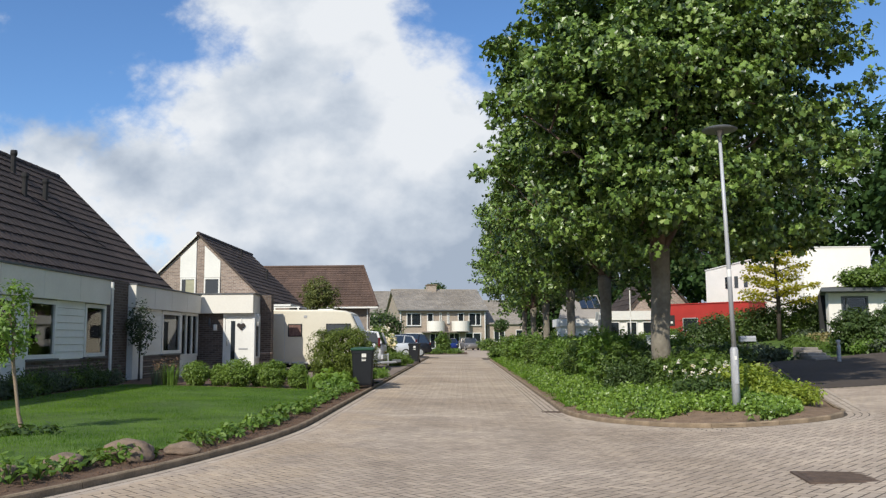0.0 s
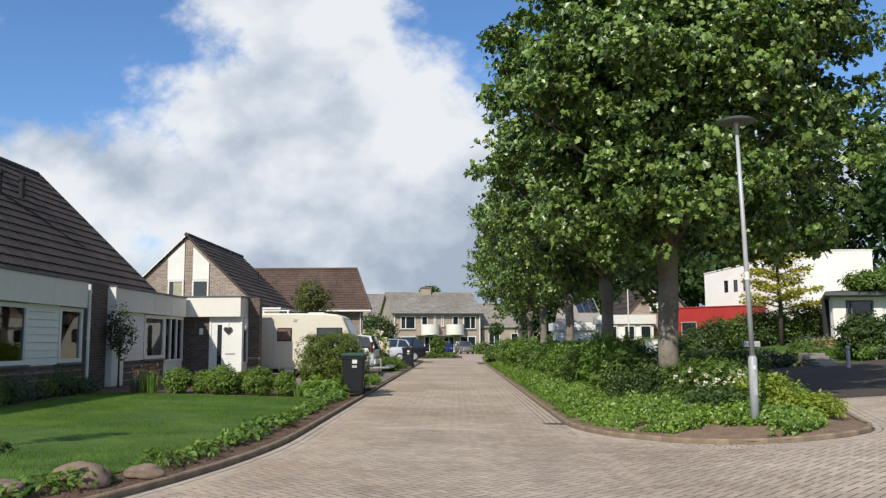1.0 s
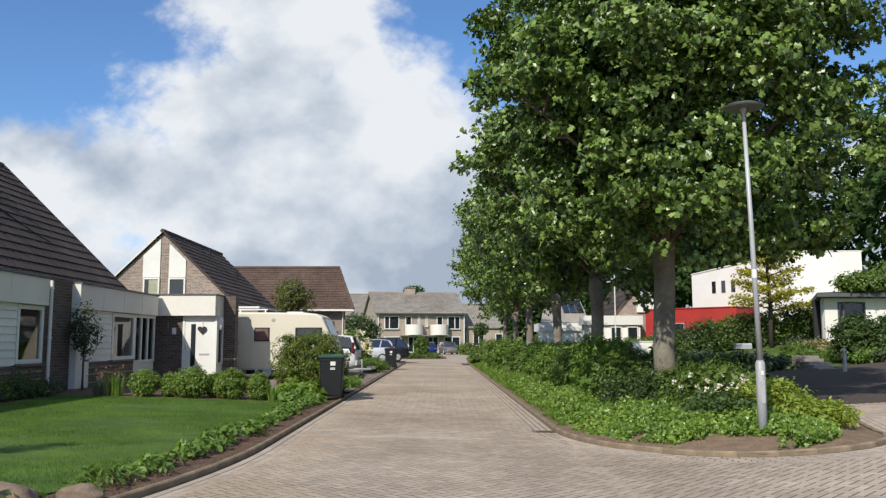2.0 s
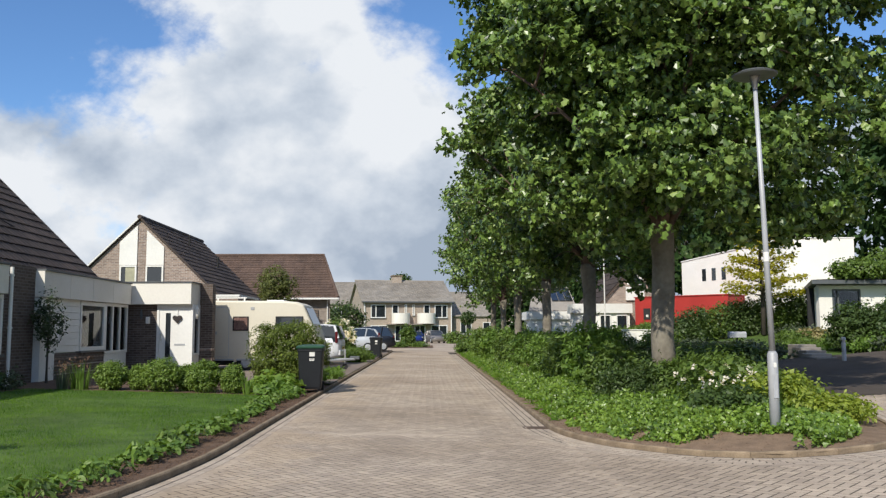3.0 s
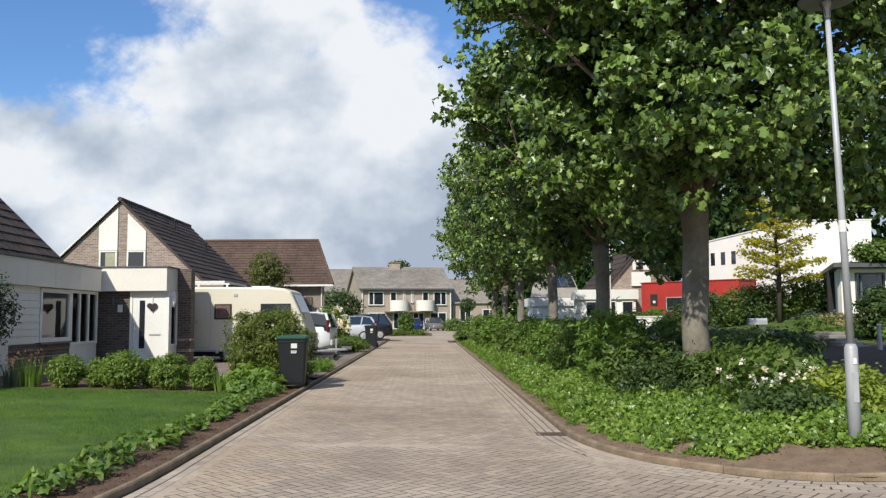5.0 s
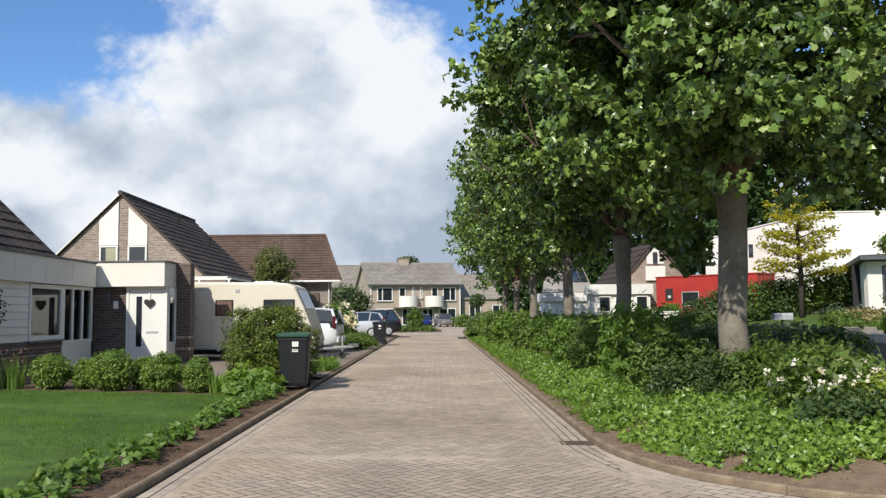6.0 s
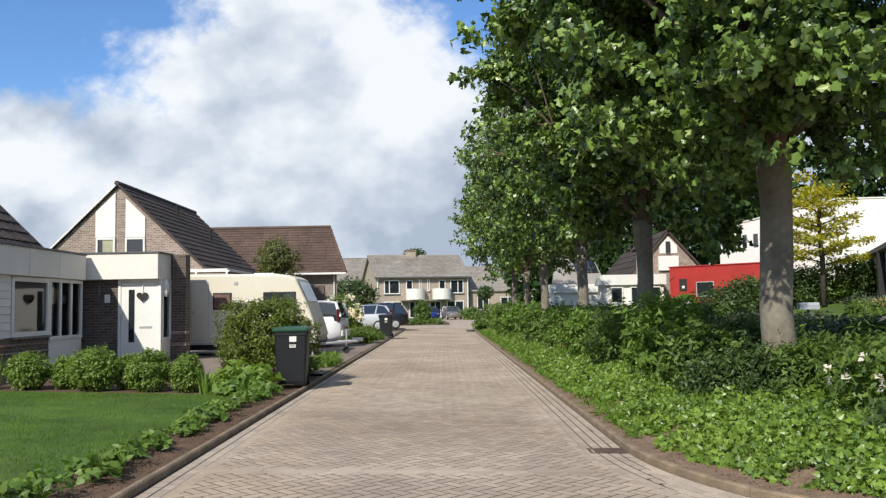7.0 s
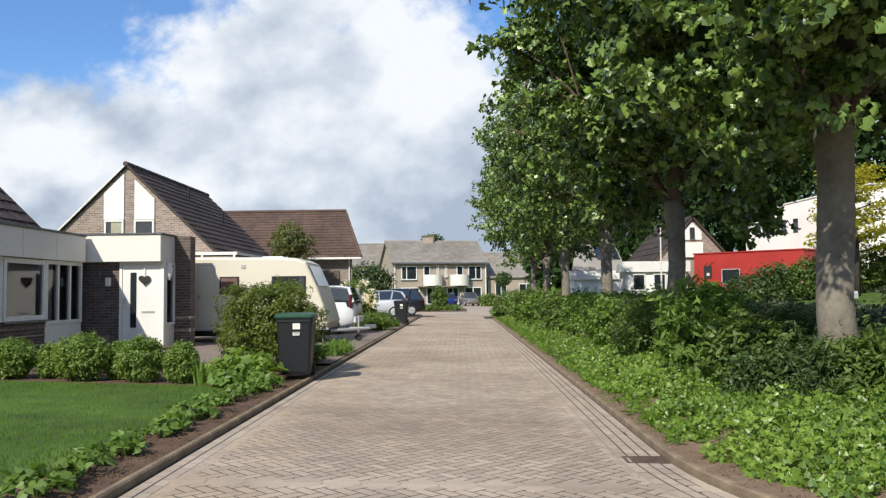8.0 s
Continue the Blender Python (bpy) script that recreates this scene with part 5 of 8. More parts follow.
def tree(loc, height_fork, trunk_r, crown_c, crown_r, clumps, per, leaf, leaf_kind, leaf_mat_name, bark, label, clump_r=0.5, seed=1, power=2.6, limbs=9, group="", lean=(0, 0), shell=0.55, category="tree", name="tree", lumps=0.2, lift=0.6):
    rng = np.random.default_rng(seed)
    t = thing(name, loc, label, category, group)
    base = Vector(loc)
    fork = base + Vector((lean[0], lean[1], height_fork))
    bm = bmesh.new()
    r = trunk_r
    pts = [base - Vector((0, 0, 0.2)), base + Vector((0, 0, 0.12)), base.lerp(fork, 0.25), base.lerp(fork, 0.6), fork, fork + Vector((0, 0, 0.5))]
    tube(bm, pts, [r * 1.55, r * 1.3, r * 1.05, r * 0.97, r * 1.05, r * 0.75], 14)
    cc, cr = Vector(crown_c), Vector(crown_r)
    tips = []
    for k in range(limbs):
        a = 2 * math.pi * (k + rng.uniform(-0.3, 0.3)) / limbs
        el = rng.uniform(0.05, 0.9)
        tip = cc + Vector((math.cos(a) * cr.x * 0.72 * math.cos(el), math.sin(a) * cr.y * 0.72 * math.cos(el), cr.z * (0.85 * math.sin(el) - 0.35)))
        st = fork + Vector((0, 0, rng.uniform(-0.15, 0.8)))
        mid = st.lerp(tip, 0.45) + Vector((rng.uniform(-0.2, 0.2), rng.uniform(-0.2, 0.2), rng.uniform(0.1, 0.5)))
        tube(bm, [st, mid, tip], [r * 0.34, r * 0.20, r * 0.06], 7)
        tips.append((mid, tip))
        for q in range(2):
            e = mid.lerp(tip, rng.uniform(0.1, 0.6))
            far_tip = e + Vector(rng.normal(0, 1, 3)).normalized() * cr.x * 0.35
            tube(bm, [e, far_tip], [r * 0.13, r * 0.03], 5)
    tube(bm, [fork, fork.lerp(cc, 0.6), cc + Vector((0, 0, cr.z * 0.7))], [r * 0.7, r * 0.5, r * 0.08], 8)
    part("trunk", bm, M[bark], t, smooth=True)
    P, o = crown_points(rng, crown_c, crown_r, clumps, per, clump_r, power, shell, seed=seed, lumps=lumps)
    V, F = leaves(P, leaf, leaf_kind, rng, o, lift)
    apart("crown", V, F, M[leaf_mat_name], t)
    return t


def shrub(loc, radii, clumps, per, leaf, leaf_mat_name, label, kind="oval", seed=1, clump_r=0.16, power=2.3, name="shrub", category="shrub", group="", lumps=0.3, lift=0.7, shell=0.6, stems=6, bloom=0, bloom_mat="bloom", bloom_size=0.09, shoots=0):
    rng = np.random.default_rng(seed)
    s = thing(name, loc, label, category, group)
    bm = bmesh.new()
    for k in range(stems):
        a = rng.uniform(0, 6.28)
        q = rng.uniform(0.2, 0.7)
        tip = (loc[0] + math.cos(a) * radii[0] * q, loc[1] + math.sin(a) * radii[1] * q, loc[2] + radii[2] * rng.uniform(1.0, 1.6))
        tube(bm, [(loc[0], loc[1], loc[2] - 0.08), ((loc[0] * 2 + tip[0]) / 3, (loc[1] * 2 + tip[1]) / 3, loc[2] + radii[2] * 0.5), tip], [0.03, 0.02, 0.006], 5)
    part("branchwork", bm, M["barkdark"], s)["kind"] = "stuff"
    c = (loc[0], loc[1], loc[2] + radii[2] * 0.92)
    P, o = crown_points(rng, c, radii, clumps, per, clump_r, power, shell, seed=seed, lumps=lumps)
    ok = P[:, 2] > loc[2] + 0.01
    P, o = P[ok], o[ok]
    if shoots:
        # young shoots standing out of the mass, leaves set along them
        a, q = rng.uniform(0, 6.283, shoots), np.sqrt(rng.uniform(0, 1, shoots)) * 0.92
        root = np.stack([c[0] + radii[0] * q * np.cos(a), c[1] + radii[1] * q * np.sin(a), c[2] + radii[2] * (np.sqrt(1 - q * q) - 0.25)], 1)
        way = np.stack([np.cos(a) * q * 0.6, np.sin(a) * q * 0.6, np.ones(shoots)], 1) + rng.normal(0, 0.18, (shoots, 3))
        ln = rng.uniform(0.12, 0.34, shoots) * (0.6 + radii[2])
        f = np.linspace(0.0, 1.0, 9)
        S = (root[:, None, :] + way[:, None, :] * (ln[:, None] * f[None, :])[:, :, None]).reshape(-1, 3)
        turn = rng.uniform(0, 6.283, len(S))
        so = np.stack([np.cos(turn), np.sin(turn), np.full(len(S), 0.3)], 1) * 1.2
        P, o = np.concatenate([P, S]), np.concatenate([o, so])
    V, F = leaves(P, leaf, "kite" if leaf > 0.1 and kind == "oval" else kind, rng, o, lift, 1.0, 0.35, max(1, per // 3))
    apart("foliage", V, F, M[leaf_mat_name], s)
    P, o = crown_points(rng, c, [q * 0.76 for q in radii], max(30, clumps // 2), 7, clump_r, power, 0.3, seed=seed, lumps=lumps)
    P = P[P[:, 2] > loc[2] + 0.02]
    V, F = leaves(P, leaf * 1.35, "kite", rng, None, 0.4)
    apart("inner_foliage", V, F, M[leaf_mat_name], s)
    if bloom:
        d = rng.normal(0, 1, (bloom, 3))
        d[:, 2] = np.abs(d[:, 2]) * 0.7
        d[:, 1] -= 0.6
        d /= np.linalg.norm(d, axis=1, keepdims=True)
        C = np.array(c) + d * np.array(radii) * rng.uniform(0.9, 1.12, (bloom, 1))
        V, F = leaves(rng.normal(0, bloom_size * 0.25, (8, 3)), bloom_size, "heart", rng, None, 0.5, 1.2)
        me = mesh_arrays("bloom", V, F, M[bloom_mat])
        for p in C:
            ob = new("bloom", me)
            ob.matrix_basis = pose(p[0], p[1], p[2], 0, 0, rng.uniform(0, 360))
            adopt(ob, s)
    return s


# the row of plane trees along the street
def plane_tree(loc, fork_z, trunk_r, crown_c, crown_r, clumps, per, leaf, kind, seed, boughs, spray, inner, limbs=7):
    """A street plane: straight flared trunk, limbs rising from a knotty fork, boughs with sprays of leaves."""
    rng = np.random.default_rng(seed)
    t = thing("tree", loc, "tall plane tree with a broad dense crown of lobed green leaves", "tree", "street trees")
    base, r = Vector(loc), trunk_r
    cc, cr = Vector(crown_c), Vector(crown_r)
    fork = Vector((base.x + rng.uniform(-0.05, 0.05), base.y, fork_z))
    bm = bmesh.new()
    pts, rad = [], []
    for f, k in ((-0.06, 1.75), (0.0, 1.5), (0.05, 1.25), (0.14, 1.10), (0.35, 1.0), (0.6, 0.95), (0.82, 0.96), (0.93, 1.08), (1.0, 1.10), (1.05, 0.98)):
        pts.append(base.lerp(fork, f) + Vector((0.02 * math.sin(7 * f + seed), 0, 0)))
        rad.append(r * k)
    tube(bm, pts, rad, 18)
    for v in bm.verts:
        d = (v.co.xy - base.xy)
        v.co.xy += d * (0.16 * noise.noise(Vector((v.co.x * 3, v.co.y * 3, v.co.z * 1.1 + seed))))
    part("trunk", bm, M["bark"], t, "smooth pale grey-green trunk with patches of bark", smooth=True)
    # the leader and the limbs
    P, o = crown_points(rng, crown_c, crown_r, clumps, per, spray, 2.75 if seed == 40 else 2.3, 0.42, bottom=-0.92, seed=seed, lumps=0.30, boughs=boughs, bough_r=0.62, flat=0.62)
    ends = P[::per]
    top = cc + Vector((0, 0, cr.z * 0.75))
    lead = [fork, fork.lerp(top, 0.3) + Vector((0.12, 0, 0)), fork.lerp(top, 0.62) + Vector((-0.1, 0.05, 0)), top]
    part("leader", tube(bmesh.new(), lead, [r * 1.02, r * 0.80, r * 0.48, r * 0.08], 14), M["barkred"], t, "dark reddish brown leader", smooth=True)
    paths = [lead]
    for k in range(limbs):
        a = 2 * math.pi * (k + rng.uniform(-0.25, 0.25)) / limbs
        rise = rng.uniform(0.30, 1.0)
        st = fork + Vector((0, 0, rng.uniform(-0.25, 1.6)))
        tip = cc + Vector((math.cos(a) * cr.x * 0.80, math.sin(a) * cr.y * 0.80, cr.z * (rise * 1.1 - 0.72)))
        mid = st.lerp(tip, 0.42) + Vector((0, 0, rng.uniform(0.15, 0.55)))
        part("limb", tube(bmesh.new(), [st, mid, tip], [r * 0.42, r * 0.27, r * 0.06], 8), M["barkred"], t, smooth=True)
        paths.append([st, mid, tip])
    bm = bmesh.new()
    pick = rng.integers(0, len(ends), 90)
    for q in pick:
        e = Vector(ends[q])
        best = min((p.lerp(w, f) for path in paths for p, w in zip(path, path[1:]) for f in (0.2, 0.6, 0.95)), key=lambda c: (c - e).length + 0.6 * max(0.0, c.z - e.z))
        mid = best.lerp(e, 0.5) + Vector((0, 0, 0.12))
        tube(bm, [best, mid, e], [r * 0.13, r * 0.09, r * 0.025], 5, False)
    part("branchwork", bm, M["barkred"], t)["kind"] = "stuff"
    V, F = leaves(P, leaf, kind, rng, o, 0.55, 1.15, 0.3, per // 5)
    apart("crown", V, F, M["plane"], t)
    if inner:
        P, o = crown_points(rng, crown_c, [q * 0.68 for q in crown_r], inner, 26, spray * 1.6, 2.25, 0.3, seed=seed)
        V, F = leaves(P, leaf * 1.15, "heart", rng, o, 0.4)
        apart("inner_foliage", V, F, M["plane"], t)
    return t


TREE_X = 4.45
ROW = ((18.7, 3.74, 3.5, 2700, 30, 0.121, 2.70), (25.8, 3.52, 3.4, 1500, 27, 0.140, 2.32), (33.6, 3.4, 3.5, 1200, 26, 0.150, 2.55), (43.0, 3.4, 3.7, 900, 26, 0.170, 2.75), (50.0, 3.3, 3.5, 700, 24, 0.19, 2.9), (57.5, 3.3, 3.5, 620, 24, 0.205, 3.0))
for k, (y, rx, ry, cl, per, lf, low) in enumerate(ROW):
    top = 11.3 if k == 0 else 10.7 - 0.1 * k
    plane_tree((TREE_X, y, island_z(TREE_X, y)), 3.25 if k == 0 else 3.1, 0.205 if k == 0 else 0.17, (TREE_X + (0.3 if k == 0 else 0.12), y, (top + low) / 2), (rx, ry, (top - low) / 2), cl, per, lf,
               "lobed" if k < 2 else "kite", 40 + k, (190, 150, 130, 0, 0, 0)[k], 0.34 if k < 3 else 0.42, (300, 150, 80, 40, 40, 40)[k])

# the lawn's grass blades, thicker where the camera passes
def lawn_blades():
    rng = np.random.default_rng(3)
    n = 120000
    y = rng.uniform(6.5, 21.4, n)
    x = rng.uniform(-8.22, -2.8, n)
    ok = np.array([xx < lawn_r(yy) + 0.03 for xx, yy in zip(x, y)])
    x, y = x[ok], y[ok]
    z = np.array([garden_z(a, b) for a, b in zip(x, y)]) - 0.006
    P = np.stack([x, y, z], 1)
    T = np.array([(-0.09, 0, 0), (0.09, 0, 0), (0.0, 0.25, 1.0)])
    h = rng.uniform(0.018, 0.040, len(P))
    a = rng.uniform(0, 6.283, len(P))
    ca, sa = np.cos(a), np.sin(a)
    V = P[:, None, :] + h[:, None, None] * np.stack([T[None, :, 0] * ca[:, None] - T[None, :, 1] * sa[:, None], T[None, :, 0] * sa[:, None] + T[None, :, 1] * ca[:, None], np.broadcast_to(T[None, :, 2], (len(P), 3))], 2)
    F = np.arange(len(P) * 3).reshape(-1, 3)
    tagged(apart("grass", V.reshape(-1, 3), F, M["blade"]), "short mown green lawn grass", "grass", "", "stuff")


lawn_blades()


def border_plant(x, y, r, h, n, leaf, mat_name, seed, name="border_plant", label="low leafy green border plant in bare soil", group="plants along the kerb", kind="heart", z=None, category="plant"):
    """A rosette of stalked leaves."""
    rng = np.random.default_rng(seed)
    z0 = garden_z(x, y) - 0.02 if z is None else z
    t = thing(name, (x, y, z0), label, category, group)
    a, q = rng.uniform(0, 6.283, n), np.sqrt(rng.uniform(0.02, 1, n))
    P = np.stack([x + r * q * np.cos(a), y + r * q * np.sin(a), z0 + h * (1 - 0.65 * q * q) * rng.uniform(0.55, 1.0, n)], 1)
    o = np.stack([np.cos(a) * 0.7, np.sin(a) * 0.7, 0.5 + 0 * a], 1)
    V, F = leaves(P, leaf, kind, rng, o, 0.5, 0.8)
    apart("leaves", V, F, M[mat_name], t)
    bm = bmesh.new()
    for k in range(min(n, 14)):
        p = P[k]
        tube(bm, [(x, y, z0 - 0.03), ((x + p[0]) / 2, (y + p[1]) / 2, z0 + (p[2] - z0) * 0.7), tuple(p)], 0.005, 4, False)
    part("stalk_tuft", bm, M["fresh"], t)
    return t


rng0 = random.Random(5)
yy = 7.3
k = 0
while yy < 21.2:
    r = rng0.uniform(0.14, 0.23)
    border_plant(kerb_left(yy) - 0.52 + rng0.uniform(-0.08, 0.08), yy, r, r * rng0.uniform(0.95, 1.25), int(30 + 190 * r), 0.080, "fresh" if k % 4 else "shrub", 100 + k, kind="oval" if yy < 12 or k % 3 == 0 else "heart")
    yy += rng0.uniform(0.27, 0.42) if k % 6 else 0.60
    k += 1

# clipped box shrubs before the house
for k, (x, y, r, h) in enumerate(((-6.62, 21.85, 0.40, 0.31), (-6.08, 22.0, 0.25, 0.27), (-5.52, 21.8, 0.47, 0.37), (-5.06, 22.05, 0.24, 0.29), (-4.62, 21.8, 0.41, 0.36), (-4.02, 21.8, 0.29, 0.31))):
    shrub((x, y, garden_z(x, y)), (r * 0.86, r * 0.86, h * 1.0), 360, 13, 0.044, "box", "rounded clipped box shrub with small bright green leaves", seed=200 + k, clump_r=0.07, power=2.0, name="box_shrub", group="clipped shrubs", lumps=0.16, shell=0.78, stems=3)
# big bush beside the wheeled bin, and the leafy plants at its foot
shrub((-3.22, 24.15, 0.20), (0.88, 0.78, 0.80), 700, 30, 0.058, "bushy", "large rounded yellow-green bush beside the wheeled bin", seed=220, clump_r=0.12, lumps=0.42, shell=0.74, kind="blade2", shoots=6)
for k, (x, y, r, h, lf) in enumerate(((-3.35, 22.6, 0.42, 0.55, 0.13), (-2.95, 22.35, 0.38, 0.48, 0.13), (-3.55, 22.1, 0.34, 0.36, 0.11), (-3.1, 21.9, 0.34, 0.34, 0.11), (-2.75, 21.6, 0.28, 0.30, 0.10), (-3.2, 21.4, 0.27, 0.28, 0.10))):
    border_plant(x, y, r, h, 130, lf, "bright" if k < 3 else "fresh", 240 + k, label="lush bright green broad-leaved plant below the bush")


def blades(x, y, r, h, n, mat_name, seed, label, name="ornamental_grass", z=None, w=1.0, category="plant", tops=None):
    """A tuft of upright leaves."""
    rng = np.random.default_rng(seed)
    z0 = garden_z(x, y) if z is None else z
    t = thing(name, (x, y, z0), label, category)
    V, F = [], []
    for k in range(n):
        a, q, hh = rng.uniform(0, 6.283), r * math.sqrt(rng.uniform(0, 1)), h * rng.uniform(0.6, 1.0)
        bx, by, lean = x + q * math.cos(a), y + q * math.sin(a), rng.uniform(0.05, 0.45) * hh
        c, s = math.cos(a), math.sin(a)
        ww = 0.012 * w
        for j, f in enumerate((0.0, 0.5, 1.0)):
            wj = ww * (1 - 0.85 * f)
            px, py, pz = bx + lean * f * f * c, by + lean * f * f * s, z0 + hh * f - 0.02
            V += [(px - wj * s, py + wj * c, pz), (px + wj * s, py - wj * c, pz)]
        b = k * 6
        F += [(b, b + 1, b + 3, b + 2), (b + 2, b + 3, b + 5, b + 4)]
    apart("leaves", V, F, M[mat_name], t)
    if tops:
        P = np.array([(x + rng.normal(0, r * 0.7), y + rng.normal(0, r * 0.7), z0 + h * rng.uniform(0.7, 1.1)) for _ in range(70)])
        VV, FF = leaves(P, 0.05, "oval", rng, None, 0.3)
        apart("flower_heads", VV, FF, M[tops], t, "faded reddish flower heads")
    return t


M["redhead"] = leaf_mat("faded_flower_head", (0.20, 0.12, 0.08), (0.10, 0.06, 0.042), 0.8, 0.2)
M["darkleaf"] = leaf_mat("dark_leaf", (0.055, 0.085, 0.028), (0.02, 0.036, 0.014), 0.5, 0.2)
M["lavender"] = leaf_mat("grey_green_leaf", (0.10, 0.13, 0.07), (0.045, 0.065, 0.035), 0.7, 0.2)
blades(-7.25, 21.75, 0.20, 0.62, 90, "fresh", 1, "tuft of tall grass with faded reddish heads", tops="redhead")
blades(-7.5, 21.5, 0.14, 0.55, 50, "lavender", 2, "tuft of tall grass with faded reddish heads", tops="redhead")
blades(-3.66, 21.6, 0.10, 0.42, 26, "fresh", 3, "sword-leaved iris plant at the end of the hedge", "iris_plant", w=1.8)
for k in range(19):
    yk = 11.6 + k * 0.52 + rng0.uniform(-0.15, 0.15)
    xk = -8.55 + rng0.uniform(-0.15, 0.2)
    shrub((xk, yk, garden_z(xk, yk) - 0.02), (0.30, 0.34, rng0.uniform(0.10, 0.27)), 60, 13, 0.055, rng0.choice(("shrubdark", "lavender", "lavender", "shrub")), "low grey-green plants at the foot of the house wall", kind=rng0.choice(("blade2", "oval")), seed=260 + k, group="plants along the wall", stems=2, lumps=0.5, shoots=16)
# slim young tree against the pier
tree((-8.62, 23.2, 0.30), 1.0, 0.024, (-8.62, 23.2, 1.72), (0.36, 0.34, 0.72), 105, 13, 0.075, "oval", "darkleaf", "barkdark", "slim young tree with dark leaves against the house", 0.14, 71, 2.0, 6, shell=0.2, lumps=0.4)
# young tree on the lawn
tree((-5.48, 11.2, 0.21), 0.9, 0.022, (-5.62, 11.15, 1.62), (0.26, 0.26, 0.56), 90, 16, 0.055, "oval", "fresh", "barktan", "slender young tree with yellow-green leaves on the lawn", 0.12, 72, 2.2, 6, lean=(-0.12, -0.03), shell=0.15, lumps=0.4)
for k, (x, y) in enumerate(((-5.35, 11.1), (-5.65, 11.2), (-5.5, 10.95), (-5.15, 11.25))):
    border_plant(x, y, 0.17, 0.15, 26, 0.09, "shrubdark", 300 + k, label="small dark green plant round the young tree")

# stones on the edge of the lawn
def field_stone(x, y, sx, sy, sz, seed):
    bm = bmesh.new()
    bmesh.ops.create_icosphere(bm, subdivisions=3, radius=1.0)
    z0 = garden_z(x, y)
    for v in bm.verts:
        d = 1 + 0.38 * noise.noise(v.co * 1.3 + Vector((seed, 0, 0))) + 0.06 * noise.noise(v.co * 4 + Vector((seed, 3, 0)))
        v.co = Vector((x + v.co.x * sx * d, y + v.co.y * sy * d, z0 + v.co.z * sz * d + sz * 0.35))
    ob = part("stone", bm, M["stone"], None, smooth=True)
    tagged(ob, "rounded brown field stone at the lawn's edge", "stone", "stones along the lawn")


for k, (x, y, sx, sy, sz) in enumerate(((-3.36, 9.45, 0.27, 0.19, 0.135), (-2.98, 9.95, 0.20, 0.12, 0.075), (-3.72, 8.7, 0.20, 0.14, 0.10), (-4.0, 8.1, 0.14, 0.12, 0.08))):
    field_stone(x, y, sx, sy, sz, k * 7.1)

# ivy over the island's edge
def ground_cover():
    rng = np.random.default_rng(17)
    P = []
    while len(P) < 66000:
        y = rng.uniform(13.2, 27.0) if rng.uniform() < 0.82 else rng.uniform(27, 56)
        lo, hi = island_l(y) + 0.27 + 0.20 * noise.noise((0.5, y * 1.6, 2)), island_r(y) - (0.28 if y > 16.5 else 0.62 + 0.2 * noise.noise((y * 2.0, 0.3, 5)))
        x = rng.uniform(lo, min(hi, lo + 1.4 if y > 21 else hi))
        if y > 27 and x > 3.3:
            continue
        if rng.uniform() < (y - 13) / 60:
            continue
        # a bare patch by the kerb near the lamp post, and thin edges
        if ((x - 3.95) / 0.80) ** 2 + ((y - 13.5) / 0.46) ** 2 < 1 + 1.3 * noise.noise((x * 3, y * 3, 5)):
            continue
        if noise.noise((x * 2.2, y * 2.2, 7)) < -0.33 and x - lo < 0.5:
            continue
        thick = (0.05 + 0.16 * max(0.0, noise.noise((x * 1.4, y * 1.4, 3)) + 0.45)) * smooth01((x - lo) / 0.5 + 0.2)
        P.append((x, y, island_z(x, y) + rng.uniform(0.01, 0.03 + thick)))
    P = np.array(P)
    o = np.zeros_like(P)
    o[:, 1] = -0.45
    o[:, 0] = -0.25
    V, F = leaves(P, 0.053, "heart", rng, o, 0.60, 1.25, 0.45)
    tagged(apart("ivy", V, F, M["ivy"]), "glossy bright green ivy carpet on the planting island", "ground cover", "", "stuff")
    # fine grass and shoots among it
    P2 = []
    while len(P2) < 16000:
        y = rng.uniform(17, 57)
        x = rng.uniform(2.2, 3.4)
        P2.append((x, y, island_z(x, y)))
    V, F = leaves(np.array(P2), 0.16, "blade", rng, None, 0.1, 1.0)
    tagged(apart("grass", V, F, M["blade"]), "rough green grass between kerb and shrubs", "grass", "", "stuff")


ground_cover()

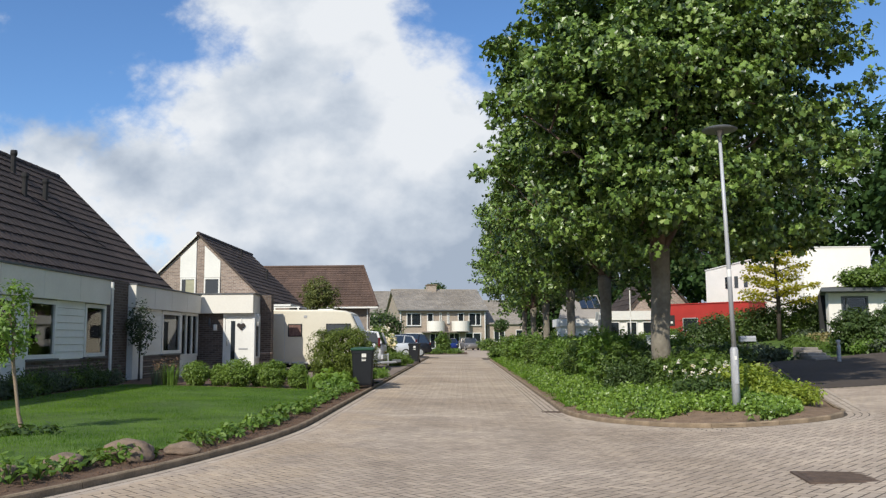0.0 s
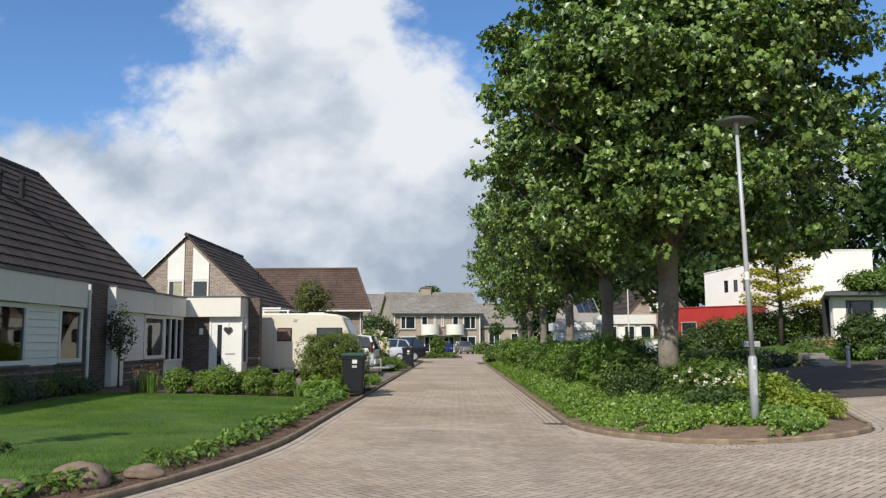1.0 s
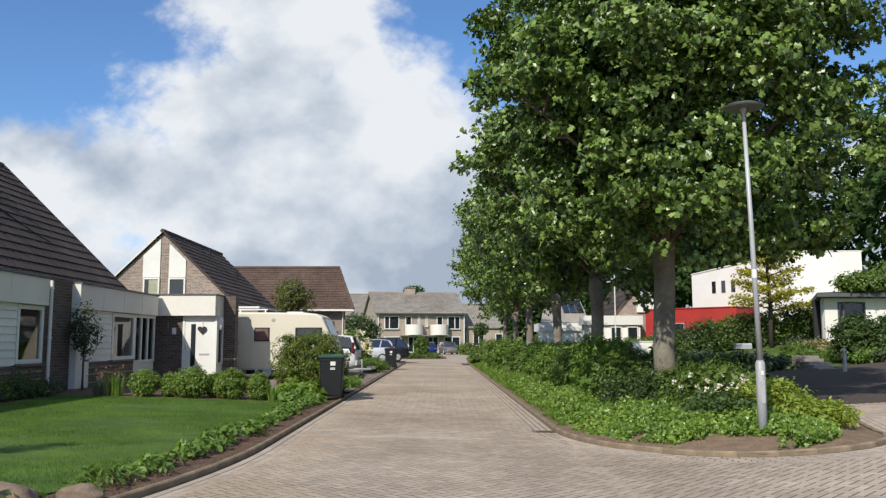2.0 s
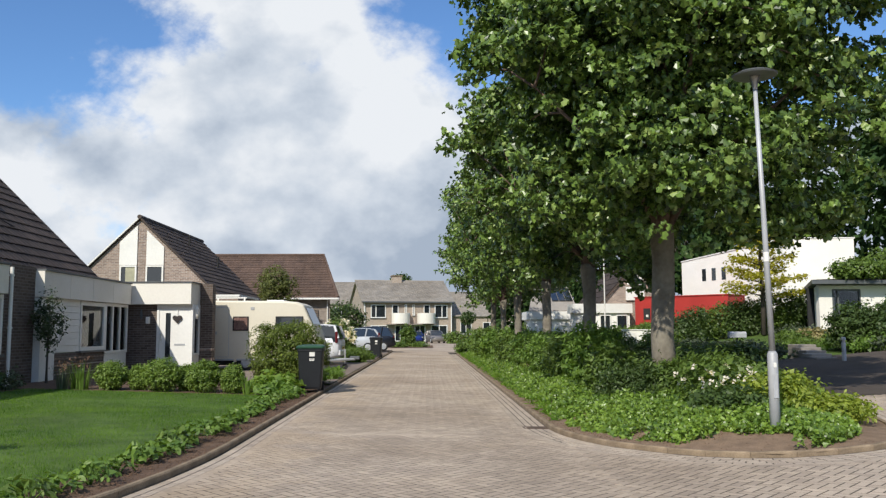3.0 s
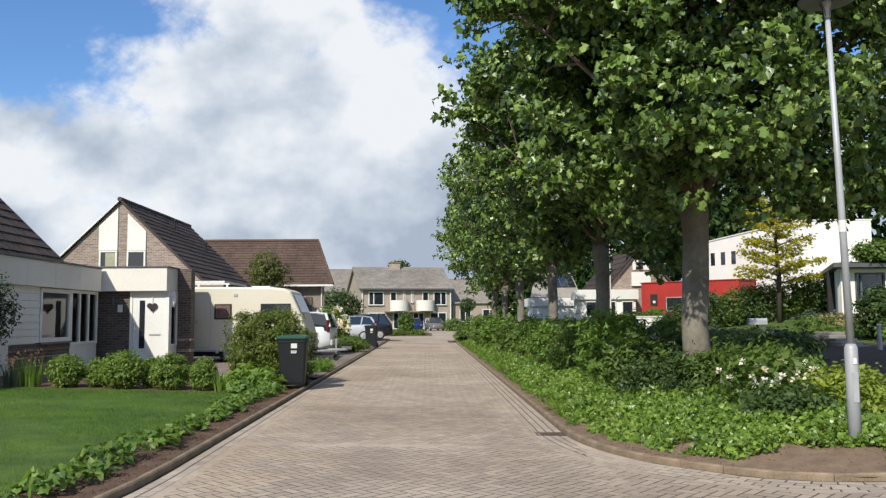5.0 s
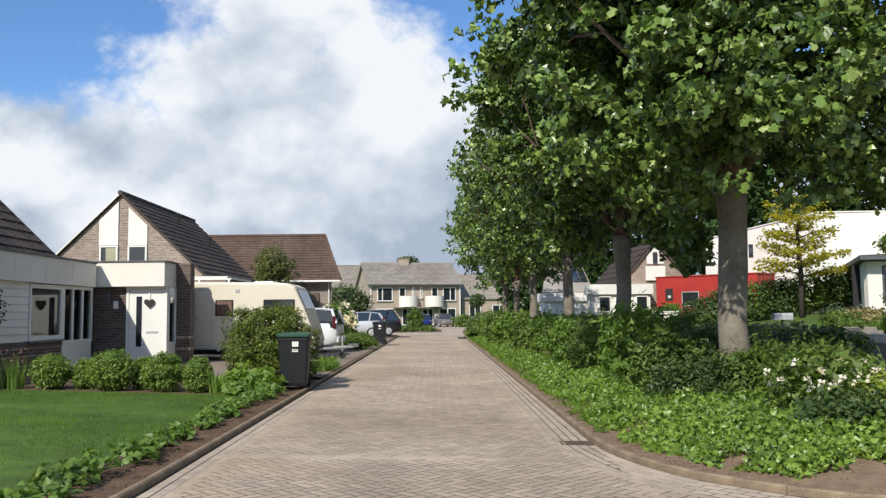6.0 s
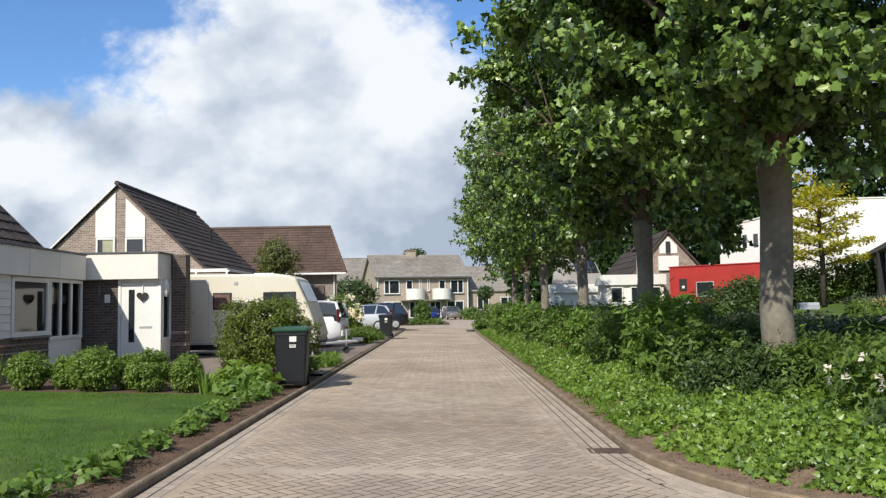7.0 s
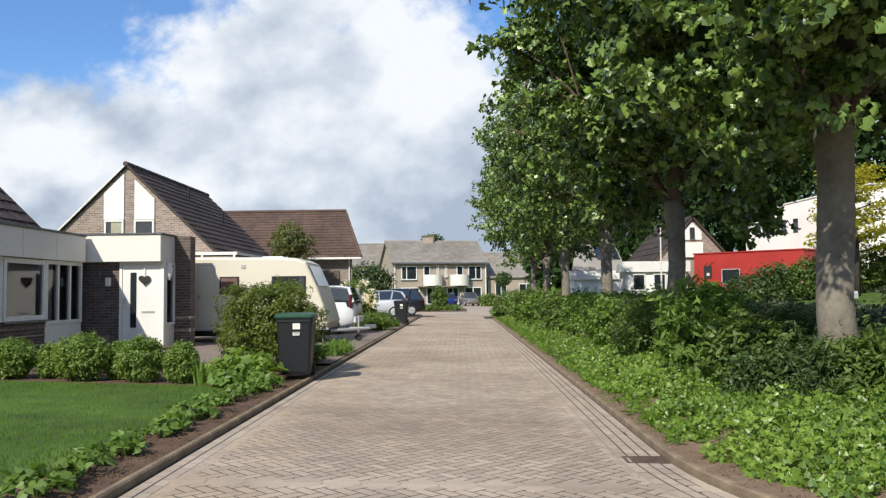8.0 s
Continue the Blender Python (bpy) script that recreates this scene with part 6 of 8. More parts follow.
# shrubs of the island
def island_shrubs():
    rg = random.Random(31)
    n = 0
    spots = []
    for y in [18.4 + 1.05 * k for k in range(38)]:
        edge = 3.5 if y > 20.5 else 3.5 + (20.5 - y) * 0.40
        if y > 24:
            edge = 3.6
        for j, x in enumerate((edge + 0.35, edge + 1.3, edge + 2.3, edge + 3.4)):
            if x > min(island_r(y) - 0.5, 5.0 + 0.3 * (y - 17.0)) or (abs(x - TREE_X) < 0.45 and abs(y - 18.7) < 0.4):
                continue
            if rg.uniform(0, 1) < ((0.0 if y < 33 else 0.25) if j == 0 else (0.30 if y < 23 else 0.32)):
                spots.append((x + rg.uniform(-0.25, 0.45), y + rg.uniform(-0.5, 0.5), j))
    # the clump before the first trunk
    for x, y in ((3.65, 18.75), (4.05, 18.3), (4.9, 18.35), (5.5, 18.6)):
        spots.append((x, y, 9))
    # taller mounds that stand out of the row
    tall = ((3.65, 21.3, 0.60, 0.68, "fresh", "blade2", 0.105), (3.75, 19.8, 0.50, 0.48, "shrub", "oval", 0.085), (4.50, 18.1, 0.50, 0.32, "shrub", "blade2", 0.09), (5.25, 18.2, 0.55, 0.34, "shrub", "blade2", 0.09),
            # dark leaf at (4.65, 20.6): partly the plant's own tone, partly shade by the trunk
            (4.65, 20.6, 0.80, 0.42, "shrubdark", "blade2", 0.10), (5.90, 19.0, 0.6, 0.44, "shrubdark", "oval", 0.09), (3.67, 24.3, 0.70, 0.58, "shrub", "oval", 0.065), (4.30, 23.0, 0.8, 0.62, "shrubdark", "oval", 0.07), (3.57, 27.4, 0.62, 0.60, "fresh", "oval", 0.080),
            (4.20, 26.2, 0.9, 0.60, "shrubdark", "oval", 0.08), (3.62, 31.0, 0.80, 0.66, "fresh", "oval", 0.07), (4.30, 29.8, 0.9, 0.62, "shrub", "oval", 0.09), (3.47, 35.6, 0.80, 0.62, "shrub", "heart", 0.08), (4.10, 38.0, 1.0, 0.66, "shrubdark", "oval", 0.10), (3.37, 41.0, 0.90, 0.70, "fresh", "oval", 0.10), (3.32, 46.6, 0.95, 0.72, "shrub", "oval", 0.11), (3.52, 52.4, 1.0, 0.66, "fresh", "oval", 0.11))
    for k, (x, y, r, h, kind, form, lf) in enumerate(tall):
        shrub((x, y, island_z(x, y) - 0.02), (r, r * 0.9, h), (170 if y < 22 else 220) if y < 32 else 130, 18 if y < 32 else 15, lf if y < 32 else lf * 1.2, kind, "rounded leafy shrub mound beside the street", kind=form if y < 28 else "kite", seed=380 + k, clump_r=0.12, lumps=0.32, group="island shrubs", stems=4, shell=0.68, shoots=46 if form == "blade2" and y < 24 else 8)
    for x, y, j in spots:
        far_off = y > 34
        h = rg.uniform(0.16, 0.30) if j == 0 else (rg.uniform(0.20, 0.34) if y < 25 else rg.uniform(0.18, 0.34))
        r = rg.uniform(0.42, 0.82)
        if j == 9:
            h, r = rg.uniform(0.28, 0.36), 0.42
        # clump 9 takes the dark leaf, its own tone plus shade put into colour
        kind = "shrubdark" if j == 9 else rg.choice(("shrub", "shrub", "shrubdark", "shrub", "fresh") if j < 2 else ("shrub", "shrubdark", "shrub"))
        lf = rg.choice((0.06, 0.072, 0.09)) * (1.4 if far_off else 1)
        cl, per = (130, 16) if y < 22 else ((80, 14) if not far_off else (50, 12))
        shrub((x, y, island_z(x, y) - 0.02), (r, r * rg.uniform(0.8, 1.1), h), cl, per, lf, kind, rg.choice(("dense green shrub on the planting island", "leafy green shrub under the plane trees")), kind=rg.choice(("oval", "oval", "heart", "blade2") if y < 23 else ("kite", "kite", "kite", "blade2")), seed=400 + n, clump_r=0.15, lumps=0.55, group="island shrubs", stems=4, shell=0.6, shoots=14 if y < 30 else 4)
        n += 1


island_shrubs()
shrub((4.55, 16.1, island_z(4.55, 16.1)), (0.62, 0.55, 0.40), 110, 12, 0.085, "shrub", "rose bush with white and pale pink blooms", seed=700, clump_r=0.16, name="rose_bush", bloom=34, bloom_size=0.046, shell=0.5, lumps=0.4)
shrub((5.2, 15.6, island_z(5.2, 15.6)), (0.55, 0.5, 0.27), 220, 15, 0.065, "lime", "yellow-green spreading shrub behind the lamp post", seed=701, clump_r=0.16, lumps=0.4)
shrub((5.7, 15.1, island_z(5.7, 15.1)), (0.5, 0.45, 0.15), 190, 15, 0.065, "lime", "yellow-green spreading shrub behind the lamp post", seed=702, clump_r=0.16, lumps=0.4)
shrub((5.0, 16.9, island_z(5.0, 16.9)), (0.55, 0.5, 0.36), 130, 14, 0.09, "shrub", "green shrub with white blooms", seed=703, bloom=8, bloom_size=0.034, lumps=0.4)
shrub((4.3, 15.1, island_z(4.3, 15.1)), (0.55, 0.40, 0.20), 110, 14, 0.07, "shrubdark", "low blue-green spreading shrub", seed=704, lumps=0.3)

# ---- street furniture and vehicles ----
def wheeled_bin(loc, rz, lid_mat, label):
    b = thing("wheeled_bin", loc, label, "bin", "wheeled bins", rz=rz, local=True)
    bm = bmesh.new()
    # tapering body with rounded corners
    rings = []
    for z, w, d in ((0.05, 0.235, 0.235), (0.10, 0.245, 0.25), (0.55, 0.268, 0.295), (0.90, 0.284, 0.33), (0.905, 0.30, 0.345), (0.97, 0.302, 0.347)):
        pts = []
        for cx, cy, a0 in ((1, 1, 0), (-1, 1, 90), (-1, -1, 180), (1, -1, 270)):
            for k in range(4):
                a = math.radians(a0 + 30 * k)
                pts.append((cx * (w - 0.05) + 0.05 * math.cos(a), cy * (d - 0.05) + 0.05 * math.sin(a), z))
        rings.append([bm.verts.new(p) for p in pts])
    for a, c in zip(rings, rings[1:]):
        for k in range(16):
            bm.faces.new((a[k], a[(k + 1) % 16], c[(k + 1) % 16], c[k]))
    bm.faces.new(rings[0][::-1]), bm.faces.new(rings[-1])
    part("body", bm, M["bin"], b, "dark grey plastic body")
    bm = bmesh.new()
    rings = []
    for z, w, d in ((0.972, 0.318, 0.362), (1.0, 0.322, 0.366), (1.03, 0.30, 0.34), (1.05, 0.22, 0.25), (1.057, 0.10, 0.12)):
        pts = []
        for cx, cy, a0 in ((1, 1, 0), (-1, 1, 90), (-1, -1, 180), (1, -1, 270)):
            for k in range(4):
                a = math.radians(a0 + 30 * k)
                pts.append((cx * (w - 0.06) + 0.06 * math.cos(a), cy * (d - 0.06) - 0.01 + 0.06 * math.sin(a), z))
        rings.append([bm.verts.new(p) for p in pts])
    for a, c in zip(rings, rings[1:]):
        for k in range(16):
            bm.faces.new((a[k], a[(k + 1) % 16], c[(k + 1) % 16], c[k]))
    bm.faces.new(rings[0][::-1]), bm.faces.new(rings[-1])
    part("lid", bm, M[lid_mat], b, "rounded lid")
    for x in (-0.25, 0.25):
        bm = tube(bmesh.new(), [(x - 0.03, 0.25, 0.10), (x + 0.03, 0.25, 0.10)], 0.10, 16)
        part("wheel", bm, M["rubber"], b)
    part("handle", tube(bmesh.new(), [(-0.26, 0.33, 0.96), (-0.24, 0.42, 0.98), (0.24, 0.42, 0.98), (0.26, 0.33, 0.96)], 0.016, 8), M["bin"], b)
    bm = bmesh.new()
    box(bm, -0.02, 0.10, -0.338, -0.330, 0.79, 0.885)
    part("sticker", bm, M["white"], b, "white sticker")
    part("sticker", bbox(-0.02, 0.09, -0.328, -0.318, 0.69, 0.745), M["white"], b)
    for z in (0.73, 0.71):
        part("bar", bbox(-0.01, 0.08, -0.3295, -0.3285, z, z + 0.008), M["bin"], b)
    return b


wheeled_bin((-2.50, 23.0, 0.115), 4, "binlid", "dark grey wheeled bin with a green lid by the kerb")
wheeled_bin((-2.42, 46.2, 0.13), -3, "bin", "dark grey wheeled bin standing by the kerb")
wheeled_bin((15.3, 31.6, hill(15.3, 31.6)), 20, "bin", "dark wheeled bin beside the shaded drive")


def lamp_post():
    x, y = 4.50, 14.05
    z = island_z(x, y)
    t = thing("street_lamp", (x, y, z), "galvanised steel street lamp with a flat disc head", "street lamp")
    part("base_tube", tube(bmesh.new(), [(x, y, z - 0.1), (x, y, 1.16), (x, y, 1.20)], [0.064, 0.064, 0.045], 16), M["zinc"], t, smooth=True)
    part("pole", tube(bmesh.new(), [(x, y, 1.19), (x - 0.04, y, 3.0), (x - 0.08, y, 4.56)], [0.039, 0.033, 0.026], 14), M["zinc"], t, smooth=True)
    part("hatch", bbox(x - 0.03, x + 0.03, y - 0.070, y - 0.060, 0.62, 0.92, bevel=0.003), M["zinc"], t)
    part("label_plate", bbox(x - 0.018, x + 0.018, y - 0.070, y - 0.062, 1.0, 1.06), M["white"], t)
    hx = x - 0.08
    bm = bmesh.new()
    for k in range(4):
        a = math.pi / 2 * k + 0.4
        tube(bm, [(hx, y, 4.52), (hx + 0.05 * math.cos(a), y + 0.05 * math.sin(a), 4.66), (hx + 0.09 * math.cos(a), y + 0.09 * math.sin(a), 4.75)], 0.007, 6)
    part("bracket", bm, M["greymetal"], t)
    part("lens", tube(bmesh.new(), [(hx, y, 4.55), (hx, y, 4.62), (hx, y, 4.74)], [0.022, 0.035, 0.045], 16), M["curtain"], t, "pale lamp glass")
    part("disc_head", tube(bmesh.new(), [(hx, y, 4.735), (hx, y, 4.755), (hx, y, 4.79), (hx, y, 4.81)], [0.272, 0.285, 0.21, 0.07], 28), M["greymetal"], t, "flat grey disc hood")
    part("label_plate", tube(bmesh.new(), [(x - 0.026, y, 2.33), (x - 0.028, y, 2.45)], 0.037, 12, False), M["white"], t)


lamp_post()


def drain_and_manhole():
    z = road_z(1.85, 16.75)
    d = thing("gully", (1.85, 16.75, z), "rusty brown cast iron gully cover in the gutter", "drain", "", "structure")
    bm = box(box(box(bbox(1.66, 2.03, 16.60, 16.635, z - 0.05, z + 0.006), 1.66, 2.03, 16.865, 16.90, z - 0.05, z + 0.006), 1.66, 1.69, 16.636, 16.864, z - 0.05, z + 0.006), 2.0, 2.03, 16.636, 16.864, z - 0.05, z + 0.006)
    part("frame", bm, M["iron"], d)
    part("lid", bbox(1.695, 1.995, 16.64, 16.86, z - 0.04, z + 0.002, bevel=0.002), M["iron"], d)
    for k in range(5):
        part("rib", bbox(1.715 + k * 0.056, 1.742 + k * 0.056, 16.66, 16.84, z + 0.002, z + 0.005), M["iron"], d)
    mx, my = 3.72, 8.72
    z = road_z(mx, my)
    m = thing("manhole_cover", (mx, my, z), "square rust-brown cast iron manhole cover in the paving", "manhole", "", "structure", rz=-6, local=True)
    part("frame", bbox(-0.36, 0.36, -0.33, 0.33, -0.05, 0.004), M["iron"], m)
    part("lid", bbox(-0.31, 0.31, -0.28, 0.28, 0.004, 0.010, bevel=0.002), M["iron"], m)
    for i in range(6):
        part("rib", bbox(-0.28, 0.28, -0.245 + i * 0.09, -0.205 + i * 0.09, 0.010, 0.014), M["iron"], m)


drain_and_manhole()


def wheel(parent, x, y, r, w, name="wheel"):
    """A wheel whose axle lies along y."""
    t = part(name, tube(bmesh.new(), [(x, y - w / 2, r), (x, y - w / 2 + 0.02, r), (x, y + w / 2 - 0.02, r), (x, y + w / 2, r)], [r * 0.90, r, r, r * 0.90], 22), M["rubber"], parent, "black tyre")
    s = -1 if y < 0 else 1
    part("rim", tube(bmesh.new(), [(x, y + s * (w / 2 - 0.03), r), (x, y + s * (w / 2 + 0.004), r), (x, y + s * (w / 2 + 0.012), r)], [r * 0.66, r * 0.64, r * 0.30], 18), M["zinc"], t)
    bm = bmesh.new()
    for k in range(5):
        a = 2 * math.pi * k / 5
        c, q = math.cos(a), math.sin(a)
        tube(bm, [(x + c * r * 0.12, y + s * (w / 2 + 0.016), r + q * r * 0.12), (x + c * r * 0.6, y + s * (w / 2 + 0.010), r + q * r * 0.6)], [r * 0.10, r * 0.07], 6)
    part("spokes", bm, M["zinc"], t)


def car(loc, rz, paint, label, L=4.2, W=1.74, H=1.5, kind="hatch", name="car"):
    """A car in its own frame: nose to -x, tail to +x, wheels on z = 0."""
    c = thing(name, loc, label, "car", "parked cars", rz=rz, local=True)
    h = W / 2
    r = 0.31
    xf, xr = -L / 2, L / 2
    # body: sections from nose to tail: x, half width, bottom, shoulder height, top edge
    tail = 0.98 if kind != "van" else 1.05
    secs = [(xf, 0.55 * h, 0.34, 0.52, 0.60), (xf + 0.10, 0.80 * h, 0.22, 0.62, 0.70), (xf + 0.45, 0.95 * h, 0.20, 0.72, 0.80), (xf + 1.05, h, 0.19, 0.80, 0.92), (xf + 1.6, h, 0.18, 0.84, 0.95), (0.3, h, 0.18, 0.86, 0.96),
            (xr - 1.0, h, 0.19, 0.88, tail), (xr - 0.35, 0.98 * h, 0.24, 0.88, tail), (xr - 0.06, 0.90 * h, 0.30, 0.82, tail - 0.02), (xr, 0.80 * h, 0.38, 0.70, tail - 0.12)]
    bm = bmesh.new()
    rings = []
    for x, w, zb, zs, zt in secs:
        half = [(0.86 * w, zb), (0.97 * w, zb + 0.08), (w, (zb + zs) / 2), (w * 0.995, zs), (w * 0.93, zt)]
        ring = [bm.verts.new((x, -y, z)) for y, z in half] + [bm.verts.new((x, y, z)) for y, z in reversed(half)]
        rings.append(ring)
    n = len(rings[0])
    for a, b in zip(rings, rings[1:]):
        for k in range(n):
            bm.faces.new((a[k], a[(k + 1) % n], b[(k + 1) % n], b[k]))
    bm.faces.new(rings[0]), bm.faces.new(rings[-1][::-1])
    bmesh.ops.recalc_face_normals(bm, faces=bm.faces[:])
    body = part("body", bm, M[paint], c, smooth=True)
    # cabin of glass with a painted roof
    wf = xf + (1.05 if kind != "van" else 0.75)
    if kind == "hatch":
        prof = [(wf, 0.93), (wf + 0.85, H - 0.06), (wf + 1.3, H - 0.01), (xr - 1.1, H), (xr - 0.45, H - 0.10), (xr - 0.10, tail)]
    elif kind == "estate":
        prof = [(wf, 0.93), (wf + 0.85, H - 0.06), (wf + 1.3, H - 0.01), (xr - 0.9, H), (xr - 0.38, H - 0.07), (xr - 0.06, tail)]
    else:
        prof = [(wf, 0.95), (wf + 0.75, H - 0.08), (wf + 1.2, H - 0.01), (xr - 0.7, H), (xr - 0.2, H - 0.06), (xr - 0.03, tail)]
    bm = bmesh.new()
    lo, hi = [], []
    ring = []
    for x, z in prof:
        t = (z - 0.93) / (H - 0.93)
        y = h * (0.925 - 0.17 * max(t, 0))
        ring.append((bm.verts.new((x, -y, z)), bm.verts.new((x, y, z))))
    for a, b in zip(ring, ring[1:]):
        bm.faces.new((a[0], a[1], b[1], b[0]))
    base = [(bm.verts.new((x, -h * 0.93, 0.90)), bm.verts.new((x, h * 0.93, 0.90))) for x, _ in (prof[0], prof[-1])]
    for s in (0, 1):
        bm.faces.new([v[s] for v in ring] + [base[1][s], base[0][s]])
    bmesh.ops.recalc_face_normals(bm, faces=bm.faces[:])
    part("cabin_glass", bm, M["glass"], c, "dark tinted glazing")
    bm = bmesh.new()
    rp = [p for p in prof[1:5]]
    prev = None
    for x, z in rp:
        t = (z - 0.93) / (H - 0.93)
        y = h * (0.925 - 0.17 * t) + 0.012
        cur = [bm.verts.new((x, -y, z - 0.03)), bm.verts.new((x, -y * 0.9, z + 0.022)), bm.verts.new((x, 0, z + 0.035)), bm.verts.new((x, y * 0.9, z + 0.022)), bm.verts.new((x, y, z - 0.03))]
        if prev:
            for k in range(4):
                bm.faces.new((prev[k], prev[k + 1], cur[k + 1], cur[k]))
        prev = cur
    bmesh.ops.recalc_face_normals(bm, faces=bm.faces[:])
    part("roof", bm, M[paint], c, smooth=True)
    for s in (-1, 1):
        for (x0, z0), (x1, z1), w in ((prof[0], prof[1], 0.035), ((wf + 1.75, 0.93), (wf + 1.7, H - 0.03), 0.03), (prof[-1], prof[-2], 0.05), ((xr - 0.95, 0.95), (xr - 0.85, H - 0.04), 0.045)):
            t0, t1 = (z0 - 0.93) / (H - 0.93), (z1 - 0.93) / (H - 0.93)
            part("pillar", tube(bmesh.new(), [(x0, s * (h * (0.925 - 0.17 * t0) + 0.003), z0), (x1, s * (h * (0.925 - 0.17 * t1) + 0.003), z1)], w, 6), M[paint], c)
        part("mirror", bbox(wf + 0.35, wf + 0.50, s * (h + 0.02), s * (h + 0.17), 0.95, 1.07, bevel=0.02), M[paint], c)
        hi_z = H - 0.25 if kind != "hatch" else tail
        part("tail_light", bbox(xr - 0.15, xr - 0.02 if kind == "hatch" else xr - 0.05, s * h * 0.84, s * h * 0.955, 0.86, hi_z - 0.02, bevel=0.02), M["redlight"], c, "red tail light")
        part("headlight", bbox(xf + 0.06, xf + 0.42, s * h * 0.62, s * h * 0.93, 0.60, 0.74, bevel=0.03), M["chrome"], c)
        for x in (xf + 0.80, xr - 0.78):
            wheel(c, x, s * (h - 0.10), r, 0.20)
        part("sill", bbox(xf + 1.2, xr - 1.2, s * (h - 0.03), s * (h + 0.004), 0.17, 0.26), M["rubber"], c)
    part("bumper", bbox(xr - 0.14, xr + 0.05, -h * 0.82, h * 0.82, 0.36, 0.58, bevel=0.03), M[paint], c)
    part("number_plate", bbox(xr + 0.05, xr + 0.058, -0.26, 0.26, 0.60, 0.71), M["yellowplate"], c, "yellow plate")
    part("bar", bbox(xr + 0.0585, xr + 0.060, -0.20, 0.20, 0.63, 0.68), M["dark"], c)
    part("rear_window", bbox(xr - 0.10, xr + 0.003, -h * 0.62, h * 0.62, tail - 0.02, tail + 0.01), M["rubber"], c)
    return c


M["yellowplate"] = mat("yellow_plate", (0.62, 0.45, 0.03), (0.58, 0.42, 0.03), rough=0.4, bump=0)
car((-5.15, 37.6, 0.15), -4, "paintwhite", "small white car parked tail to the street behind the caravan", 3.8, 1.68, 1.58, "van")
car((-5.0, 57.0, 0.16), 2, "paintsilver", "silver estate car parked across the driveway", 4.4, 1.76, 1.48, "estate")
car((-4.17, 60.4, 0.16), 3, "paintblack", "black hatchback car parked beside the silver car", 4.3, 1.76, 1.60, "hatch")
car((-1.25, 108.5, 0.02), 95, "paintblue", "bright blue car parked before the far houses", 4.0, 1.7, 1.48, "hatch")
car((1.15, 105.5, 0.02), 102, "paintgrey", "grey-brown estate car parked at the street's end", 4.4, 1.75, 1.5, "estate")


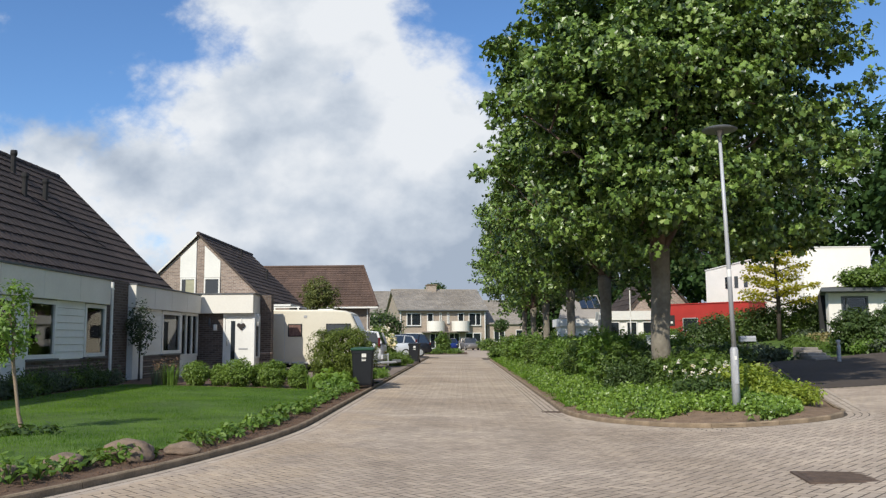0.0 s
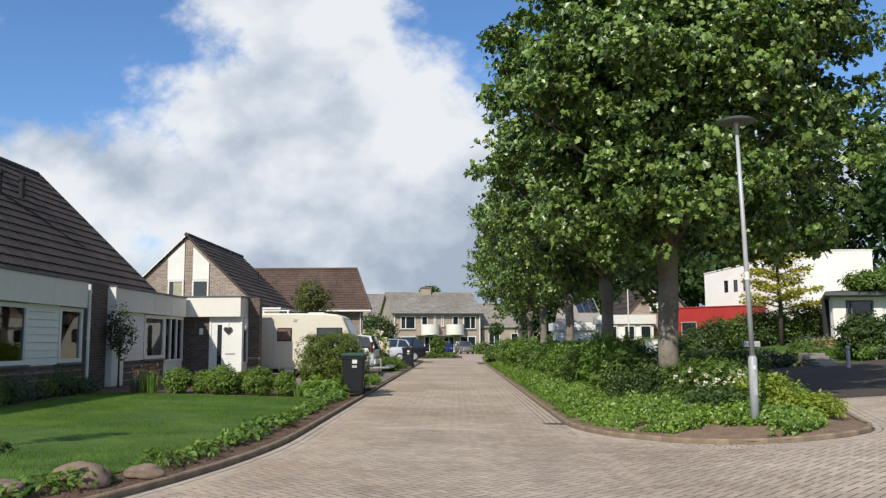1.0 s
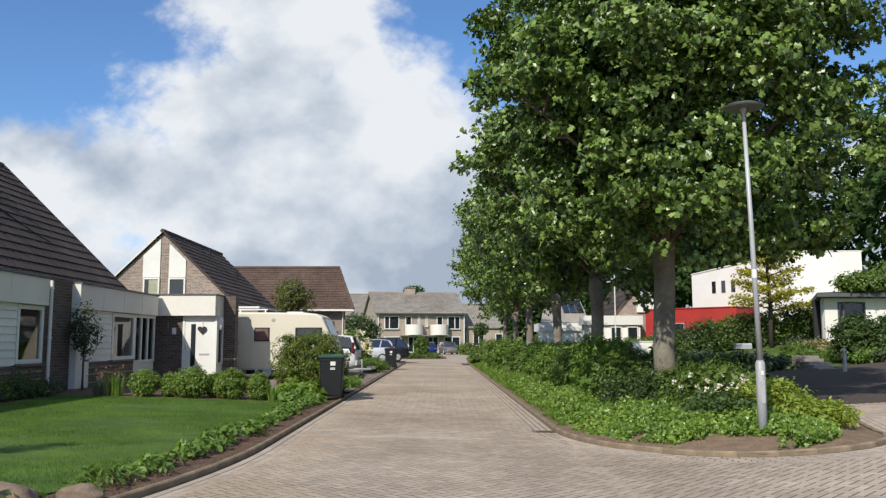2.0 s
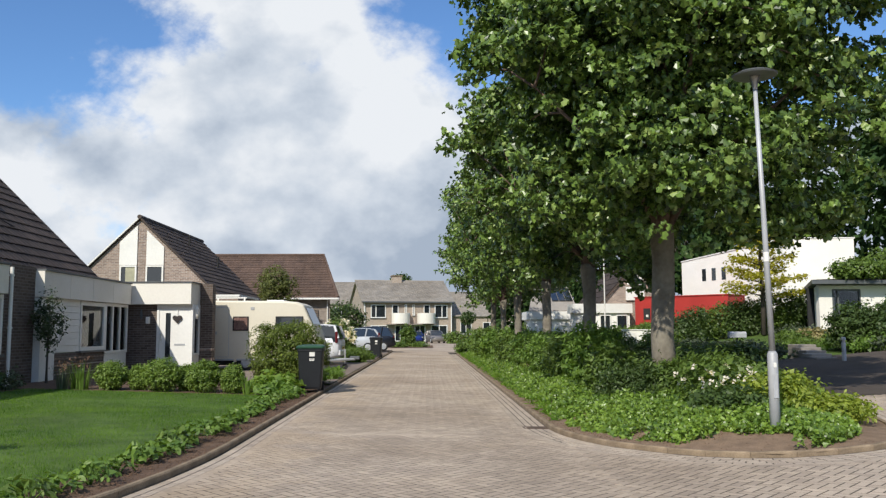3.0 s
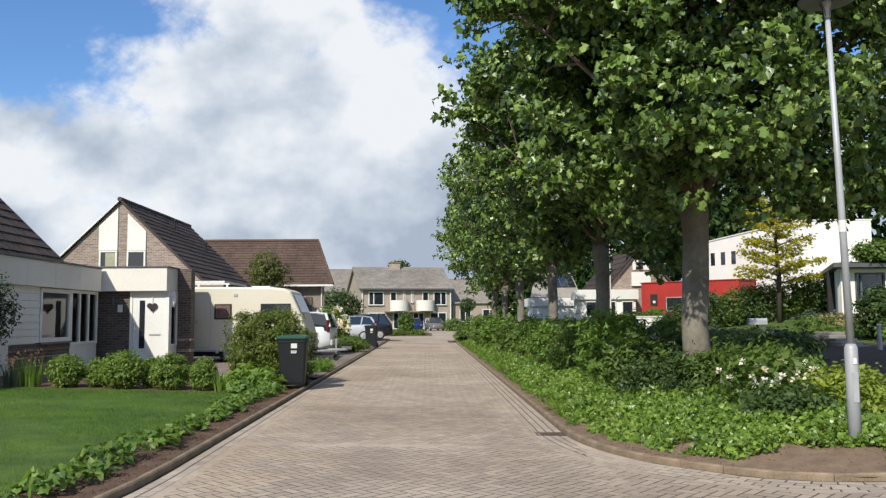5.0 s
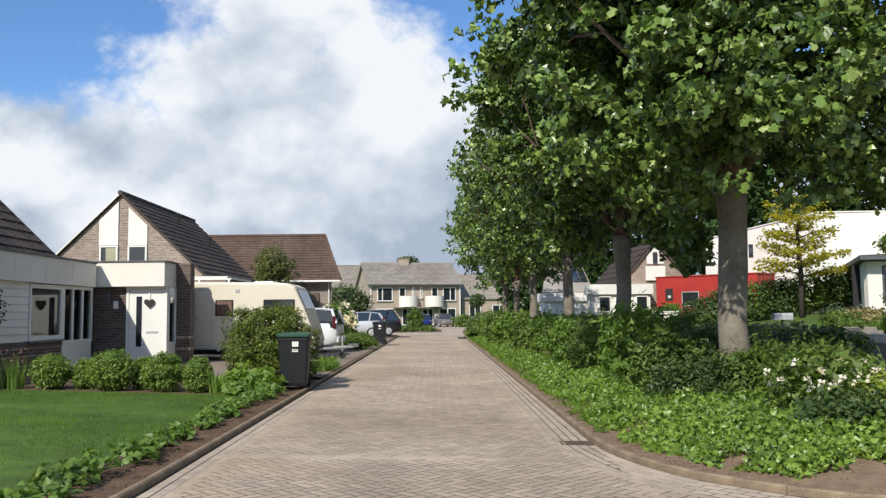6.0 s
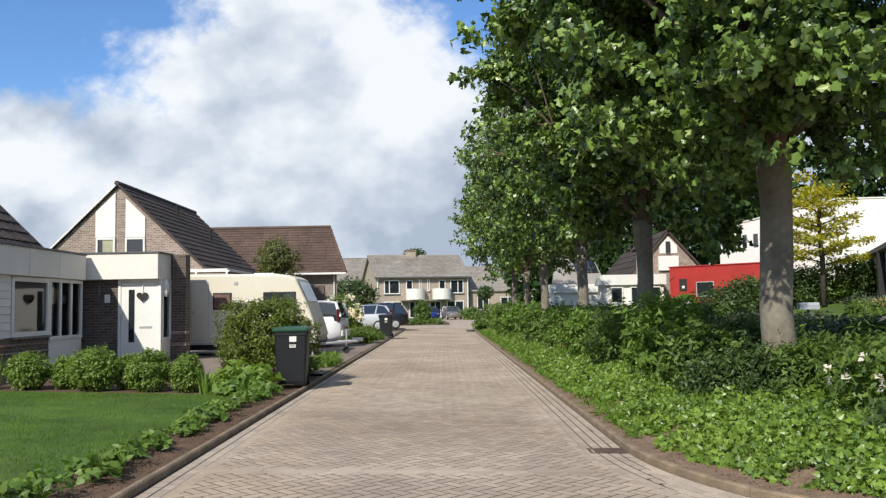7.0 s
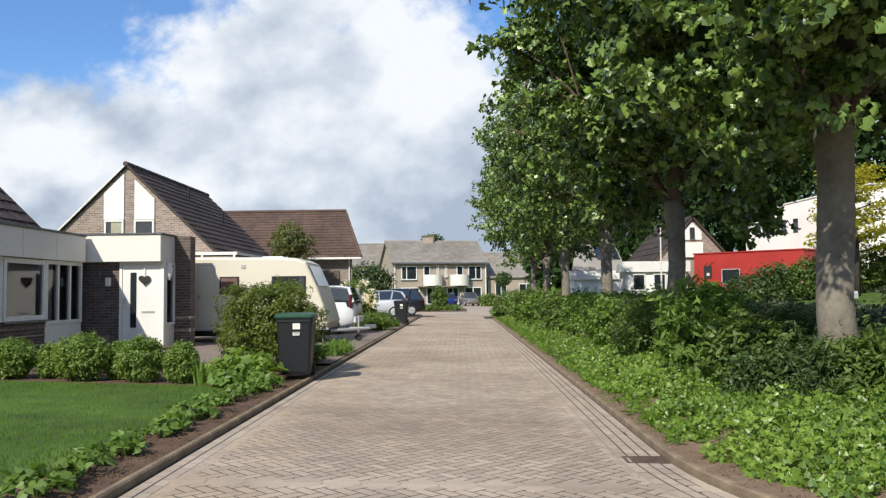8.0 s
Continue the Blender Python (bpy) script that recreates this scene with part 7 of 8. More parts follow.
def caravan():
    y0, y1 = 32.0, 34.2
    c = thing("caravan", (-5.5, 33.1, 0.14), "cream white touring caravan parked on the driveway", "caravan")
    prof = [(-8.0, 0.50), (-8.1, 0.9), (-8.05, 2.2), (-7.9, 2.46), (-7.5, 2.53), (-4.6, 2.50), (-4.22, 2.46), (-4.02, 2.36), (-3.72, 1.70), (-3.52, 1.15), (-3.40, 0.72), (-3.50, 0.50)]
    bm = bmesh.new()
    ins = 0.06
    cx, cz = -5.6, 1.4
    rings = []
    for y, s in ((y0, ins), (y0 + 0.02, 0.02), (y0 + 0.07, 0.0), (y1 - 0.07, 0.0), (y1 - 0.02, 0.02), (y1, ins)):
        rings.append([bm.verts.new((x - s * (1 if x > cx else -1), y, z - s * (1 if z > cz else -1))) for x, z in prof])
    n = len(prof)
    for a, b in zip(rings, rings[1:]):
        for k in range(n):
            bm.faces.new((a[k], a[(k + 1) % n], b[(k + 1) % n], b[k]))
    bm.faces.new(rings[0][::-1]), bm.faces.new(rings[-1])
    bmesh.ops.recalc_face_normals(bm, faces=bm.faces[:])
    body = part("body", bm, M["caravan"], c, "cream white panelled body")
    def flat(name, x0, x1, z0, z1, m, o=0.012, bev=0.02, label=""):
        return part(name, bbox(x0, x1, y0 - o, y0 + 0.004, z0, z1, bevel=min(bev, o * 0.45)), M[m], c, label)
    # entrance door with its seam
    for x0, x1, z0, z1 in ((-7.02, -7.005, 0.62, 2.3), (-6.535, -6.52, 0.62, 2.3), (-7.005, -6.535, 2.285, 2.3), (-7.005, -6.535, 0.62, 0.635)):
        flat("door_seam", x0, x1, z0, z1, "zinc", 0.008)
    flat("door", -7.004, -6.536, 0.636, 2.284, "caravan", 0.006)
    flat("door_lock", -6.98, -6.92, 1.38, 1.48, "zinc", 0.03)
    for x0, x1, z0, z1 in ((-6.40, -5.86, 1.50, 1.98), (-4.96, -4.02, 1.50, 1.98)):
        w = flat("window", x0, x1, z0, z1, "rubber", 0.02, label="dark framed window with curtains")
        bm = bmesh.new()
        n = 9 if x1 - x0 < 0.7 else 3
        for k in range(n):
            a = x0 + 0.045 + (x1 - x0 - 0.09) * k / n
            box(bm, a, a + (x1 - x0 - 0.09) / n - 0.004, y0 - 0.026 - 0.003 * (k % 2), y0 - 0.0205, z0 + 0.04, z1 - 0.04)
        part("pane", bm, M["maroon" if n == 9 else "glass"], w, "glazing before a drawn curtain")
    flat("vent", -5.80, -5.68, 2.20, 2.30, "zinc", 0.02)
    flat("side_rail", -7.9, -3.4, 0.50, 0.56, "zinc", 0.015)
    flat("marker", -5.0, -4.9, 0.75, 0.80, "redlight", 0.015)
    # wheel and its box
    for y in (y0 + 0.10, y1 - 0.10):
        part("wheel", tube(bmesh.new(), [(-5.94, y - 0.08, 0.43), (-5.94, y - 0.06, 0.43), (-5.94, y + 0.06, 0.43), (-5.94, y + 0.08, 0.43)], [0.27, 0.30, 0.30, 0.27], 20), M["rubber"], c)
        part("hub", tube(bmesh.new(), [(-5.94, y0 + 0.018, 0.43), (-5.94, y0 - 0.0, 0.43)], [0.17, 0.12], 16), M["zinc"], c) if y < 33 else None
    bm = bmesh.new()
    arch = [(-5.94 + 0.40 * math.cos(math.pi * k / 12), 0.45 + 0.36 * math.sin(math.pi * k / 12)) for k in range(13)]
    inner = [(-5.94 + 0.33 * math.cos(math.pi * k / 12), 0.45 + 0.31 * math.sin(math.pi * k / 12)) for k in range(12, -1, -1)]
    prism(bm, arch + inner, "y", y0 - 0.03, y0 + 0.1)
    part("wheel_arch", bm, M["caravan"], c)
    part("chassis", bbox(-7.9, -3.4, y0 + 0.25, y1 - 0.25, 0.34, 0.50), M["dark"], c)
    # front window and lower nose panel
    bm = bmesh.new()
    roof_deck(bm, [(-3.70, y0 + 0.16, 1.71), (-3.70, y1 - 0.16, 1.71), (-3.96, y1 - 0.18, 2.28), (-3.96, y0 + 0.18, 2.28)], 0.03)
    part("front_window", bm, M["glass"], c, "sloping dark front window")
    # roof fittings
    part("roof_rail", bbox(-8.0, -6.0, y0 + 0.25, y0 + 0.30, 2.60, 2.64), M["white"], c, "white roof rail")
    for x in (-7.9, -7.0, -6.1):
        part("rail_foot", bbox(x, x + 0.05, y0 + 0.25, y0 + 0.30, 2.50, 2.60), M["white"], c)
    part("roof_hatch", bbox(-5.4, -4.8, y0 + 0.7, y1 - 0.7, 2.49, 2.56, bevel=0.02), M["white"], c)
    # drawbar, gas locker and jockey wheel
    part("drawbar", tube(tube(bmesh.new(), [(-3.4, y0 + 0.4, 0.46), (-2.35, 33.1, 0.50)], 0.04, 6), [(-3.4, y1 - 0.4, 0.46), (-2.35, 33.1, 0.50)], 0.04, 6), M["zinc"], c, "steel drawbar")
    part("hitch", bbox(-2.55, -2.2, 33.04, 33.16, 0.48, 0.60, bevel=0.02), M["greymetal"], c)
    part("jockey_post", tube(bmesh.new(), [(-2.7, 33.0, 0.30), (-2.7, 33.0, 0.85)], 0.025, 8), M["zinc"], c)
    part("jockey_wheel", tube(bmesh.new(), [(-2.7, 32.97, 0.24), (-2.7, 33.03, 0.24)], 0.10, 14), M["rubber"], c)
    for x in (-3.6, -7.7):
        part("steady", tube(bmesh.new(), [(x, y0 + 0.3, 0.16), (x, y0 + 0.3, 0.40)], 0.03, 6), M["zinc"], c)


caravan()

# ---- right-hand side up the slope ----
def bollard(x, y):
    z = hill(x, y)
    b = thing("bollard_lamp", (x, y, z), "short grey steel bollard lamp beside the drive", "bollard")
    part("post", tube(bmesh.new(), [(x, y, z - 0.05), (x, y, z + 0.52)], 0.06, 14), M["zinc"], b)
    part("light_ring", tube(bmesh.new(), [(x, y, z + 0.522), (x, y, z + 0.60)], 0.05, 14), M["curtain"], b)
    part("cap", tube(bmesh.new(), [(x, y, z + 0.602), (x, y, z + 0.66), (x, y, z + 0.68)], [0.066, 0.066, 0.04], 14), M["zinc"], b)


bollard(12.12, 27.45)


def mailbox(x, y):
    z = hill(x, y)
    b = thing("mailbox", (x, y, z), "grey metal letter box with a rounded top on a post", "letter box")
    part("post", tube(bmesh.new(), [(x, y, z - 0.05), (x, y, 1.20)], 0.03, 8), M["dark"], b)
    bm = bmesh.new()
    prism(bm, [(y - 0.13, 1.2), (y + 0.13, 1.2), (y + 0.13, 1.34), (y + 0.08, 1.41), (y - 0.08, 1.41), (y - 0.13, 1.34)], "x", x - 0.30, x + 0.30)
    part("box", bm, M["zinc"], b)


mailbox(11.3, 33.5)


def garden_steps():
    z = hill(12.4, 29.0)
    s = thing("garden_steps", (12.6, 29.6, z), "low grey stone garden steps up the bank", "steps")
    for k in range(5):
        part("step", bbox(11.85 + 0.10 * k, 12.5 + 0.10 * k, 28.6 + 0.55 * k, 29.3 + 0.55 * k, z - 0.15, z + 0.02 + 0.085 * k, bevel=0.015), M["tilegrey"], s)


garden_steps()
pole_z = hill(10.8, 53.4)
pl = thing("flagpole", (10.8, 53.4, pole_z), "slim white flagpole before the houses", "flagpole")
part("pole", tube(bmesh.new(), [(10.8, 53.4, pole_z - 0.2), (10.8, 53.4, 6.0)], [0.05, 0.03], 10), M["white"], pl)
part("cap", tube(bmesh.new(), [(10.8, 53.4, 6.0), (10.8, 53.4, 6.08)], [0.05, 0.02], 10), M["white"], pl)

gw = thing("garden_wall", (11.9, 50.1, hill(11.9, 50.1)), "low white rendered garden wall before the houses", "wall")
part("wall", bbox(11.05, 12.75, 50.0, 50.22, hill(11.05, 50.1) - 0.2, 1.46), M["whitewall"], gw)
part("coping", bbox(11.01, 12.79, 49.96, 50.26, 1.462, 1.52, bevel=0.01), M["white"], gw)

# bank planting, hedge and trees on the slope
rg2 = random.Random(77)
for k in range(26):
    x, y = rg2.uniform(9.6, 16.0), rg2.uniform(30.0, 39.0)
    if 11.7 < x < 14.3 and y < 32.5:
        continue
    shrub((x, y, hill(x, y) - 0.05), (rg2.uniform(0.6, 1.0), rg2.uniform(0.5, 0.9), rg2.uniform(0.14, 0.28)), 70, 12, 0.13, rg2.choice(("lavender", "shrub", "straw", "fresh")), "low spreading plant on the garden bank", seed=800 + k, clump_r=0.2, group="bank plants", stems=2, kind="blade" if k % 3 == 0 else "oval")
for k in range(11):
    x = 11.6 + k * 0.92
    y = 44.6 + rg2.uniform(-0.4, 0.4)
    shrub((x, y, hill(x, y) - 0.1), (0.95, 1.0, 0.40 if x < 12.0 else (0.72 if x < 13.2 else (0.86 if x < 14.6 else rg2.uniform(0.88, 1.02)))), 150, 15, 0.12, "shrubdark" if k % 3 else "shrub", "tall dark green garden hedge shrub", seed=840 + k, clump_r=0.3, group="hedge shrubs", stems=3)
for k, (x, y, r, h) in enumerate(((14.7, 31.8, 0.8, 0.8), (15.5, 30.6, 0.8, 0.66), (16.2, 31.6, 0.85, 0.85))):
    shrub((x, y, hill(x, y) - 0.05), (r, r, h), 260, 16, 0.12, "shrubdark", "rounded glossy dark green bush beside the drive", seed=860 + k, clump_r=0.2)
def golden_tree(x, y):
    """A small open tree whose leaves lie in level tiers along its branches."""
    rng = np.random.default_rng(91)
    z = hill(x, y)
    t = thing("tree", (x, y, z), "golden-leaved small tree with open tiers of branches", "tree")
    part("trunk", tube(bmesh.new(), [(x, y, z - 0.1), (x + 0.04, y, 3.2), (x - 0.05, y, 4.8), (x + 0.05, y, 6.3)], [0.13, 0.10, 0.07, 0.02], 10), M["barkdark"], t, smooth=True)
    P = []
    for k in range(26):
        zz = 3.05 + 3.3 * (k / 25) ** 1.1 + rng.uniform(-0.1, 0.1)
        a = k * 2.4 + rng.uniform(-0.3, 0.3)
        reach = (2.55 - 0.40 * (zz - 3.0)) * rng.uniform(0.65, 1.05)
        tip = Vector((x + reach * math.cos(a), y + reach * math.sin(a), zz + 0.45 * reach * rng.uniform(0.1, 0.6)))
        st = Vector((x, y, zz - 0.1))
        mid = st.lerp(tip, 0.5) + Vector((0, 0, 0.15))
        part("branch", tube(bmesh.new(), [st, mid, tip], [0.035, 0.022, 0.008], 6), M["barkdark"], t)
        n = int(120 * reach)
        f = rng.uniform(0.3, 1.08, n)
        wide = rng.normal(0, 0.30, n)
        side = Vector((-math.sin(a), math.cos(a), 0))
        P.append(np.array(st)[None, :] + (np.array(tip - st)[None, :] * f[:, None]) + np.array(side)[None, :] * wide[:, None] + np.stack([0 * f, 0 * f, 0.10 + rng.normal(0, 0.07, n)], 1))
    V, F = leaves(np.concatenate(P), 0.165, "oval", rng, None, 1.0, 1.0)
    apart("crown", V, F, M["yellow"], t, "open tiers of golden yellow leaves")


golden_tree(16.2, 43.2)
# climber hanging over the white bungalow's roof edge
shrub((18.2, 38.2, 3.6), (1.1, 0.8, 0.40), 190, 14, 0.14, "shrub", "leafy climber sprawling on the bungalow roof edge", seed=880, clump_r=0.25, stems=2, name="climber")
shrub((20.6, 38.9, 3.6), (1.8, 1.0, 0.7), 190, 14, 0.16, "shrub", "leafy climber sprawling on the bungalow roof edge", seed=881, clump_r=0.3, stems=2, name="climber")

# front hedge before the flat-roofed house
for k in range(8):
    x = 7.2 + 0.85 * k
    shrub((x, 52.6 + rg2.uniform(-0.4, 0.4), hill(x, 52.6) - 0.05), (0.62, 0.7, rg2.uniform(0.34, 0.46)), 90, 16, 0.11, "fresh" if k % 3 == 1 else "shrub", "low yellow-green hedge shrub before the white house", seed=950 + k, clump_r=0.18, group="front hedge", stems=3)
# left side beyond the caravan
shrub((-3.95, 42.3, 0.13), (0.85, 0.7, 0.98), 180, 16, 0.12, "shrub", "tall shrub covered in creamy white flower heads", seed=900, clump_r=0.2, bloom=80, bloom_size=0.13)
shrub((-2.95, 40.3, 0.13), (0.55, 0.9, 0.32), 140, 16, 0.14, "shrub", "rounded grey-green grass mound by the kerb", seed=901, kind="blade", stems=2)
shrub((-2.85, 25.7, 0.13), (0.40, 0.6, 0.20), 110, 12, 0.09, "shrub", "low green tuft beside the wheeled bin", seed=902, stems=2, kind="blade")
shrub((-2.62, 27.6, 0.12), (0.26, 0.55, 0.10), 90, 12, 0.10, "fresh", "low grassy tuft on the edge of the driveway", seed=906, stems=2, kind="blade")
shrub((-2.62, 28.7, 0.12), (0.26, 0.60, 0.11), 90, 12, 0.10, "fresh", "low grassy tuft on the edge of the driveway", seed=907, stems=2, kind="blade")
shrub((-2.75, 43.6, 0.13), (0.4, 0.9, 0.16), 80, 12, 0.10, "fresh", "low green plants along the kerb", seed=903, stems=2)
tree((-9.2, 55.5, 0.2), 2.4, 0.08, (-9.2, 55.3, 4.15), (1.30, 1.1, 1.20), 260, 24, 0.13, "kite", "olive", "barkdark", "small loose garden tree in front of the brown roof", 0.26, 92, 2.0, 9, shell=0.2, lumps=0.6)
tree((-6.4, 70.0, 0.2), 1.2, 0.1, (-6.4, 70.0, 2.3), (1.7, 1.4, 1.4), 170, 20, 0.22, "oval", "shrubdark", "barkdark", "dark green garden tree between the houses", 0.45, 93, 2.2, 7)
shrub((-1.62, 82.0, 0.03), (0.72, 0.66, 1.02), 170, 14, 0.16, "shrub", "upright green conifer on the traffic island", seed=905, clump_r=0.22)
for k, (x, y) in enumerate(((-2.9, 80.0), (-0.5, 79.0), (-2.3, 78.0), (-0.9, 83.5))):
    shrub((x, y, 0.03), (0.75, 0.8, 0.22), 70, 12, 0.14, "shrub", "low green planting on the traffic island", seed=930 + k, clump_r=0.2, stems=2)
grid_sheet("grass_verge", [-3.6, -2.0, -0.5, 0.7], [75.5, 80, 84, 88], lambda x, y: 0.045, M["soil"], "small planted island at the street's end", "verge")
for k, (x, y, r, h) in enumerate(((3.3, 100.5, 1.3, 0.8), (5.9, 100.0, 1.5, 0.95), (8.8, 102.0, 1.5, 0.9), (-6.0, 107.0, 1.5, 0.8), (3.0, 60.5, 0.9, 0.55), (4.4, 62.5, 1.1, 0.6), (6.2, 66.0, 1.4, 0.7), (8.4, 69.0, 1.5, 0.9), (4.6, 71.5, 1.0, 0.6))):
    shrub((x, y, max(hill(x, y), 0) - 0.05), (r, r, h), 120, 14, 0.18, "shrub", "rounded green shrub at the street's end", seed=910 + k, clump_r=0.25, stems=3)
for k, (x, y) in enumerate(((5.35, 110.3), (9.4, 111.0))):
    tree((x, y, 0.0), 2.3, 0.06, (x, y, 3.15), (0.98, 0.98, 0.85), 120, 16, 0.2, "oval", "shrubdark", "barkdark", "small round-headed standard tree before the far house", 0.2, 95 + k, 2.2, 5, group="standard trees")
tree((-4.2, 139.0, 0.0), 6.5, 0.25, (-4.2, 139.0, 9.3), (1.6, 1.4, 1.2), 160, 20, 0.42, "oval", "shrubdark", "barkdark", "distant tree behind the roof ridge", 0.6, 97, 2.2, 6)

# the dark wood on the rising ground
for k, (x, y, h, r) in enumerate(((21, 70, 13, 5.0), (28, 66, 15, 5.5), (35, 60, 15, 5.5), (31, 52, 14, 4.6), (38, 50, 15, 5.5), (30, 43, 11, 4.0), (36, 41, 13, 4.6), (15.5, 80, 13, 5.0), (24, 80, 15, 5.5), (43, 66, 16, 6), (27, 37.5, 8.5, 3.2), (33, 34, 11, 4.2), (10, 88, 10, 4.0), (44, 38, 14, 5))):
    z = hill(x, y)
    tree((x, y, z - 0.1), 3.0, 0.28, (x, y, z + h * 0.55), (r, r, h * 0.47), 340, 17, 0.44, "quad", "wood", "barkdark", "tall dark broadleaved tree in the wood behind the houses", 0.9, 1000 + k, 2.4, 7, group="wood trees", lumps=0.35)

# ---- brick paving of the street ----
def paver_mesh(hx, hy):
    """A brick's top with worn edges, centred, top at z = 0."""
    c = 0.003
    top = [(-hx + c, -hy + c, 0), (hx - c, -hy + c, 0), (hx - c, hy - c, 0), (-hx + c, hy - c, 0)]
    rim = [(-hx, -hy, -0.003), (hx, -hy, -0.003), (hx, hy, -0.003), (-hx, hy, -0.003)]
    rim = [(x, y, -0.008) for x, y, _ in rim]
    F = [(0, 1, 2, 3)] + [(4 + i, 4 + (i + 1) % 4, (i + 1) % 4, i) for i in range(4)]
    return np.array(top + rim, float), np.array(F)


BW = 0.105
PV, PF = paver_mesh(BW - 0.0062, BW / 2 - 0.0062)


HAT_Y = 15.66
PITCH = BW * 2 * math.sqrt(2)


def edge_left(y):
    return kerb_left(y) + 0.238


def trim(W):
    """Cut the corners of bricks that reach over the edge of the paving."""
    for p in W:
        y = p[1]
        p[0] = max(p[0], edge_left(y))
        if y > 17.0 and p[0] < 5.0:
            p[0] = min(p[0], 1.612)
        elif p[0] > 1.2 and y > ISLAND_Y0 - 1.0:
            cx, cy, rx, ry = (4.3, 17.0, 2.25 + 0.445, 4.0 + 0.43) if p[0] < 4.3 else (4.3, 14.6, 2.05 + 0.43, 1.6 + 0.43)
            if p[0] > 4.3 and y > 14.6:
                p[0] = max(p[0], island_r(y) + 0.43)
                continue
            n = math.hypot((p[0] - cx) / rx, (y - cy) / ry)
            if n < 1:
                p[0], p[1] = cx + (p[0] - cx) / n, cy + (y - cy) / n
    return W


def on_street(x, y):
    if y < 0.0 or y > 63.0 or x > 14 or x < edge_left(y) - 0.11:
        return False
    if y > 17.0 and x < 5.0:
        return x < 1.612 + 0.10
    if x > 4.3 and y > 14.6:
        return island_r(y) + 0.33 < x and y < 19.2
    cx, cy, rx, ry = (4.3, 17.0, 2.25 + 0.33, 4.0 + 0.32) if x < 4.3 else (4.3, 14.6, 2.05 + 0.32, 1.6 + 0.32)
    return math.hypot((x - cx) / rx, (y - cy) / ry) > 1 or y < ISLAND_Y0 - 1.0


def in_hat_row(x, y):
    t = ((x + 0.254) % PITCH) - PITCH / 2
    return abs(y - HAT_Y) < PITCH / 2 - 0.045 - abs(t) and -2.05 < x < 1.52


def slope(x, y):
    """How the street's surface tips at a place, along x and y."""
    if abs(x - 2.05) < 0.11:
        return 0.0105, 0.0
    if x > 2.05:
        return (hill(x + 0.05, y) - hill(x - 0.05, y)) / 0.1, (hill(x, y + 0.05) - hill(x, y - 0.05)) / 0.1
    return (-0.021, 0.0) if x > -2.3 else (0.0, 0.0)


road = bpy.data.objects["road"]
def lay_paving():
    rng = np.random.default_rng(8)
    r2 = math.sqrt(0.5)
    V, F, k = [], [], 0
    one = None
    far_end = 63
    for j in range(-int(far_end / (BW * 4 * r2)) - 1, 1):
        for i in range(-60, 100):
            for kind in (0, 1):
                # herringbone cell, then turned by 45 degrees
                cx, cy = (1.0, 0.5) if kind == 0 else (2.5, 0.0)
                p, q = (cx + i + 2 * j) * BW, (cy + i - 2 * j) * BW
                x, y = (p + q) * r2, (q - p) * r2
                if not on_street(x, y) or in_hat_row(x, y):
                    continue
                a = math.radians(-45 if kind == 0 else 45)
                z = road_z(x, y) + rng.normal(0, 0.0004) + (0.003 if abs(x - 2.05) < 0.11 else 0.0)
                if abs(x) < 1.05 and 16.0 < y < 19.0:
                    if one is None:
                        one = mesh_arrays("paving_brick", PV, PF, M["paver"])
                    ob = new("paving_brick", one)
                    ob.matrix_basis = Matrix.Translation((x, y, z)) @ Euler((0, math.radians(1.2), 0)).to_matrix().to_4x4() @ Matrix.Rotation(a, 4, "Z")
                    adopt(ob, road)
                    continue
                ca, sa = math.cos(a), math.sin(a)
                W = np.stack([x + PV[:, 0] * ca - PV[:, 1] * sa, y + PV[:, 0] * sa + PV[:, 1] * ca, z + PV[:, 2]], 1)
                if x < edge_left(y) + 0.16 or x > 1.4:
                    W = trim(W)
                g = slope(x, y)
                W[:, 2] += rng.normal(0, 0.0005) * (W[:, 0] - x) * 8 + g[0] * (W[:, 0] - x) + g[1] * (W[:, 1] - y)
                V.append(W), F.append(PF + k * len(PV))
                k += 1
    ob = apart("paving_bricks", np.concatenate(V), np.concatenate(F), M["paver"], road)
    ob["kind"] = "stuff"


lay_paving()


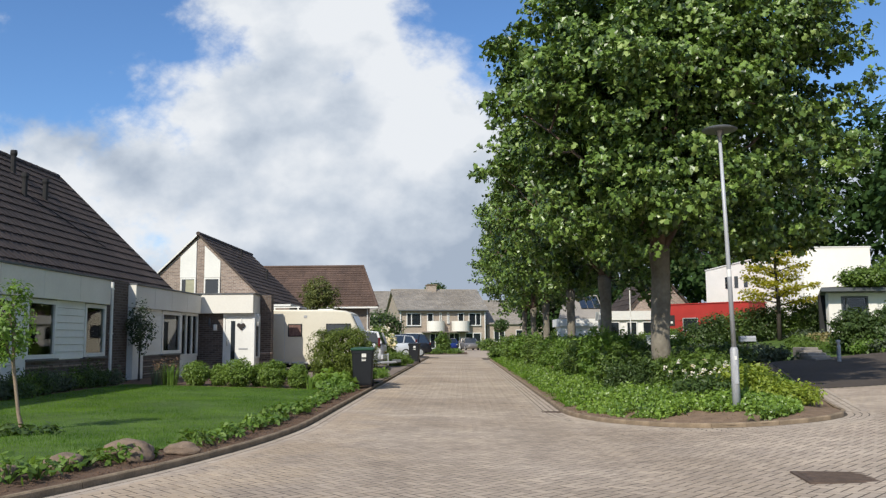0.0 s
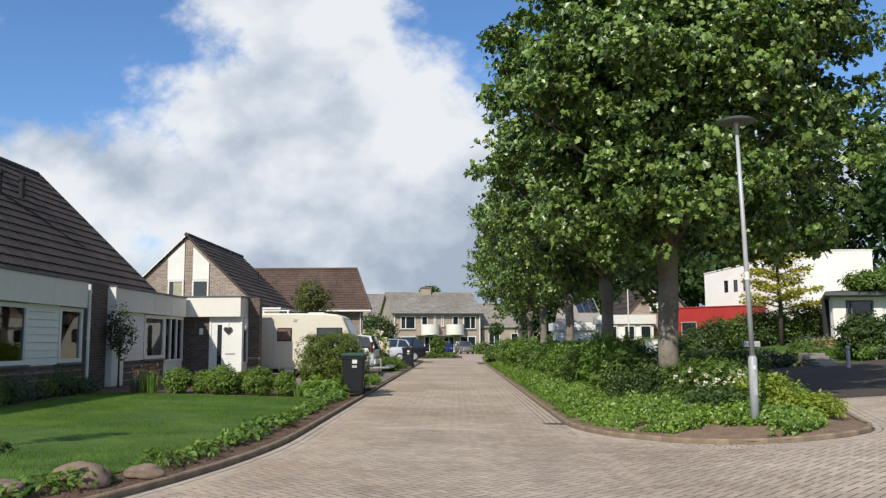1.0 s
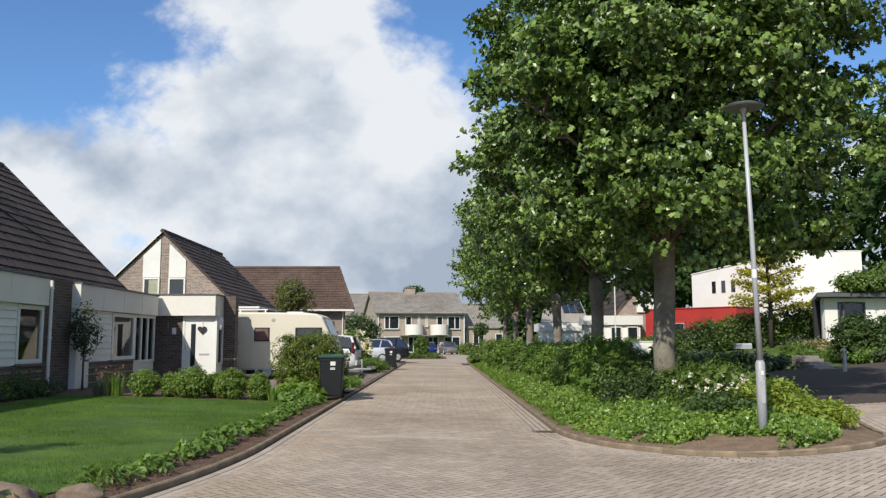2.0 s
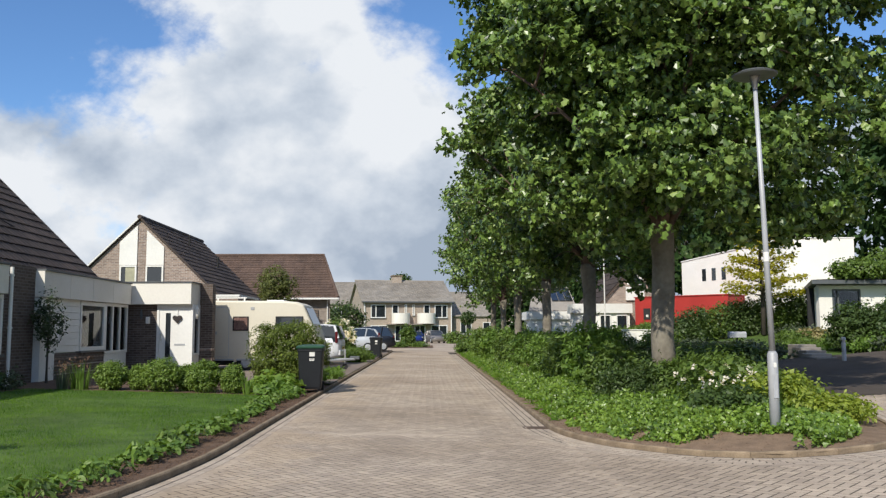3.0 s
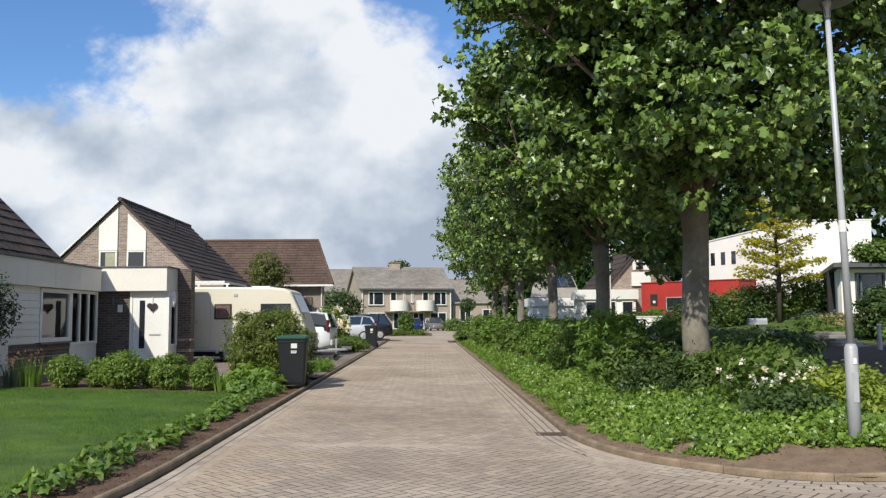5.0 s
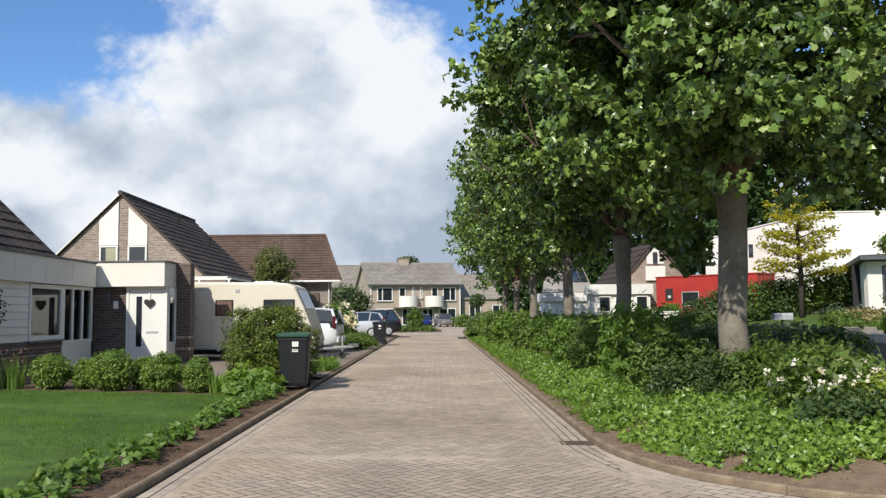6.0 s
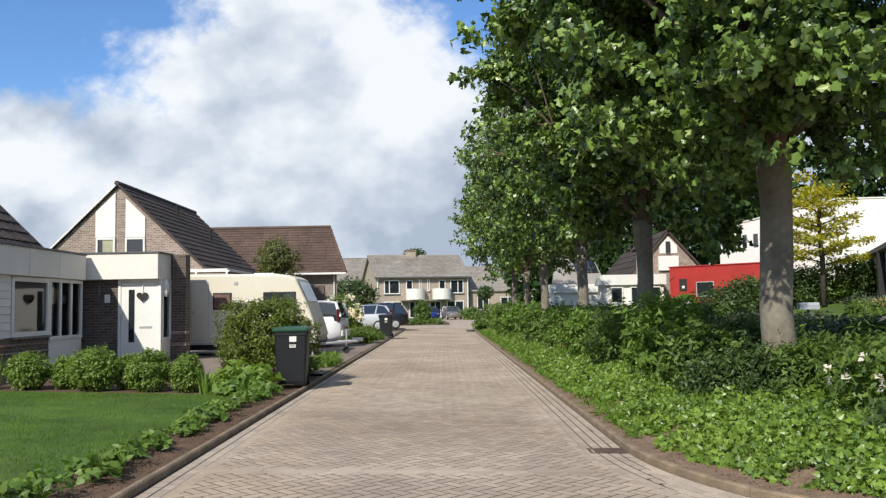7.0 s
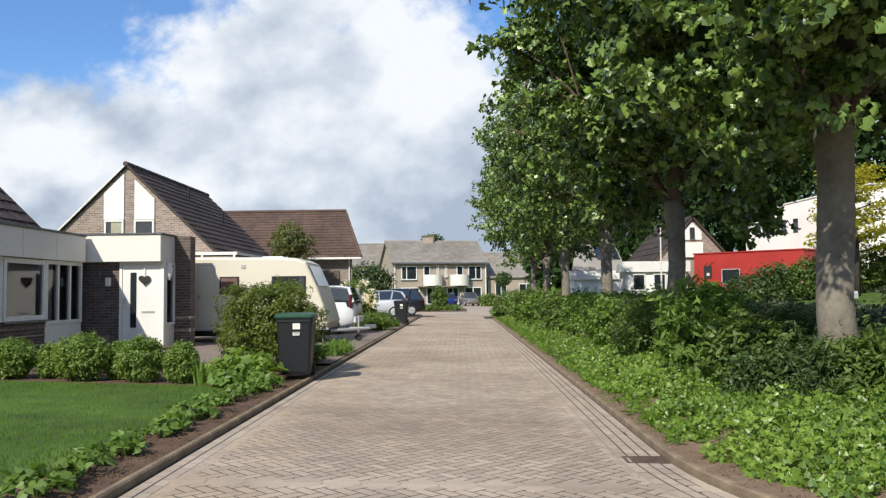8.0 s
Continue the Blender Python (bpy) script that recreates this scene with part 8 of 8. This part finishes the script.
def stretcher_rows(pts, rows, offset0, name):
    """Rows of bricks laid end to end along points, at growing distance to the left of the way."""
    rng = np.random.default_rng(12)
    base = [np.array(p[:2]) for p in pts]
    norm = []
    for i in range(len(base)):
        t = base[min(i + 1, len(base) - 1)] - base[max(i - 1, 0)]
        t = t / np.linalg.norm(t)
        norm.append(np.array((-t[1], t[0])))
    V, F, k = [], [], 0
    for r in range(rows):
        P = [b + n * (offset0 + 0.105 * (r + 0.5)) for b, n in zip(base, norm)]
        d = np.concatenate([[0], np.cumsum([np.linalg.norm(b - a) for a, b in zip(P, P[1:])])])
        s = 0.105 * (r % 2)
        while s < d[-1] - 0.22:
            m = s + 0.105
            i = min(np.searchsorted(d, m) - 1, len(P) - 2)
            t = (P[i + 1] - P[i]) / np.linalg.norm(P[i + 1] - P[i])
            nl = np.array((-t[1], t[0]))
            c = P[i] + t * (m - d[i])
            z = road_z(c[0], c[1]) + rng.normal(0, 0.0003) - 0.0002
            W = np.stack([c[0] + PV[:, 0] * t[0] + PV[:, 1] * nl[0], c[1] + PV[:, 0] * t[1] + PV[:, 1] * nl[1], z + PV[:, 2]], 1)
            g = slope(c[0], c[1])
            W[:, 2] += g[0] * (W[:, 0] - c[0]) + g[1] * (W[:, 1] - c[1])
            V.append(W), F.append(PF + k * len(PV))
            k += 1
            s += 0.21
    ob = apart(name, np.concatenate(V), np.concatenate(F), M["gutter"], road)
    ob["kind"] = "stuff"


stretcher_rows([p for p in reversed(left_line)], 2, 0.022, "edge_bricks")
stretcher_rows([p for p in reversed(right_line)], 4, 0.012, "gutter_bricks")


def hat_row():
    """Pairs of five-sided closing bricks, base to base, across the street."""
    V, F, k = [], [], 0
    p = BW * 2 * math.sqrt(2)
    g = 0.004
    for s in (-1, 1):
        o = [(-p / 2 + g, 0.003), (p / 2 - g, 0.003), (p / 2 - g, 0.048), (0, 0.048 + p / 2 - g), (-p / 2 + g, 0.048)]
        for i in range(-7, 7):
            cx = -0.254 + p * (i + 0.5)
            if cx < -1.9 or cx > 1.45:
                continue
            W = [(cx + x, HAT_Y + s * y, road_z(cx + x, HAT_Y) + 0.0032) for x, y in (o if s > 0 else o[::-1])]
            V += W + [(x, y, z - 0.03) for x, y, z in W]
            F.append([k * 10 + q for q in range(5)])
            k += 1
    ob = new("closing_bricks", bpy.data.meshes.new("closing_bricks"))
    side = [(b * 10 + i, b * 10 + 5 + i, b * 10 + 5 + (i + 1) % 5, b * 10 + (i + 1) % 5) for b in range(k) for i in range(5)]
    ob.data.from_pydata(V, [], F + side)
    ob.data.materials.append(M["paver"])
    ob["kind"] = "stuff"
    adopt(ob, road)


hat_row()


def filler(xl, xr, y0, y1, n):
    """Cut pieces that close the pattern along an edge, a hair below the whole bricks."""
    V, F = [], []
    for k in range(n + 1):
        y = y0 + (y1 - y0) * k / n
        V += [(xl(y), y, road_z(xl(y), y) - 0.0009), (xr(y), y, road_z(xr(y), y) - 0.0009)]
    F = [(2 * k, 2 * k + 1, 2 * k + 3, 2 * k + 2) for k in range(n)]
    adopt(apart("cut_bricks", V, F, M["paver"]), road)["kind"] = "stuff"




def corner_filler(cx, cy, rx, ry, a0, a1, w):
    """Cut pieces along the island's rounded end."""
    V = []
    for k in range(25):
        a = a0 + (a1 - a0) * k / 24
        for d in (0.0, w):
            x, y = cx + (rx + d) * math.cos(a), cy + (ry + d) * math.sin(a)
            V.append((x, y, road_z(x, y) - 0.0009))
    F = [(2 * k, 2 * k + 1, 2 * k + 3, 2 * k + 2) for k in range(24)]
    adopt(apart("cut_bricks", V, F, M["paver"]), road)["kind"] = "stuff"


corner_filler(4.3, 17.0, 2.25 + 0.42, 4.0 + 0.41, math.pi, 1.5 * math.pi, 0.09)
corner_filler(4.3, 14.6, 2.05 + 0.42, 1.6 + 0.41, 1.5 * math.pi, 2.0 * math.pi, 0.09)
filler(lambda y: kerb_left(y) + 0.228, lambda y: kerb_left(y) + 0.33, 6.0, 62.5, 140)
filler(lambda y: 1.53, lambda y: 1.622, 17.0, 57.5, 80)


def clods():
    """Crumbs of earth on the bare beds."""
    rng = np.random.default_rng(23)
    V, F = [], []
    T = np.array([(1, 0, -0.5), (-0.6, 0.9, -0.5), (-0.6, -0.9, -0.5), (0.1, 0, 0.3)])
    G = np.array([(0, 1, 3), (1, 2, 3), (2, 0, 3)])
    for k in range(5200):
        if k % 4:
            y = rng.uniform(7.0, 22.0)
            x = kerb_left(y) - rng.uniform(0.10, 0.75)
            z = garden_z(x, y) - 0.026
        else:
            y = rng.uniform(13.15, 20.0)
            x = island_l(y) + rng.uniform(0.1, 0.6) if y > 14.2 else rng.uniform(3.0, 5.4)
            if x < island_l(y) + 0.1 or x > island_r(y) - 0.1:
                continue
            z = island_z(x, y)
        s = rng.uniform(0.004, 0.018)
        a = rng.uniform(0, 6.283)
        R = np.array([(math.cos(a), -math.sin(a), 0), (math.sin(a), math.cos(a), 0), (0, 0, 1)])
        F.append(G + len(V) * 4)
        V.append((T * rng.uniform(0.6, 1.2, (4, 1)) * s) @ R.T + np.array((x, y, z + s * 0.4)))
    tagged(apart("soil_crumbs", np.concatenate(V), np.concatenate(F), M["soil"]), "loose brown crumbs of earth on the beds", "soil", "", "stuff")


clods()
